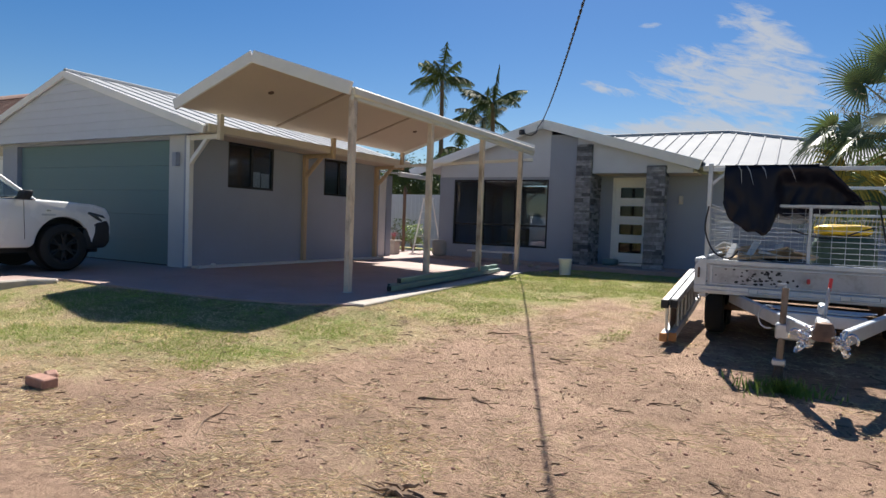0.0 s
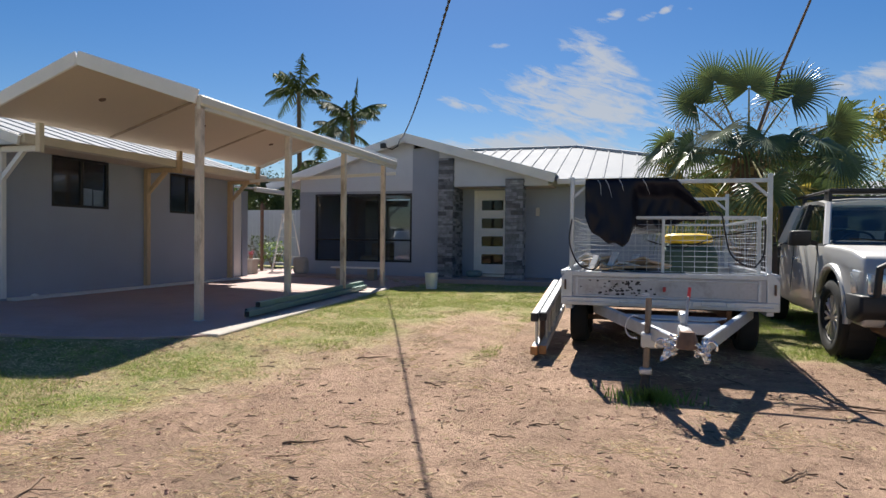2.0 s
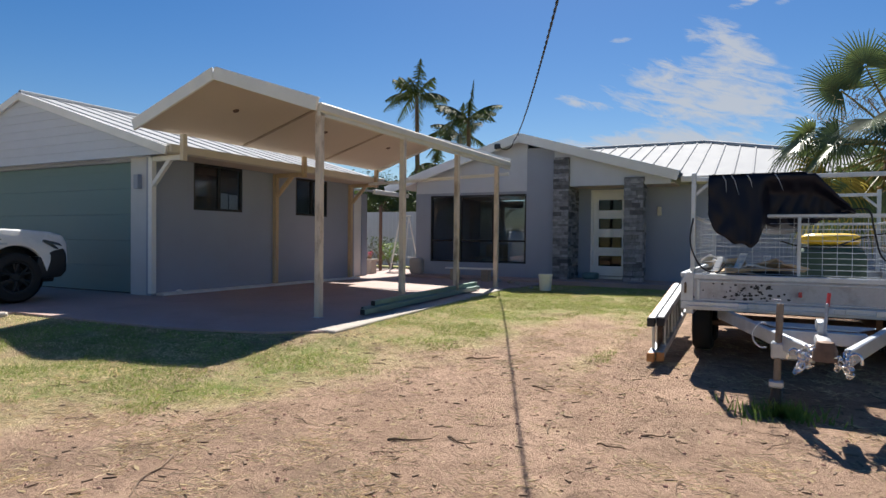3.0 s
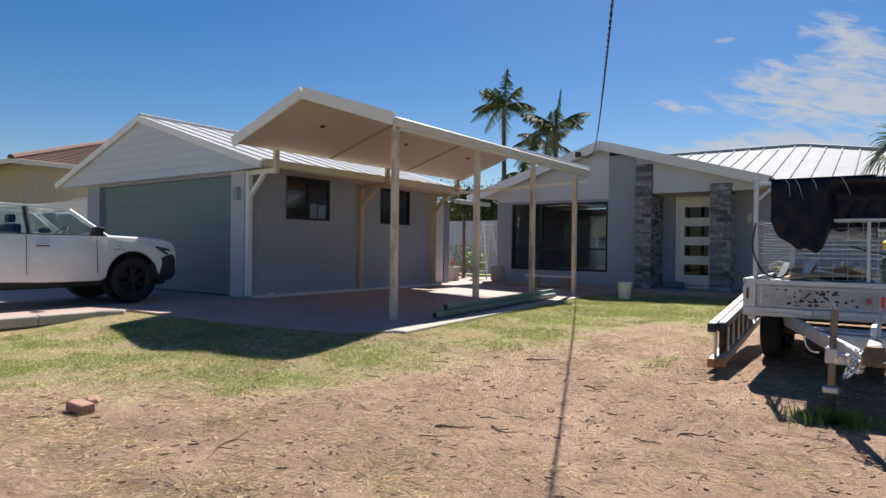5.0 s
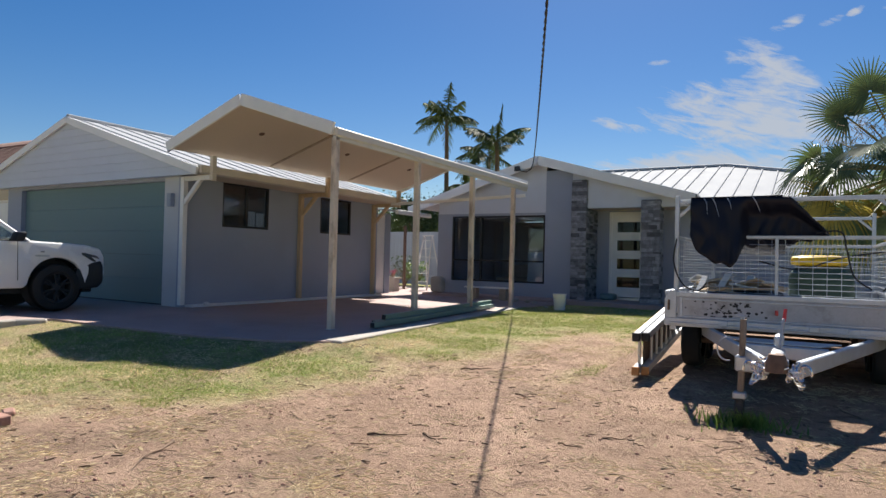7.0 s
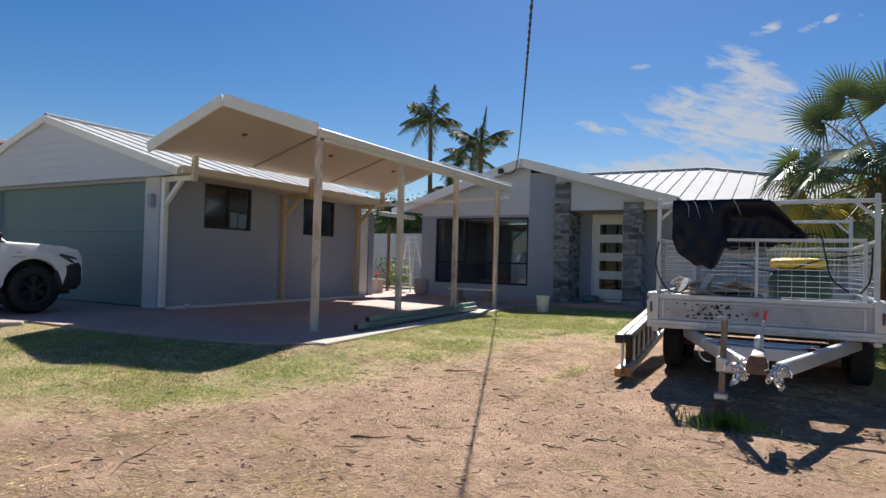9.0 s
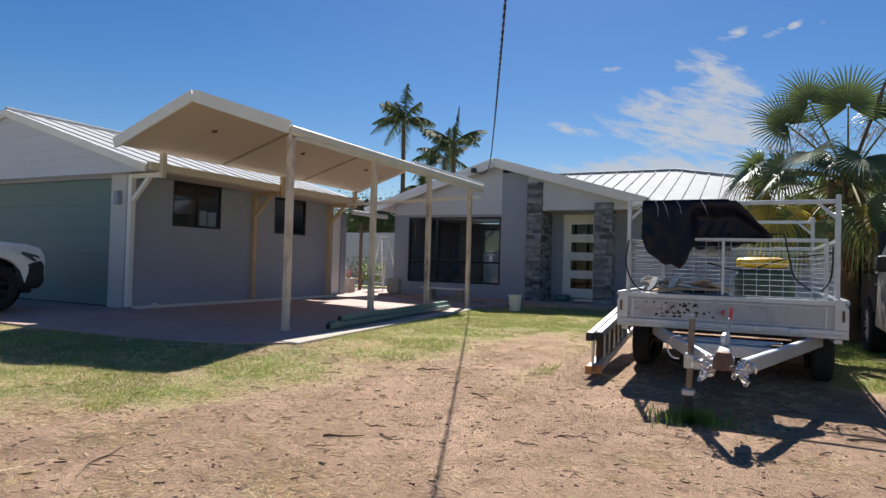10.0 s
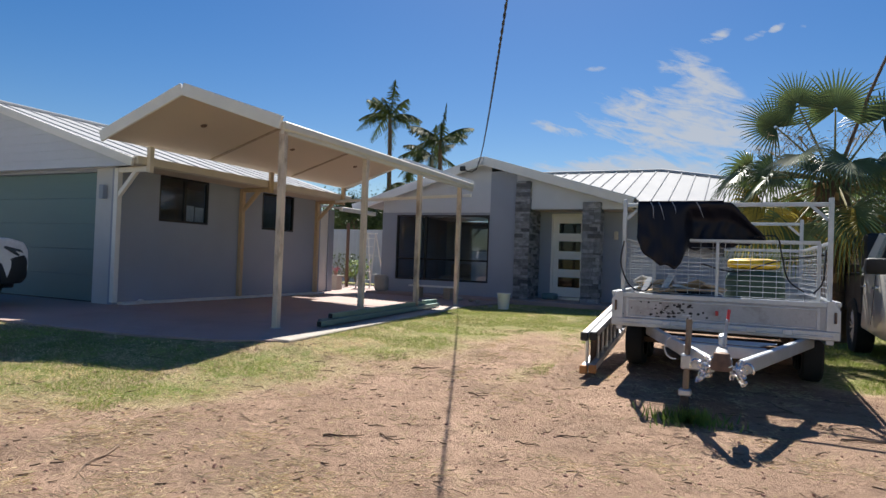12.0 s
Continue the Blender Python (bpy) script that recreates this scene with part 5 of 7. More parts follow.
def tarp():
    """A black tarpaulin thrown over the front rack bar, hanging in folds, its lower edge ragged."""
    xs = [float(v) for v in np.linspace(-0.79, 0.46, 64)]

    def low(x):
        pts = [(-0.79, 1.52), (-0.74, 1.40), (-0.65, 1.31), (-0.50, 1.24), (-0.40, 1.21), (-0.33, 1.27), (-0.28, 1.42), (0.0, 1.43), (0.18, 1.46), (0.46, 1.535)]
        return float(np.interp(x, [p[0] for p in pts], [p[1] for p in pts]))

    def high(x):
        return float(np.interp(x, [-0.79, -0.6, -0.3, 0.13, 0.30, 0.46], [1.925, 1.92, 1.93, 1.922, 1.73, 1.55]))

    nv = 18
    verts, faces = [], []
    for j in range(nv + 1):
        for i, x in enumerate(xs):
            zb = low(x) + 0.015 * math.sin(x * 37) + 0.02 * noise.noise((x * 6, 0, 2))
            v = j / nv
            z = high(x) + 0.012 * noise.noise((x * 14, 3, 1)) + (zb - high(x)) * v
            fold = 0.055 * v * math.sin(x * 23 + 2.2 * noise.noise((x * 2, v * 2, 0))) + 0.03 * noise.noise((x * 4, v * 3, 5))
            y = TY0 + 0.058 + 0.16 * smooth01(-0.34, -0.22, x) * smooth01(0.05, 0.4, v) - 0.015 * min(1, v * 8) - abs(fold) * 0.8 - 0.05 * v * math.exp(-((x + 0.35) / 0.3) ** 2)
            verts.append((x + 0.02 * v * noise.noise((x * 5, v * 4, 9)), y, z))
    n = len(xs)
    faces = [(j * n + i, j * n + i + 1, (j + 1) * n + i + 1, (j + 1) * n + i) for j in range(nv) for i in range(n - 1)]
    t = thing("tarpaulin", "creased navy-black tarpaulin hung over the trailer rack", "tarpaulin")

    def cloth(name, vs, fs):
        me = bpy.data.meshes.new(name)
        me.from_pydata(vs, [], fs)
        me.materials.append(M["tarp"])
        me.shade_smooth()
        ob = new(name, me)
        ob.parent = t
        md = ob.modifiers.new("thickness", "SOLIDIFY")
        md.thickness = 0.004

    cloth("hanging_sheet", verts, faces)
    # the part that runs back from the bar and sags into the tray
    back = []
    for j in range(11):
        for i, x in enumerate(xs):
            v = j / 10
            back.append((x, TY0 + 0.045 + 1.29 * v, 1.935 - 0.56 * v ** 1.3 + 0.05 * noise.noise((x * 3, v * 4, 12)) * v))
    cloth("sagging_sheet", back, [(j * n + i, j * n + i + 1, (j + 1) * n + i + 1, (j + 1) * n + i) for j in range(10) for i in range(n - 1) if xs[i] < 0.05])
    r3 = random.Random(14)
    for x in (-0.66, -0.58, -0.44, -0.20):
        z = 1.92
        pts = [(x, TY0 + 0.03, z), (x + 0.03, TY0 + 0.02, z - 0.05), (x + r3.uniform(0.03, 0.09), TY0 + 0.015, z - r3.uniform(0.10, 0.2))]
        part("torn_strip", tube(bmesh.new(), pts, 0.004, 4, taper=[0.005, 0.004, 0.001]), M["galv"], t, "pale frayed strip")
    moved(meshes_under(t), NEARER)


tarp()


def sack(name, label, x0, x1, y0, y1, z0, z1, mat, m=None):
    bm = bmesh.new()
    b2 = bmesh.new()
    bmesh.ops.create_icosphere(b2, subdivisions=4, radius=1.0)
    for v in b2.verts:
        c = v.co
        f = lambda a: math.copysign(abs(a) ** 0.5, a)
        c.x, c.y, c.z = f(c.x), f(c.y), f(c.z)
        c *= 1 + 0.07 * noise.noise((c.x * 2.5, c.y * 2.5, c.z * 3 + z0))
        v.co = Vector(((x0 + x1) / 2 + c.x * (x1 - x0) / 2, (y0 + y1) / 2 + c.y * (y1 - y0) / 2, (z0 + z1) / 2 + c.z * (z1 - z0) / 2))
    join(bm, b2)
    if m is not None:
        bm.transform(m)
    return tagged(finish(name, bm, mat, True), label, "sack" if "sack" in label else "bundle")


sack("canvas_roll", "dull green folded canvas bundle in the trailer tray", 0.08, 0.75, 7.6, 8.3, 0.65, 1.26, M["green_paint"], NEARER)
sack("load_heap", "dark heaped rubbish bundle filling the trailer tray", -0.90, 0.05, 6.3, 7.5, 0.64, 0.98, M["black_plastic"], NEARER)
sack("yellow_sack", "bright yellow plastic sack lying on a green bundle", 0.10, 0.68, 7.65, 8.15, 1.235, 1.375, M["yellow"], NEARER)
rng = random.Random(8)
for k in range(16):
    x, y, z = rng.uniform(-0.78, 0.0), rng.uniform(6.32, 7.2), 0.955 + 0.006 * k
    L_, w = rng.uniform(0.2, 0.55), rng.uniform(0.04, 0.11)
    m = NEARER @ pose(x, y, z, rng.uniform(-25, 15), rng.uniform(-18, 18), rng.uniform(-60, 60))
    mt, lab = rng.choice(((M["timber"], "pale pine offcut among the trailer load"), (M["cardboard"], "torn cardboard piece in the trailer load"), (M["white_paint"], "white painted board offcut in the trailer")))
    tagged(finish("offcut", bx(-L_ / 2, L_ / 2, -w, w, -0.012, 0.012, 0.003, m=m), mt), lab, "offcut", "trailer load")
for a, b in (((-0.62, 6.30, 0.78), (-0.47, 6.7, 1.14)), ((-0.80, 6.3, 0.78), (-0.68, 6.5, 1.10)), ((-0.33, 6.5, 0.78), (-0.25, 6.8, 1.12))):
    tagged(finish("leaning_board", beam(bmesh.new(), NEARER @ Vector(a), NEARER @ Vector(b), 0.07, 0.016, 0.003), M["white_paint"]), "pale board leaning in the trailer tray", "board", "trailer load")
cd = thing("strap_cord", "black cord looped over the trailer cage", "cord")
for pts in ([(-0.93, 6.17, 1.50), (-0.95, 6.13, 1.25), (-0.85, 6.09, 1.02), (-0.7, 6.08, 0.96), (-0.62, 6.12, 1.04)], [(0.35, 6.2, 1.56), (0.55, 6.17, 1.57), (0.60, 6.16, 1.40), (0.66, 6.16, 1.15), (0.80, 6.15, 1.03)], [(0.98, 6.16, 1.45), (0.96, 6.13, 1.15), (0.88, 6.12, 1.02)], [(-0.15, 6.4, 1.28), (0.2, 6.35, 1.2), (0.55, 6.3, 1.32), (0.98, 6.25, 1.40)]):
    sp = [Vector(p) for p in pts]
    fine = []
    for i in range(len(sp) - 1):
        p0, p1, p2, p3 = sp[max(i - 1, 0)], sp[i], sp[i + 1], sp[min(i + 2, len(sp) - 1)]
        for k in range(6):
            u = k / 6
            fine.append(0.5 * ((2 * p1) + (p2 - p0) * u + (2 * p0 - 5 * p1 + 4 * p2 - p3) * u * u + (3 * p1 - p0 - 3 * p2 + p3) * u ** 3))
    part("cord", tube(bmesh.new(), [NEARER @ p for p in fine + [sp[-1]]], 0.008, 6), M["black_plastic"], cd)


def extension_ladder():
    t = thing("extension_ladder", "aluminium and orange extension ladder lying on edge beside the trailer", "ladder")
    rise = 0.12

    def lift(bm):
        for v in bm.verts:
            v.co.z += rise * max(0.0, v.co.y - 5.55)
        return bm

    for x, y0, y1, ph in ((-1.20, 5.56, 7.45, 0.0), (-1.125, 5.64, 7.6, 0.12)):
        for z in (0.105, 0.445):
            part("rail", lift(bx(x - 0.032, x + 0.032, y0, y1, z, z + 0.075, 0.006)), M["galv_board"], t)
            part("rail_tip", bx(x - 0.036, x + 0.036, y0 - 0.03, y0 + 0.03, z - 0.005, z + 0.08, 0.006), M["orange"] if z < 0.3 else M["black_plastic"], t, "rubber and orange rail end")
        y = y0 + 0.15 + ph
        while y < y1 - 0.1:
            part("rung", lift(tube(bmesh.new(), [(x, y, 0.18), (x, y, 0.45)], 0.017, 8)), M["alu"], t)
            y += 0.25
    part("orange_edge", lift(bx(-1.24, -1.233, 5.6, 7.4, 0.47, 0.51)), M["orange"], t)
    # dark sheet put in for the shade between the two sections
    part("side_channel", lift(bx(-1.165, -1.16, 5.7, 7.4, 0.18, 0.445)), M["rust"], t, "dark sheet standing for the shade between the sections")


extension_ladder()


# ---- palms and trees ----
def fan_leaf(parent, hub, out, size, rr, mat, droop=0.35, spread=205, turn=None):
    """A fan-palm blade: pleated segments radiating from hub, drooping and split towards the tips."""
    out = Vector(out).normalized()
    side = out.cross(Vector((0, 0, 1)))
    if turn is not None:
        side = out.cross(Vector(turn))
    if side.length < 0.2:
        side = Vector((1, 0, 0))
    side.normalize()
    side = (Matrix.Rotation(rr.uniform(-0.5, 0.5), 3, out) @ side).normalized()
    nrm = side.cross(out).normalized()
    bm = bmesh.new()
    n = 40
    for k in range(n):
        a = radians(spread) * ((k + 0.5) / n - 0.5)
        L_ = size * (1 - 0.20 * abs(a) / radians(spread / 2)) * rr.uniform(0.9, 1.08)
        d = (out * math.cos(a) + side * math.sin(a)).normalized()
        cup = nrm * (0.12 * size * (1 - math.cos(a)))
        w_dir = (side * math.cos(a) - out * math.sin(a)).normalized()
        rows = []
        hang = droop * rr.uniform(0.5, 1.5)
        for u, w in ((0.04, 0.010), (0.28, 0.021), (0.48, 0.019), (0.72, 0.012), (0.9, 0.006), (1.0, 0.0015)):
            p = Vector(hub) + d * (L_ * u) + cup * u - Vector((0, 0, 1)) * (hang * L_ * (0.12 * u * u + 2.2 * max(0.0, u - 0.5) ** 2)) - d * (L_ * hang * 0.5 * max(0.0, u - 0.6) ** 1.5)
            ww = w * size / 0.85
            rows.append([bm.verts.new(p - w_dir * ww), bm.verts.new(p + nrm * ww * 0.5), bm.verts.new(p + w_dir * ww)])
        for r0, r1 in zip(rows, rows[1:]):
            for i in range(2):
                bm.faces.new((r0[i], r0[i + 1], r1[i + 1], r1[i]))
    return part("blade", bm, mat, parent)


def fan_palm(x, y, z0, heart):
    t = thing("fan_palm", "broad fan palm with green, yellowing and dead fronds", "palm tree")
    rr = random.Random(12)
    bm = bmesh.new()
    hs = np.linspace(z0 - 0.1, heart, 14)
    tube(bm, [(x + 0.03 * math.sin(h * 2), y, h) for h in hs], 0.2, 16, taper=[0.20 + 0.02 * math.sin(h * 9) + (0.05 if h > heart - 0.5 else 0) for h in hs])
    tr = part("trunk", bm, M["bark"], t, "rough fibrous brown trunk", smooth=True)
    bm = bmesh.new()
    for k in range(46):
        a, h = k * 2.4, z0 + 0.9 + (heart - z0 - 0.9) * k / 46
        d = Vector((math.cos(a), math.sin(a), 0.9)).normalized()
        p = Vector((x, y, h)) + Vector((math.cos(a), math.sin(a), 0)) * 0.17
        beam(bm, p, p + d * rr.uniform(0.14, 0.3), 0.07, 0.025, 0.004, up=(math.cos(a), math.sin(a), 0))
    part("leaf_base", bm, M["palm_dead"], t, "cut dry leaf bases")
    H = Vector((x, y, heart))
    # azimuth, elevation, stalk length, blade size
    fr = []
    for az, el, sl, sz in ((100, 88, 1.05, 0.84), (184, 68, 1.30, 0.68), (190, 50, 1.2, 0.72), (358, 60, 1.1, 0.78), (8, 30, 1.35, 0.85)):
        fr.append((az, el, sl, sz, "palm"))
    for k in range(7):
        fr.append((k * 51 + rr.uniform(-12, 12), rr.uniform(8, 26), rr.uniform(0.8, 1.2), rr.uniform(0.62, 0.8), "palm"))
    for k in range(13):
        fr.append((k * 27.7 + rr.uniform(-10, 10), rr.uniform(-4, 20), rr.uniform(0.9, 1.35), rr.uniform(0.65, 0.8), "palm"))
    for k in range(11):
        fr.append((k * 32.7 + rr.uniform(-12, 12), rr.uniform(-38, -10), rr.uniform(0.8, 1.25), rr.uniform(0.7, 0.85), "palm" if k % 3 else "palm_old"))
    for k in range(6):
        fr.append((k * 60 + rr.uniform(-14, 14), rr.uniform(-66, -45), rr.uniform(0.6, 0.9), rr.uniform(0.6, 0.75), "palm_old" if k % 2 else "palm_dead"))
    for az, el, sl, sz, mt in fr:
        d = Vector((math.cos(radians(az)) * math.cos(radians(el)), math.sin(radians(az)) * math.cos(radians(el)), math.sin(radians(el))))
        e = new("frond")
        e.parent = t
        sl *= 1.13
        pts = [H + d * (sl * u) - Vector((0, 0, 0.16 * sl * u * u * math.cos(radians(el)))) for u in np.linspace(0.0, 1, 6)]
        part("stalk", tube(bmesh.new(), pts, 0.016, 6, taper=[0.03, 0.024, 0.02, 0.017, 0.015, 0.012]), M["stalk"] if mt != "palm_dead" else M["palm_dead"], e)
        end = (pts[-1] - pts[-2]).normalized()
        fan_leaf(e, pts[-1], end + Vector((0, 0, rr.uniform(-0.95, -0.45) if el < 45 else 0.0)), sz, rr, M[mt], droop=(rr.uniform(0.35, 0.8) if el < 45 else rr.uniform(0.12, 0.25)), spread=240 if el < 45 else 265, turn=(rr.uniform(-0.5, 0.5), -1, 0.2) if el >= 45 or rr.random() < 0.5 else None)
    part("flower_stalk", tube(bmesh.new(), [H, H + Vector((0.42, -0.05, 1.35)), H + Vector((1.0, -0.1, 2.9)), H + Vector((1.25, -0.1, 3.5))], 0.03, 8, taper=[0.03, 0.024, 0.018, 0.011]), M["bark"], t, "long bare dry flower stalk")
    # dry flower stalks
    for az, el, ln in ((60, 45, 1.3), (150, 30, 1.2), (20, 20, 1.3), (230, 35, 1.1)):
        d = Vector((math.cos(radians(az)) * math.cos(radians(el)), math.sin(radians(az)) * math.cos(radians(el)), math.sin(radians(el))))
        bm = bmesh.new()
        ctr = H + d * ln
        tube(bm, [H, H + d * ln * 0.6, ctr], 0.012, 5)
        for k in range(150):
            q = ctr + Vector((rr.gauss(0, 0.17), rr.gauss(0, 0.17), rr.gauss(0, 0.1)))
            tube(bm, [q, q + Vector((rr.uniform(-0.08, 0.08), rr.uniform(-0.08, 0.08), rr.uniform(-0.12, 0.02)))], 0.004, 3)
        tagged(part("flower_spray", bm, M["palm_dead"], t, "straw-coloured flower spray"), kind="stuff")


fan_palm(1.60, 10.7, 0.1, 2.68)


def feather_palm(x, y, top, reach, seed, n=10):
    """A slender feather palm seen far off: ringed trunk, crownshaft and arching fronds of leaflets."""
    t = thing("feather_palm", "tall slender feather palm behind the houses", "palm tree", "far palms")
    rr = random.Random(seed)
    part("trunk", tube(bmesh.new(), [(x, y, 0), (x + 0.1, y, top * 0.5), (x, y, top - 0.4)], 0.15, 10, taper=[0.2, 0.15, 0.11]), M["bark"], t)
    H = Vector((x, y, top - 0.4))
    for k in range(n):
        az = 360 * k / n + rr.uniform(-15, 15)
        el = rr.uniform(0, 50) if k else 84
        d = Vector((math.cos(radians(az)) * math.cos(radians(el)), math.sin(radians(az)) * math.cos(radians(el)), math.sin(radians(el))))
        L_ = reach * rr.uniform(0.85, 1.1)
        bm = bmesh.new()
        pts = [H + d * (L_ * u) - Vector((0, 0, 1)) * (L_ * 0.85 * u ** 2.0 * (1.15 - math.sin(radians(el)) * 0.95)) for u in np.linspace(0, 1, 12)]
        tube(bm, pts, 0.03, 5, taper=list(np.linspace(0.05, 0.01, 12)))
        for i in range(26):
            u = 0.14 + 0.85 * i / 26
            f = u * 11
            p = pts[int(f)].lerp(pts[min(int(f) + 1, 11)], f - int(f))
            tang = (pts[min(int(f) + 1, 11)] - pts[int(f)]).normalized()
            sd = tang.cross(Vector((0, 0, 1)))
            sd = sd.normalized() if sd.length > 0.05 else Vector((1, 0, 0))
            ll = reach * 0.27 * math.sin(math.pi * min(1, u * 0.8 + 0.15))
            for s in (-1, 1):
                q = p + (sd * s * 0.75 + tang * 0.45 + Vector((0, 0, -0.9 * rr.uniform(0.5, 1.4)))).normalized() * ll
                w = tang * 0.05
                bm.faces.new([bm.verts.new(c) for c in (p - w, p + w, q + w * 0.2, q - w * 0.2)])
        part("frond", bm, M["palm_far"], t)
    return t


feather_palm(-19.25, 32.2, 10.3, 2.7, 1, 13)
feather_palm(-15.85, 32.4, 8.7, 2.6, 2, 14)
feather_palm(-17.7, 35.0, 8.3, 2.6, 3, 12)
feather_palm(-20.0, 36.0, 6.6, 2.4, 4)


def leafy_tree(x, y, h, spread, mat, seed, label, leaves=13000, trunk=0.16, name="tree", leaf=0.075):
    """A broad-leaved tree: trunk, limbs and leaves gathered in loose uneven clumps."""
    t = thing(name, label, "tree")
    rr = random.Random(seed)
    bm = bmesh.new()
    tube(bm, [(x, y, -0.1), (x + 0.1, y, h * 0.25), (x, y + 0.1, h * 0.5)], trunk, 8, taper=[trunk * 1.2, trunk, trunk * 0.7])
    tips = []
    for k in range(9):
        a = k * 2.4 + rr.uniform(-0.4, 0.4)
        st = Vector((x, y, h * rr.uniform(0.28, 0.5)))
        en = Vector((x + math.cos(a) * spread * rr.uniform(0.4, 0.85), y + math.sin(a) * spread * rr.uniform(0.4, 0.85), h * rr.uniform(0.55, 0.95)))
        mid = st.lerp(en, 0.5) + Vector((0, 0, 0.15 * h * rr.random()))
        tube(bm, [st, mid, en], 0.05, 6, taper=[trunk * 0.5, trunk * 0.3, 0.02])
        tips += [en, mid, mid.lerp(en, 0.5)]
    part("trunk", bm, M["bark"], t)
    clumps = [(c + Vector((rr.gauss(0, 0.1), rr.gauss(0, 0.1), rr.gauss(0, 0.12))) * spread, spread * rr.uniform(0.2, 0.34)) for c in tips for _ in range(2)]
    verts, faces = [], []
    for k in range(leaves):
        c, r = rr.choice(clumps)
        d = Vector((rr.gauss(0, 1), rr.gauss(0, 1), rr.gauss(0, 0.75)))
        p = c + d * (r * 0.55)
        u = Vector((rr.uniform(-1, 1), rr.uniform(-1, 1), rr.uniform(-1, 0.3))).normalized()
        v = u.cross(Vector((rr.uniform(-1, 1), rr.uniform(-1, 1), rr.uniform(-1, 1)))).normalized()
        s = leaf * rr.uniform(0.6, 1.3)
        o = len(verts)
        verts += [p, p + u * s + v * s * 0.35, p + u * s * 2, p + u * s - v * s * 0.35]
        faces.append((o, o + 1, o + 2, o + 3))
    me = bpy.data.meshes.new("crown")
    me.from_pydata([tuple(v) for v in verts], [], faces)
    me.materials.append(mat)
    ob = new("crown", me)
    ob.parent = t
    return t


leafy_tree(7.6, 19.0, 5.5, 1.7, M["leaf_olive"], 5, "olive-yellow leafy tree beyond the parked pickup", 16000, leaf=0.09)
leafy_tree(10.5, 22.0, 5.2, 2.4, M["leaf_olive"], 6, "olive-yellow leafy tree in the next yard", 14000)
leafy_tree(-18.5, 28.0, 5.0, 2.8, M["leaf_dark"], 7, "dark green leafy tree behind the yard", 11000, leaf=0.1)
leafy_tree(-14.3, 27.0, 4.4, 2.2, M["leaf_dark"], 8, "dark green leafy tree behind the yard", 9000, leaf=0.1)
leafy_tree(-23.0, 31.0, 5.2, 3.0, M["leaf_dark"], 9, "dark green leafy tree behind the yard", 9000, leaf=0.11)
leafy_tree(6.2, 24.0, 3.6, 2.2, M["leaf_dark"], 10, "dark shrubby tree beside the house", 9000)

# ---- overhead cable ----
t = thing("service_cable", "black twisted overhead power cable to the house gable", "cable")
P0, P1 = Vector((-6.25, 14.92, 3.90)), Vector((5.6, -13.0, 6.0))
pts = []
for u in np.linspace(0, 1, 60):
    p = P0.lerp(P1, u)
    p.z -= 1.42 * 4 * u * (1 - u)
    pts.append(p)
for ph in (0.0, math.pi):
    hel = []
    for i in range(600):
        u = i / 599
        f = u * 59
        p = pts[int(f)].lerp(pts[min(59, int(f) + 1)], f - int(f))
        a = ph + u * 30 / 0.35 * 2 * math.pi
        hel.append(p + Vector((math.cos(a) * 0.0075, 0, math.sin(a) * 0.0075)))
    part("strand", tube(bmesh.new(), hel, 0.0078, 5), M["cable"], t)
bm = bmesh.new()
tube(bm, [(-6.25, 14.9, 3.88), (-6.28, 14.86, 3.74), (-6.42, 14.86, 3.66), (-6.58, 14.87, 3.70), (-6.66, 14.88, 3.80)], 0.014, 6)
part("drop_loop", bm, M["cable"], t)
cn = part("connector", bx(-6.78, -6.62, 14.85, 14.905, 3.70, 3.84, 0.015), M["cable"], t, "black junction fitting")
part("hook", tube(bmesh.new(), [(-6.25, 14.92, 3.9), (-6.25, 14.9, 3.96)], 0.02, 6), M["galv"], t)
t = thing("power_pole", "round timber power pole at the street", "pole")
part("pole", tube(bmesh.new(), [(5.6, -13.15, -0.1), (5.6, -13.15, 8.4)], 0.14, 12), M["timber_grey"], t)
part("crossarm", bx(4.7, 6.5, -13.36, -13.28, 7.7, 7.85, 0.01), M["timber_grey"], t)

# ---- yard between garage and house ----
structure("laundry_wall", bx(-13.0, -10.82, 13.35, 13.5, 0.1, 2.5), M["white_paint"], "white rendered outbuilding wall", "wall")
structure("laundry_side_wall", bx(-10.82, -10.66, 13.35, 14.2, 0.1, 2.5), M["white_paint"], "white rendered outbuilding side wall", "wall")
structure("laundry_pier", bx(-10.86, -10.62, 14.2, 14.45, 0.1, 2.55), M["render_grey"], "grey rendered pier of the outbuilding", "wall")
ribbed_roof("laundry_roof", "white ribbed metal outbuilding roof", [(-9.75, 13.5, 2.52), (-9.75, 15.3, 2.52), (-13.3, 15.3, 2.95), (-13.3, 13.5, 2.95)], M["roof"], 0.5)
gutter("laundry_gutter", "white gutter of the outbuilding", (-9.75, 13.5, 2.53), (-9.75, 15.3, 2.53), 0.12, 0.1, M["white_paint"])


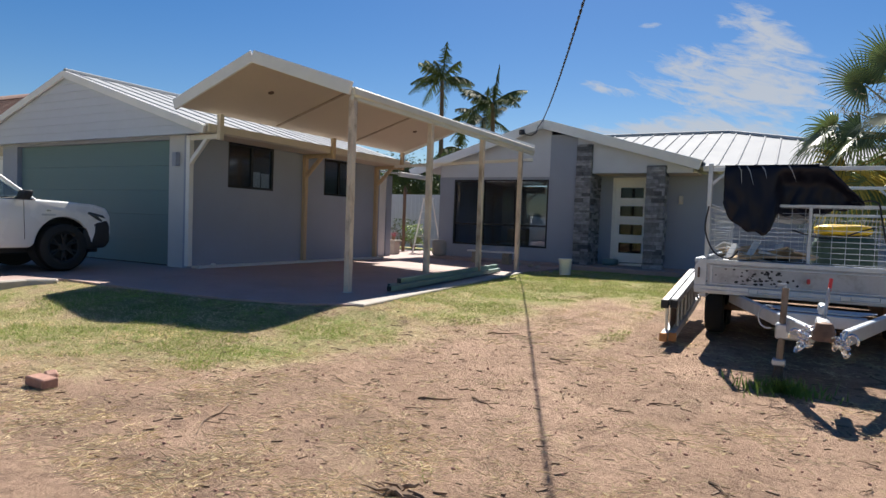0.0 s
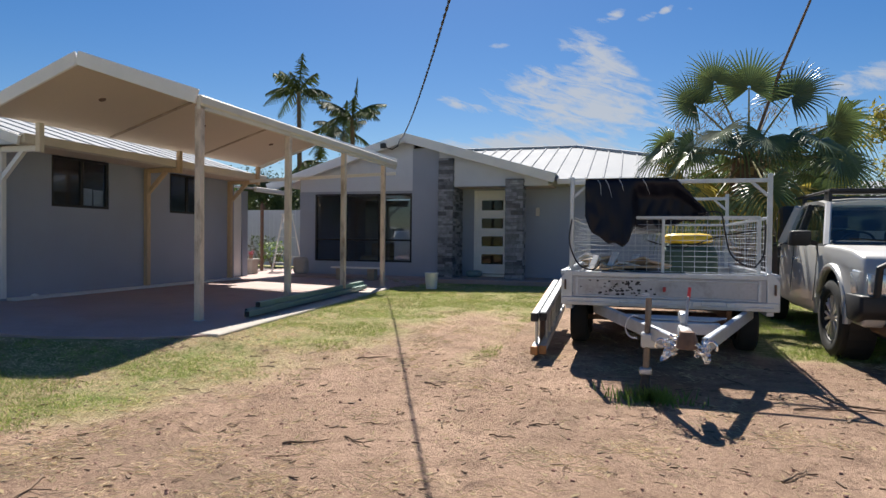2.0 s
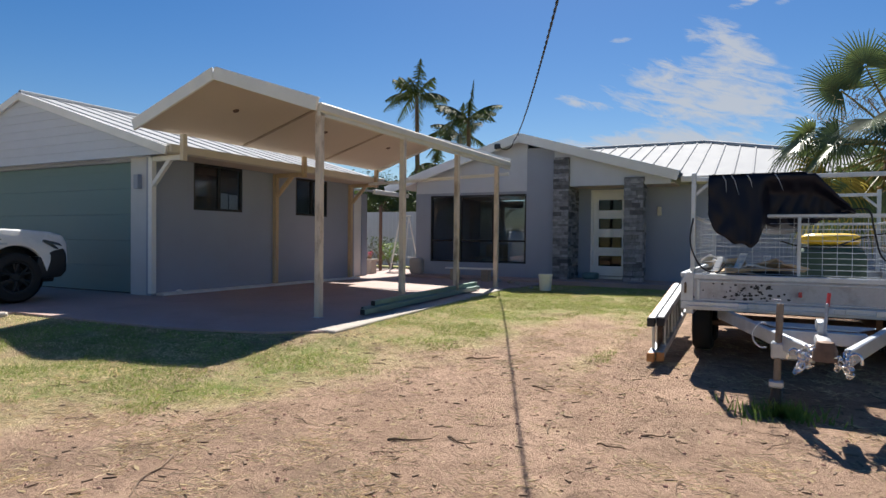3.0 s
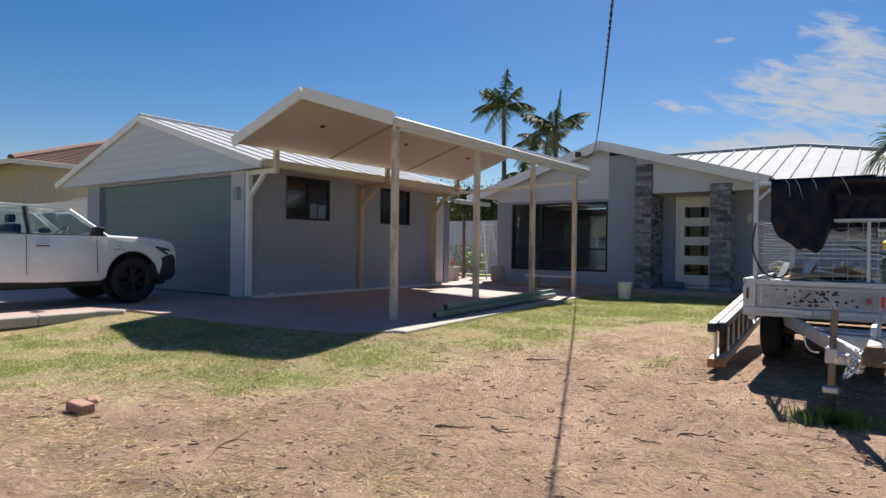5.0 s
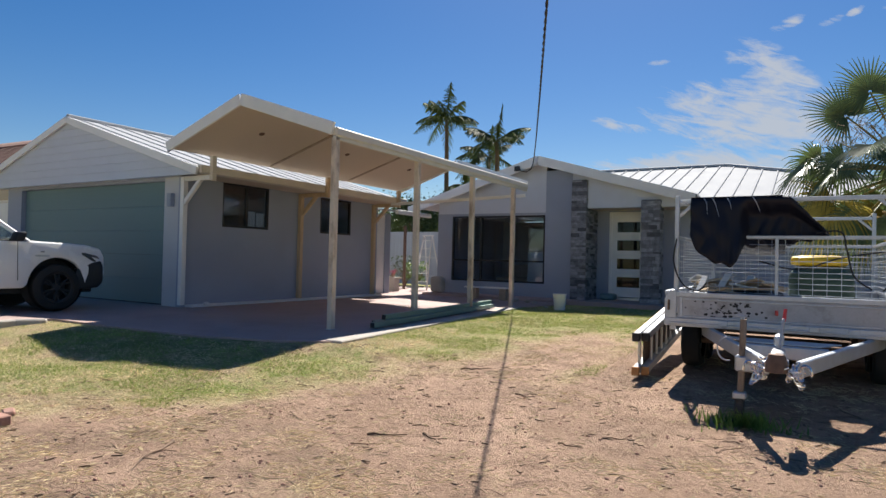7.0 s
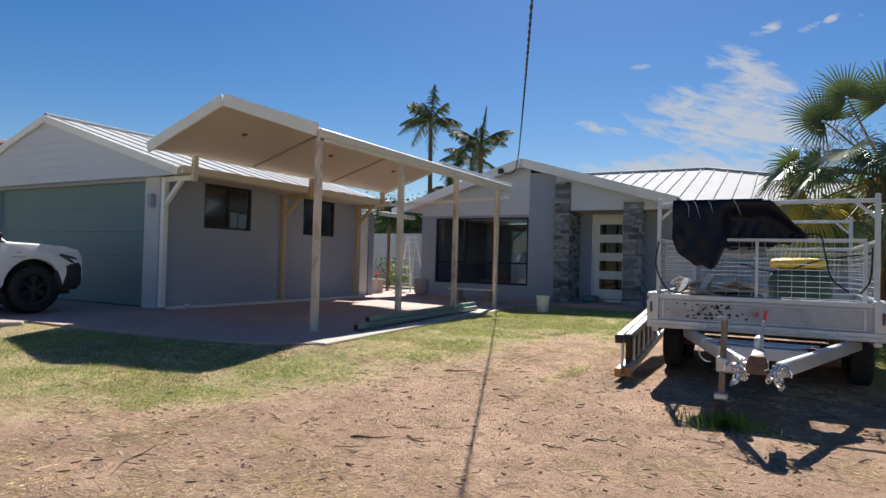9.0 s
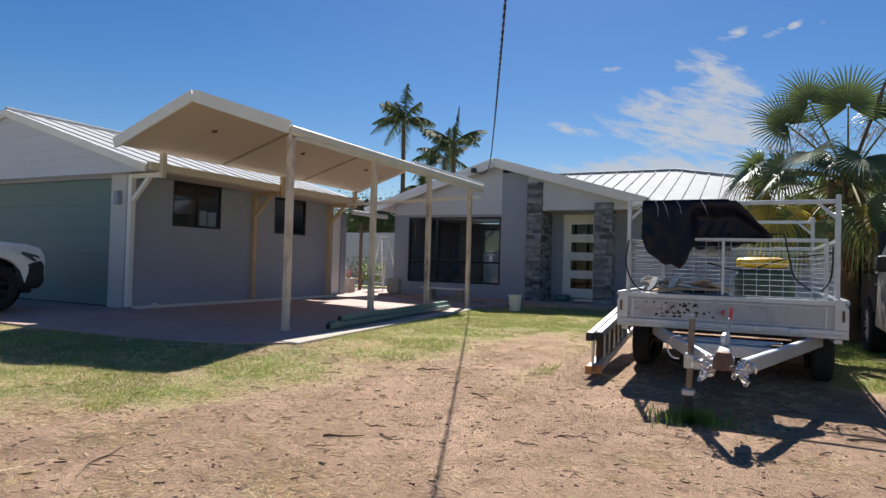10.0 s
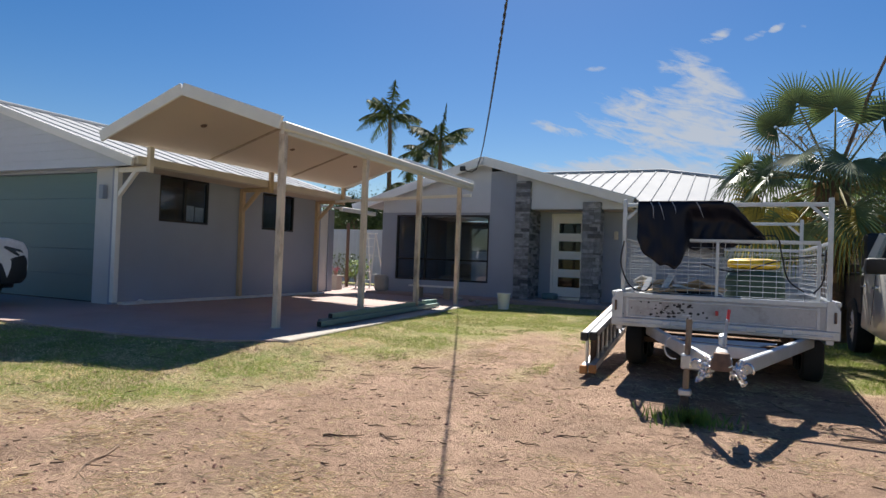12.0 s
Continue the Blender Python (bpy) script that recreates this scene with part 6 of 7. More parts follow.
def paling_fence(name, p0, p1, h, label, mat, w=0.2):
    t = thing(name, label, "fence")
    p0, p1 = Vector(p0), Vector(p1)
    n = int((p1 - p0).length / w)
    d = (p1 - p0) / n
    ang = math.degrees(math.atan2(d.y, d.x))
    me = None
    for k in range(n):
        if me is None:
            bm = bx(0.004, d.length - 0.004, -0.012, 0.012, 0.0, h, 0.003)
            bmesh.ops.recalc_face_normals(bm, faces=bm.faces[:])
            me = bpy.data.meshes.new("paling")
            bm.to_mesh(me)
            bm.free()
            me.materials.append(mat)
        o = new("paling", me)
        o.parent = t
        o.matrix_world = pose(*(p0 + d * k), 0, 0, ang)
    for z in (0.3, h - 0.25):
        part("rail", beam(bmesh.new(), p0 + Vector((0, 0, z)) + Vector((-d.y, d.x, 0)).normalized() * 0.035, p1 + Vector((0, 0, z)) + Vector((-d.y, d.x, 0)).normalized() * 0.035, 0.04, 0.07, 0.003), mat, t)
    return t


paling_fence("back_fence", (-20, 22.0, 0.1), (-9.6, 22.0, 0.1), 2.3, "off-white paling fence at the back of the yard", M["cladding"])
structure("side_fence_wall", bx(-24.0, -16.95, 6.95, 7.05, 0.05, 2.36, 0.01), M["white_paint"], "plain white panel fence beside the garage", "fence")
paling_fence("neighbour_fence", (-24, 9.6, 0.1), (-17.2, 9.6, 0.1), 2.75, "cream paling fence of the next yard", M["cream"], 0.12)


def step_ladder(x, y, z):
    t = thing("step_ladder", "white aluminium step ladder standing open in the yard", "ladder")
    for s in (-1, 1):
        part("front_rail", beam(bmesh.new(), (x + s * 0.27, y - 0.45, z), (x + s * 0.16, y, z + 1.85), 0.03, 0.06, 0.004), M["bucket"], t)
        part("rear_rail", beam(bmesh.new(), (x + s * 0.30, y + 0.5, z), (x + s * 0.15, y + 0.04, z + 1.82), 0.025, 0.04, 0.004), M["bucket"], t)
    for k in range(6):
        u = (k + 1) / 6.6
        w = 0.27 - 0.11 * u
        part("tread", bx(x - w, x + w, y - 0.45 * (1 - u) - 0.05, y - 0.45 * (1 - u) + 0.05, z + 1.85 * u - 0.012, z + 1.85 * u + 0.012, 0.003), M["bucket"], t)
    part("top_cap", bx(x - 0.19, x + 0.19, y - 0.08, y + 0.10, z + 1.83, z + 1.87, 0.008), M["bucket"], t)
    for u in (0.25, 0.6):
        w = 0.30 - 0.15 * u
        part("rear_brace", beam(bmesh.new(), (x - w, y + 0.5 - 0.46 * u, z + 1.82 * u), (x + w, y + 0.5 - 0.46 * u, z + 1.82 * u), 0.02, 0.02, 0.003), M["bucket"], t)


step_ladder(-11.0, 17.2, SLAB_Z)
t = thing("steel_post", "dark rusty steel post standing in the yard", "post")
part("post", tube(bmesh.new(), [(-11.75, 16.9, SLAB_Z), (-11.75, 16.9, 2.35)], 0.055, 12), M["rust"], t)
part("base_plate", bx(-11.87, -11.63, 16.78, 17.02, SLAB_Z, SLAB_Z + 0.012), M["rust"], t)


def bench_and_pots():
    t = thing("low_bench", "grey concrete garden bench by the outbuilding", "bench")
    part("seat", bx(-11.85, -10.95, 15.2, 15.6, 0.55, 0.62, 0.01), M["concrete"], t)
    for x in (-11.7, -11.1):
        part("leg", bx(x - 0.1, x + 0.1, 15.25, 15.55, SLAB_Z, 0.55, 0.01), M["concrete"], t)
    rr = random.Random(2)
    for x in (-11.65, -11.4, -11.15):
        p = thing("flower_pot", "small pot of red flowers on the bench", "flower pot", "flower pots")
        part("pot", lathe(bmesh.new(), [(0.001, 0.0), (0.05, 0.0), (0.07, 0.12), (0.075, 0.12), (0.065, 0.10), (0.001, 0.10)], 14, Matrix.Translation((x, 15.4, 0.62))), M["brick"], p)
        bm = bmesh.new()
        for k in range(26):
            q = Vector((x + rr.gauss(0, 0.05), 15.4 + rr.gauss(0, 0.05), 0.80 + rr.gauss(0, 0.03)))
            b2 = bmesh.new()
            bmesh.ops.create_icosphere(b2, subdivisions=1, radius=0.016)
            join(bm, b2, Matrix.Translation(q))
            tube(bm, [(x, 15.4, 0.72), q], 0.002, 3)
        part("flowers", bm, M["pot"], p)


bench_and_pots()


def shrub(x, y, h, r, seed, mat, label):
    t = thing("shrub", label, "shrub", "yard shrubs")
    rr = random.Random(seed)
    bm = bmesh.new()
    for k in range(14):
        a, l = rr.uniform(0, 6.28), rr.uniform(0.5, 1.0)
        tube(bm, [(x, y, 0.1), (x + math.cos(a) * r * 0.5 * l, y + math.sin(a) * r * 0.5 * l, 0.1 + h * 0.6 * l), (x + math.cos(a) * r * l, y + math.sin(a) * r * l, 0.1 + h * l)], 0.01, 4)
    part("stems", bm, M["twig"], t)
    bm = bmesh.new()
    for k in range(500):
        a, l = rr.uniform(0, 6.28), rr.uniform(0.2, 1.0)
        p = Vector((x + math.cos(a) * r * l, y + math.sin(a) * r * l, 0.15 + h * rr.uniform(0.25, 1.05)))
        u = Vector((rr.uniform(-1, 1), rr.uniform(-1, 1), rr.uniform(-0.6, 1))).normalized() * rr.uniform(0.06, 0.13)
        v = u.cross(Vector((0.3, 0.5, 0.8))).normalized() * 0.025
        bm.faces.new([bm.verts.new(c) for c in (p, p + u * 0.5 + v, p + u, p + u * 0.5 - v)])
    part("leaves", bm, mat, t)


M["leaf_bright"] = shader("bright_shrub_leaf", (0.22, 0.33, 0.07), 0.5, vary=0.25, scale=4, bump=0.0, island=0.3, through_light=0.4)
shrub(-12.4, 18.6, 0.9, 0.5, 1, M["leaf_bright"], "bright green shrub in the back yard")
shrub(-11.3, 19.6, 1.5, 0.6, 2, M["leaf_olive"], "yellow-green shrub by the back fence")
shrub(-10.4, 20.2, 1.2, 0.6, 3, M["leaf_bright"], "bright green shrub by the back fence")
shrub(-13.4, 19.4, 1.1, 0.6, 4, M["leaf_dark"], "dark green shrub in the back yard")

# ---- things about the carport and the porch ----
def steel_bundle():
    t = thing("steel_sections", "bundle of green-grey steel sections lying along the slab", "steel sections")
    rr = random.Random(6)
    k = 0
    for layer, n in ((0, 3), (1, 1)):
        for i in range(n):
            x = -5.36 + i * 0.085 + layer * 0.04
            z = SLAB_Z + 0.060 + layer * 0.078
            y0 = 6.55 + rr.uniform(-0.08, 0.25) + layer * 0.3
            y1 = 11.3 + rr.uniform(-0.4, 0.4)
            bm = bmesh.new()
            w, th = 0.038, 0.003
            sh = -0.098 * (y1 - y0)
            for a in ((-w, w, w - th, w), (-w, w, -w, -w + th), (-w, -w + th, -w + th, w - th), (w - th, w, -w + th, w - th)):
                b2 = bx(a[0], a[1], 0, y1 - y0, a[2], a[3])
                for v in b2.verts:
                    v.co.x += -0.098 * v.co.y
                join(bm, b2, Matrix.Translation((x, y0, z)))
            sec = part("section", bm, M["pipe_green"], t)
            part("end_cap", bx(x - 0.036, x + 0.036, y0 - 0.012, y0 - 0.002, z - 0.036, z + 0.036, 0.004), M["black_plastic"], sec, "black plastic end cap")
    for y in (7.0, 10.6):
        part("bearer", bx(-5.72 if y > 8 else -5.40, -5.30 if y > 8 else -5.02, y - 0.04, y + 0.04, SLAB_Z, SLAB_Z + 0.02), M["timber_grey"], t)


steel_bundle()
t = thing("plank_trestle", "white plank resting on two blocks before the window", "plank")
part("plank", bx(-7.85, -6.45, 14.1, 14.32, 0.47, 0.51, 0.004), M["white_paint"], t)
for x in (-7.6, -6.7):
    part("block", bx(x - 0.1, x + 0.1, 14.1, 14.32, SLAB_Z, 0.47, 0.01), M["timber_grey"], t)
t = thing("bucket", "white plastic bucket standing by the porch", "bucket")
part("pail", lathe(bmesh.new(), [(0.001, 0.006), (0.115, 0.006), (0.12, 0.0), (0.15, 0.33), (0.158, 0.34), (0.158, 0.36), (0.146, 0.36), (0.143, 0.33), (0.112, 0.02), (0.001, 0.02)], 28, Matrix.Translation((-4.53, 12.5, 0.15))), M["bucket"], t, smooth=True)
part("bail", tube(bmesh.new(), [(-4.53 + 0.16 * math.cos(a), 12.5 - 0.10 * math.sin(a), 0.15 + 0.34 - 0.13 * math.sin(a)) for a in np.linspace(0, math.pi, 14)], 0.004, 5), M["galv"], t)
sack("cement_sack", "slumped grey paper sack standing by the house corner", -9.35, -8.95, 14.7, 15.0, 0.24, 0.72, M["concrete"])
sack("drop_sheet", "crumpled pale green drop sheet by the front door", -4.55, -4.15, 15.55, 15.95, 0.24, 0.42, M["gdoor"])
for x, y, s, mt, lab in ((-6.3, 14.0, 0.11, "concrete", "broken concrete lump beside the porch"), (-5.6, 13.6, 0.07, "concrete", "broken concrete lump beside the porch"), (-5.9, 13.9, 0.08, "timber_grey", "timber offcut on the porch edge"), (-5.0, 12.9, 0.06, "concrete", "small concrete lump in the grass"), (-9.9, 7.3, 0.06, "white_paint", "white drain fitting at the wall's foot")):
    bm = bmesh.new()
    bmesh.ops.create_icosphere(bm, subdivisions=2, radius=s)
    for v in bm.verts:
        v.co *= 1 + 0.25 * noise.noise(v.co * 9 + Vector((x, y, 0)))
        v.co.z *= 0.6
    bm.transform(Matrix.Translation((x, y, (SLAB_Z if x < -5.45 else gz(x, y)) + s * 0.45 + (0.04 if x < -9 else 0))))
    tagged(finish("lump", bm, M[mt]), lab, "rubble", "rubble")
bm = bx(-4.64, -4.42, 1.26, 1.37, 0.005, 0.072, 0.008, m=None)
b = finish("brick", bm, M["brick"])
tagged(b, "worn red brick lying on bare earth", "brick")
for k, (x, y, a) in enumerate(((-4.75, 1.5, -20),)):
    bm = bx(-0.06, 0.06, -0.04, 0.04, 0, 0.04, 0.012, m=pose(x, y, gz(x, y) - 0.005, 4, 5, a))
    tagged(finish("brick_piece", bm, M["brick"]), "broken piece of red brick on bare earth", "brick")

# ---- inside the rooms ----
t = thing("sofa", "pale sofa seen dimly through the living room window", "sofa")
part("seat", bx(-8.6, -6.6, 17.6, 18.5, 0.26, 0.70, 0.06, 2), M["cardboard"], t)
part("backrest", bx(-8.6, -6.6, 18.5, 18.75, 0.26, 1.1, 0.06, 2), M["cardboard"], t)
for y, x0, z1 in ((16.2, -6.9, 1.5),):
    t = thing("covered_stack", "stack of boxes under a pale sheet in the living room", "boxes")
    part("sheet", bx(x0, x0 + 0.9, y, y + 0.6, 0.26, z1, 0.05, 2), M["bucket"], t)

# ---- neighbour ----
def neighbour():
    t = thing("neighbour_house", "low brick house with a brown tiled hip roof", "house")
    part("wall", bx(-40, -24.6, 8.2, 21.4, 0.0, 4.05), M["wallbeige"], t)
    bm = bmesh.new()
    ev, pk = 4.05, 6.35
    x0, x1, y0, y1 = -40.6, -24.0, 7.6, 22.0
    ym = (y0 + y1) / 2
    base = [bm.verts.new(p) for p in ((x0, y0, ev), (x1, y0, ev), (x1, y1, ev), (x0, y1, ev))]
    rd = [bm.verts.new(p) for p in ((x0 + 7.2, ym, pk), (x1 - 7.2, ym, pk))]
    bm.faces.new((base[0], base[1], rd[1], rd[0]))
    bm.faces.new((base[1], base[2], rd[1]))
    bm.faces.new((base[2], base[3], rd[0], rd[1]))
    bm.faces.new((base[3], base[0], rd[0]))
    bm.faces.new(base)
    rf = part("roof", bm, M["tile_brown"], t)
    bm = bmesh.new()
    for k in range(1, 24):
        u = k / 24
        za = ev + (pk - ev) * u
        xa0, xa1, ya = x0 + 7.2 * u, x1 - 7.2 * u, y0 + (ym - y0) * u
        beam(bm, (xa0, ya, za + 0.01), (xa1, ya, za + 0.01), 0.05, 0.035, 0)
        beam(bm, (xa1, ya, za + 0.01), (xa1, y1 - (y1 - ym) * u, za + 0.01), 0.05, 0.035, 0)
    part("tile_course", bm, M["tile_brown"], rf)
    part("ridge_tiles", tube(bmesh.new(), [(x1, y0, ev + 0.05), (x1 - 7.2, ym, pk + 0.05), (x0 + 7.2, ym, pk + 0.05)], 0.11, 8), M["tile_brown"], rf)
    part("gutter", bx(x0, x1 + 0.1, y0 - 0.1, y0, ev - 0.15, ev), M["cream"], t)
    part("gutter", bx(x1, x1 + 0.1, y0, y1, ev - 0.15, ev), M["cream"], t)
    for y in (9.2, 13.5, 18.0):
        w = part("window", bx(-24.6, -24.55, y, y + 1.5, 1.2, 2.4, 0.01), M["dark_frame"], t)
        part("pane", bx(-24.55, -24.54, y + 0.06, y + 1.44, 1.26, 2.34), M["lamp_clear"], w)


neighbour()
structure("far_shed_wall", bx(6.5, 14.0, 27.0, 33.0, 0.0, 2.9), M["wallbeige"], "beige wall of the house next door", "wall")
ribbed_roof("far_shed_roof", "pale metal roof of the house next door", [(6.0, 26.5, 2.9), (14.5, 26.5, 2.9), (14.5, 30, 3.9), (6.0, 30, 3.9)], M["roof"], 0.76)


# ---- ground cover ----
def slab_free(x, y):
    """True where the ground lies open."""
    if x < -9.6 and y < 4.4:
        return x > -9.45 + 0.02 * y or x < -17.6
    if y > 14.5:
        return False
    edge_front = 5.12 - 0.70 * (-4.78 - x) if x > -5.8 else 4.36
    return not (x < -4.66 - 0.098 * (y - 5.12) and y > min(5.12, edge_front) - 0.04)


def scatter_blades(name, label, n, zone, accept, mat, length, width, lie, seed):
    """Grass or straw: one three-sided blade for each, as one mesh."""
    rr = np.random.RandomState(seed)
    verts, faces = [], []
    xs = rr.uniform(zone[0], zone[1], n)
    ys = zone[2] + (zone[3] - zone[2]) * rr.uniform(0, 1, n) ** 1.25
    pr = rr.uniform(0, 1, n)
    az = rr.uniform(0, 2 * math.pi, n)
    ln = rr.uniform(*length, n)
    tilt = rr.uniform(*lie, n)
    for i in range(n):
        x, y = float(xs[i]), float(ys[i])
        if not slab_free(x, y) or pr[i] > accept(x, y):
            continue
        z = gz(x, y) - 0.004
        c, s = math.cos(az[i]), math.sin(az[i])
        h, d = ln[i] * math.sin(tilt[i]), ln[i] * math.cos(tilt[i])
        w = width * (0.6 + 0.8 * float(pr[i]))
        o = len(verts)
        verts += [(x - s * w, y + c * w, z), (x + s * w, y - c * w, z), (x + c * d * 0.5 + s * w * 0.7, y + s * d * 0.5 - c * w * 0.7, z + h * 0.62 + 0.004), (x + c * d, y + s * d, z + h + 0.004)]
        faces += [(o, o + 1, o + 2), (o, o + 2, o + 3)]
    me = bpy.data.meshes.new(name)
    me.from_pydata(verts, [], faces)
    me.materials.append(mat)
    return tagged(new(name, me), label, "grass", kind="stuff")


def patchy(x, y, k=1.0):
    return noise.fractal((x * k, y * k, 7.0), 0.9, 2.1, 4) * 0.55 + 0.5


def green_p(x, y):
    a = lawn_amount(x, y)
    return 0.8 * smooth01(0.50, 0.80, a * 0.62 + 0.8 * (patchy(x, y, 1.3) - 0.30) + 0.35 * (patchy(x, y, 4.1) - 0.5)) if a > 0.15 else 0.03 * smooth01(0.7, 0.95, patchy(x, y, 1.7))


def straw_p(x, y):
    a = lawn_amount(x, y)
    v = smooth01(0.52, 0.8, patchy(x + 31, y, 1.0)) * smooth01(0.42, 0.72, patchy(x, y + 17, 3.4)) + 0.03
    v = max(v, 0.45 * smooth01(0.1, 0.5, a) * smooth01(1.0, 0.6, a) * smooth01(0.3, 0.6, patchy(x, y + 4, 2.0)))
    v = max(v, 0.8 * smooth01(2.2, 0.8, math.hypot((x + 3.0) / 1.6, (y - 1.5) / 0.7)) * smooth01(0.40, 0.66, patchy(x + 5, y, 2.3)))
    return v


scatter_blades("lawn_grass", "patchy green lawn grass", 300000, (-9.6, -0.9, 1.2, 14.4), green_p, M["grass"], (0.018, 0.05), 0.0027, (0.35, 1.3), 1)
scatter_blades("side_grass", "green grass beside the trailer", 26000, (0.6, 2.6, 5.8, 12.0), lambda x, y: green_p(x, y), M["grass"], (0.03, 0.07), 0.003, (0.5, 1.4), 2)
scatter_blades("dry_straw", "dry straw and clippings strewn on bare earth", 190000, (-6.0, 4.5, 0.6, 7.5), straw_p, M["straw"], (0.03, 0.12), 0.0019, (0.0, 0.22), 3)
scatter_blades("lawn_straw", "dry blades among the lawn", 190000, (-9.6, -0.9, 1.2, 14.4), lambda x, y: (0.35 + 0.65 * smooth01(0.4, 0.7, patchy(x + 9, y, 0.8))) * lawn_amount(x, y), M["straw"], (0.015, 0.045), 0.002, (0.15, 0.9), 4)
scatter_blades("straw_strands", "long dry straw strands strewn on bare earth", 26000, (-5.5, 4.0, 0.7, 4.6), lambda x, y: 0.25 * straw_p(x, y), M["straw"], (0.10, 0.26), 0.0024, (0.0, 0.10), 7)
rr_ = random.Random(5)
bm = bmesh.new()
for k in range(420):
    a, r = rr_.uniform(0, 6.28), abs(rr_.gauss(0, 0.15))
    p = Vector((-0.12 + r * math.cos(a), 4.36 + r * math.sin(a) * 0.8, gz(-0.1, 4.4)))
    u = Vector((rr_.uniform(-0.6, 0.6), rr_.uniform(-0.6, 0.6), 1)).normalized() * rr_.uniform(0.06, 0.15)
    v = Vector((math.cos(a), math.sin(a), 0)) * 0.008
    bm.faces.new([bm.verts.new(c) for c in (p - v, p + v, p + u)])
tagged(finish("grass_tuft", bm, M["leaf_bright"]), "bright green weed tuft round the jockey stand", "grass", kind="stuff")


def twig(x, y, L_, a, seed, r=0.006):
    rr = random.Random(seed)
    bm = bmesh.new()
    p = Vector((x, y, gz(x, y) + r))
    pts = [p.copy()]
    d = a
    for k in range(6):
        d += rr.uniform(-0.35, 0.35)
        p = p + Vector((math.cos(d), math.sin(d), 0)) * L_ / 6
        pts.append(Vector((p.x, p.y, gz(p.x, p.y) + r + rr.uniform(0, 0.012))))
    tube(bm, pts, r, 5, taper=list(np.linspace(r * 1.3, r * 0.5, 7)))
    for k in (2, 4):
        q = pts[k] + Vector((math.cos(d + 0.9), math.sin(d + 0.9), 0.1)) * L_ * 0.25
        tube(bm, [pts[k], q], r * 0.5, 4)
    tagged(finish("twig", bm, M["twig"]), "dry brown twig lying on bare earth", "twig", "fallen twigs")


rng = random.Random(21)
for k, (x, y, L_, a) in enumerate(((-2.3, 2.6, 0.28, 0.2), (-2.0, 2.85, 0.30, -0.5), (-2.9, 5.0, 0.35, 0.3), (-1.95, 4.3, 0.25, -0.2), (-3.2, 1.75, 0.55, -0.8), (0.5, 2.9, 0.3, 0.6), (0.9, 4.4, 0.7, 0.1), (1.3, 4.6, 0.6, -0.2), (0.2, 1.9, 0.25, 0.9), (-0.4, 2.2, 0.2, -0.6))):
    twig(x, y, L_, a, k, 0.006)
for k in range(110):
    x, y = rng.uniform(-5.5, 3.6), rng.uniform(0.9, 5.5)
    if slab_free(x, y):
        twig(x, y, rng.uniform(0.06, 0.24), rng.uniform(0, 6.28), 100 + k, rng.uniform(0.002, 0.005))
bm = bmesh.new()
for k in range(1500):
    x, y = rng.uniform(-6, 4.5), 0.7 + 5.5 * rng.random() ** 1.3
    if not slab_free(x, y):
        continue
    s = rng.uniform(0.004, 0.016)
    b2 = bmesh.new()
    bmesh.ops.create_icosphere(b2, subdivisions=1, radius=s)
    join(bm, b2, Matrix.Translation((x, y, gz(x, y) + s * 0.2)) @ pose(0, 0, 0, rng.uniform(0, 90), 0, rng.uniform(0, 180)) @ Matrix.Diagonal((1, rng.uniform(0.5, 1), 0.6, 1)))
tagged(finish("clods", bm, M["brick"]), "small earth clods and pebbles", "gravel", kind="stuff")
verts, faces = [], []
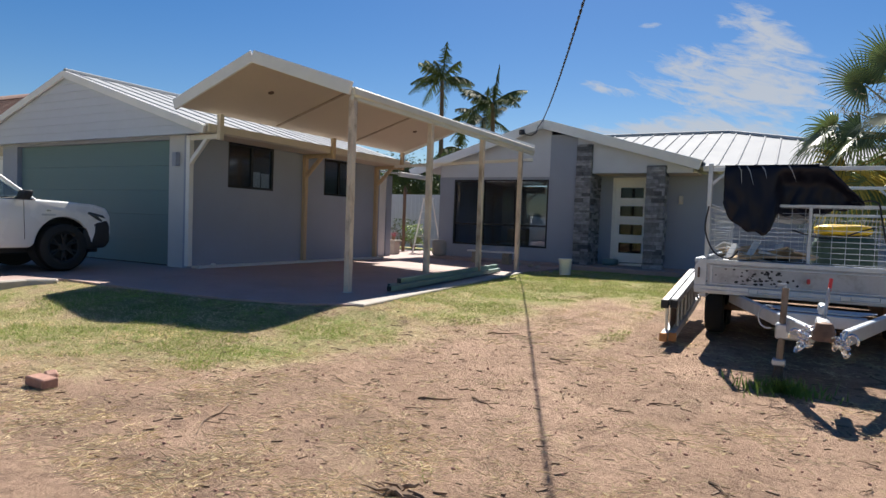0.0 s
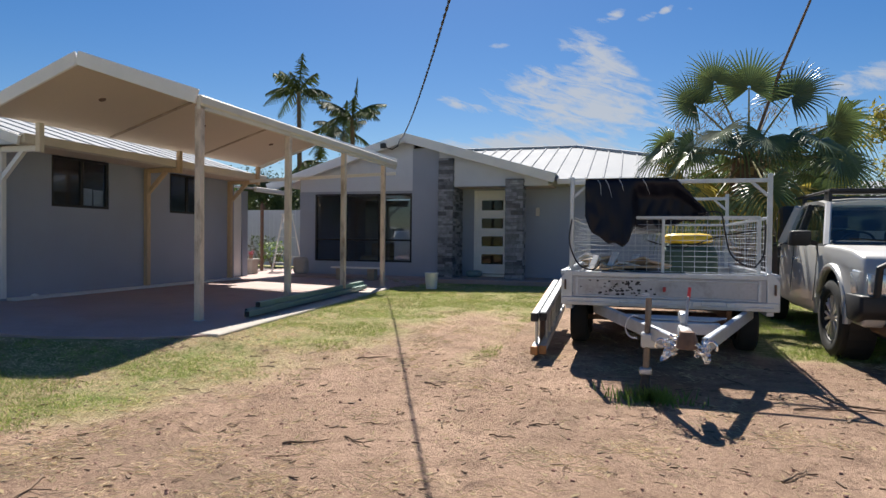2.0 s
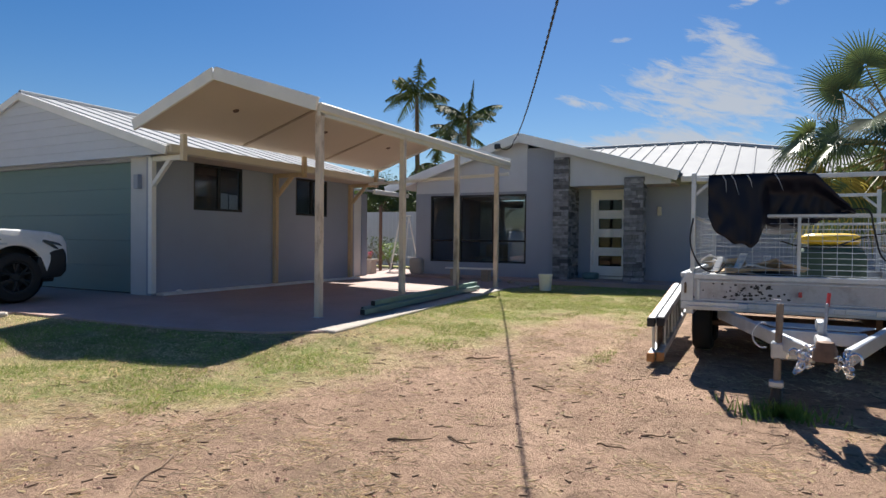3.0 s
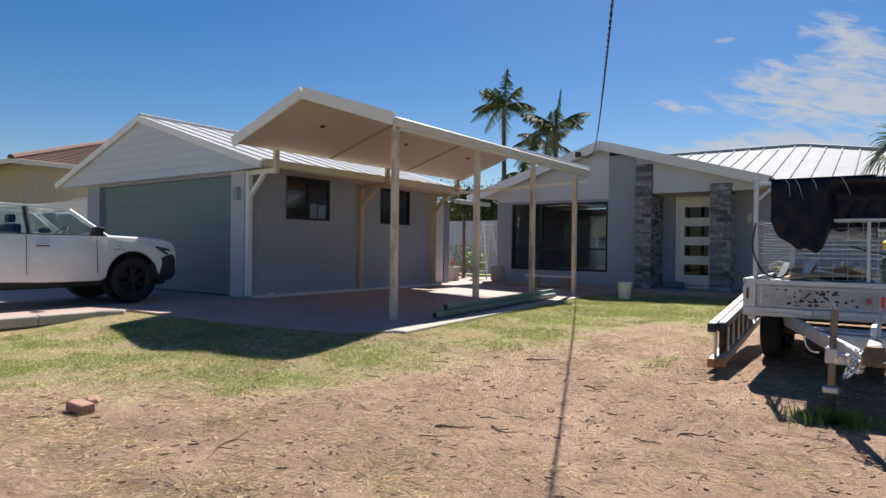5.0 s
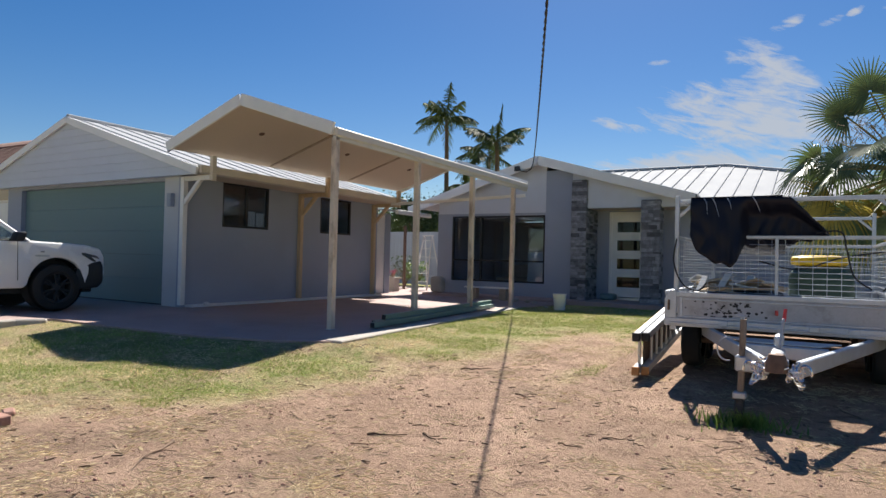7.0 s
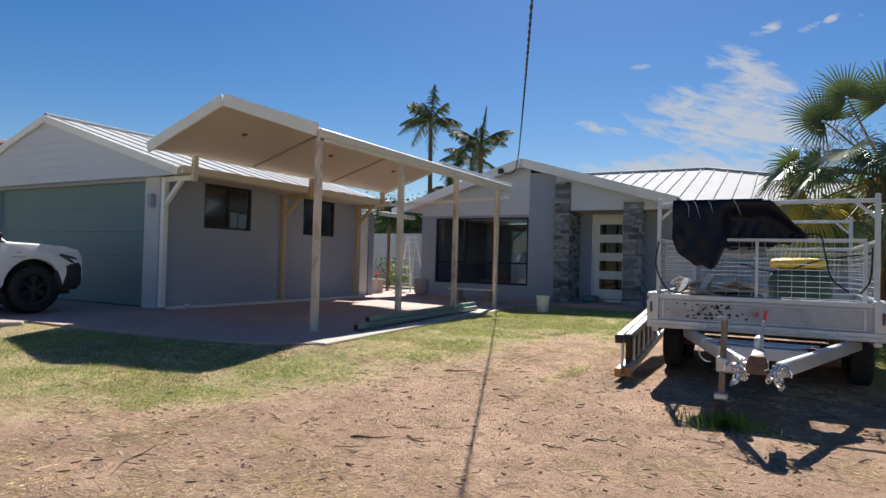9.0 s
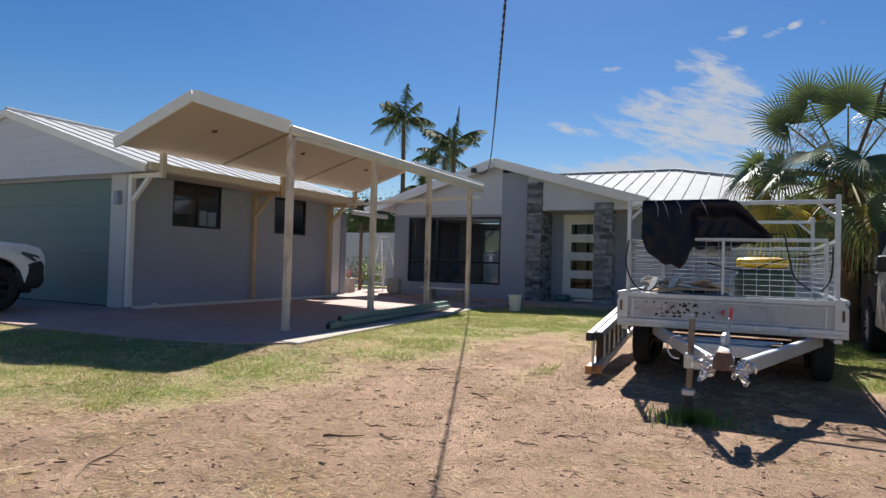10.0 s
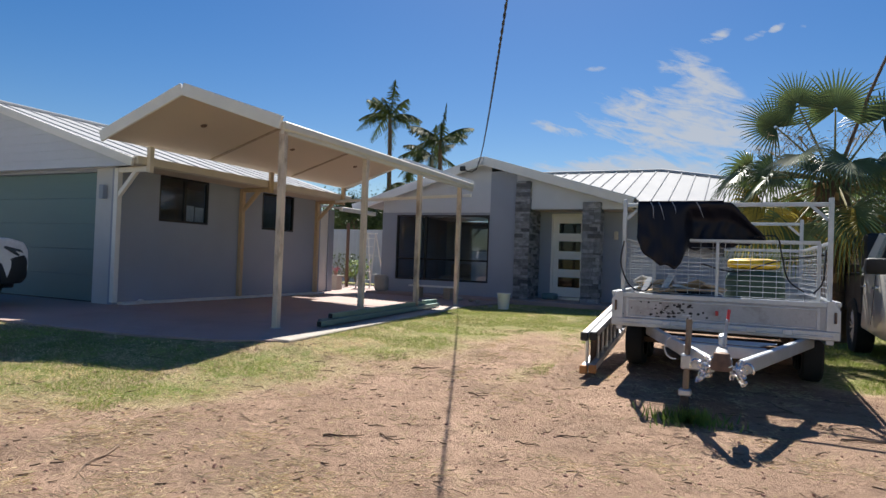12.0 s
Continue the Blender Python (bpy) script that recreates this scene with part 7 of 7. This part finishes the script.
for k in range(2200):
    x, y = rng.uniform(-6, 4.5), 0.7 + 6 * rng.random() ** 1.3
    if not slab_free(x, y):
        continue
    a, s, z = rng.uniform(0, 6.28), rng.uniform(0.012, 0.035), gz(x, y) + 0.004
    u, v = Vector((math.cos(a), math.sin(a), rng.uniform(-0.2, 0.35))) * s, Vector((-math.sin(a), math.cos(a), rng.uniform(-0.1, 0.3))) * s * 0.35
    p, o = Vector((x, y, z)), len(verts)
    verts += [tuple(p - u), tuple(p + v), tuple(p + u), tuple(p - v)]
    faces.append((o, o + 1, o + 2, o + 3))
me = bpy.data.meshes.new("leaf_litter")
me.from_pydata(verts, [], faces)
me.materials.append(M["palm_dead"])
tagged(new("leaf_litter", me), "dry leaf litter and chips on the earth", "leaves", kind="stuff")


def bark_chips():
    """Dark curled bark and wood chips strewn over the bare earth."""
    r4 = random.Random(33)
    bm = bmesh.new()
    for k in range(900):
        x, y = r4.uniform(-5.5, 4.5), 0.8 + 5.0 * r4.random() ** 1.2
        if not slab_free(x, y) or r4.random() < 0.8 * lawn_amount(x, y):
            continue
        a, L_ = r4.gauss(0.2, 0.9), r4.uniform(0.015, 0.07)
        w = r4.uniform(0.003, 0.008)
        d, p = Vector((math.cos(a), math.sin(a), r4.uniform(-0.05, 0.15))), Vector((x, y, gz(x, y) + w * 0.5))
        beam(bm, p, p + d * L_, w * 2, w, 0)
    tagged(finish("bark_chips", bm, M["twig"]), "dark bark and wood chips on the earth", "bark", kind="stuff")


bark_chips()


def root_stump(x, y, n, seed):
    """A torn tangle of dark roots lying at the surface."""
    r5 = random.Random(seed)
    t = thing("root_clump", "torn dark root clump lying on bare earth", "roots")
    for k in range(n):
        a = r5.uniform(-0.6, 0.6) + (math.pi if k % 2 else 0)
        p = Vector((x + r5.uniform(-0.05, 0.05), y + r5.uniform(-0.04, 0.04), gz(x, y) + 0.015))
        pts = [p]
        for i in range(4):
            a += r5.uniform(-0.4, 0.4)
            q = pts[-1] + Vector((math.cos(a), math.sin(a) * 0.6, 0)) * r5.uniform(0.02, 0.06)
            pts.append(Vector((q.x, q.y, gz(q.x, q.y) + r5.uniform(0.004, 0.035))))
        part("root", tube(bmesh.new(), pts, 0.008, 5, taper=[0.012, 0.011, 0.008, 0.005, 0.002]), M["twig"], t)


root_stump(-1.55, 1.28, 12, 1)
root_stump(1.9, 3.6, 7, 2)
root_stump(0.15, 1.75, 5, 3)
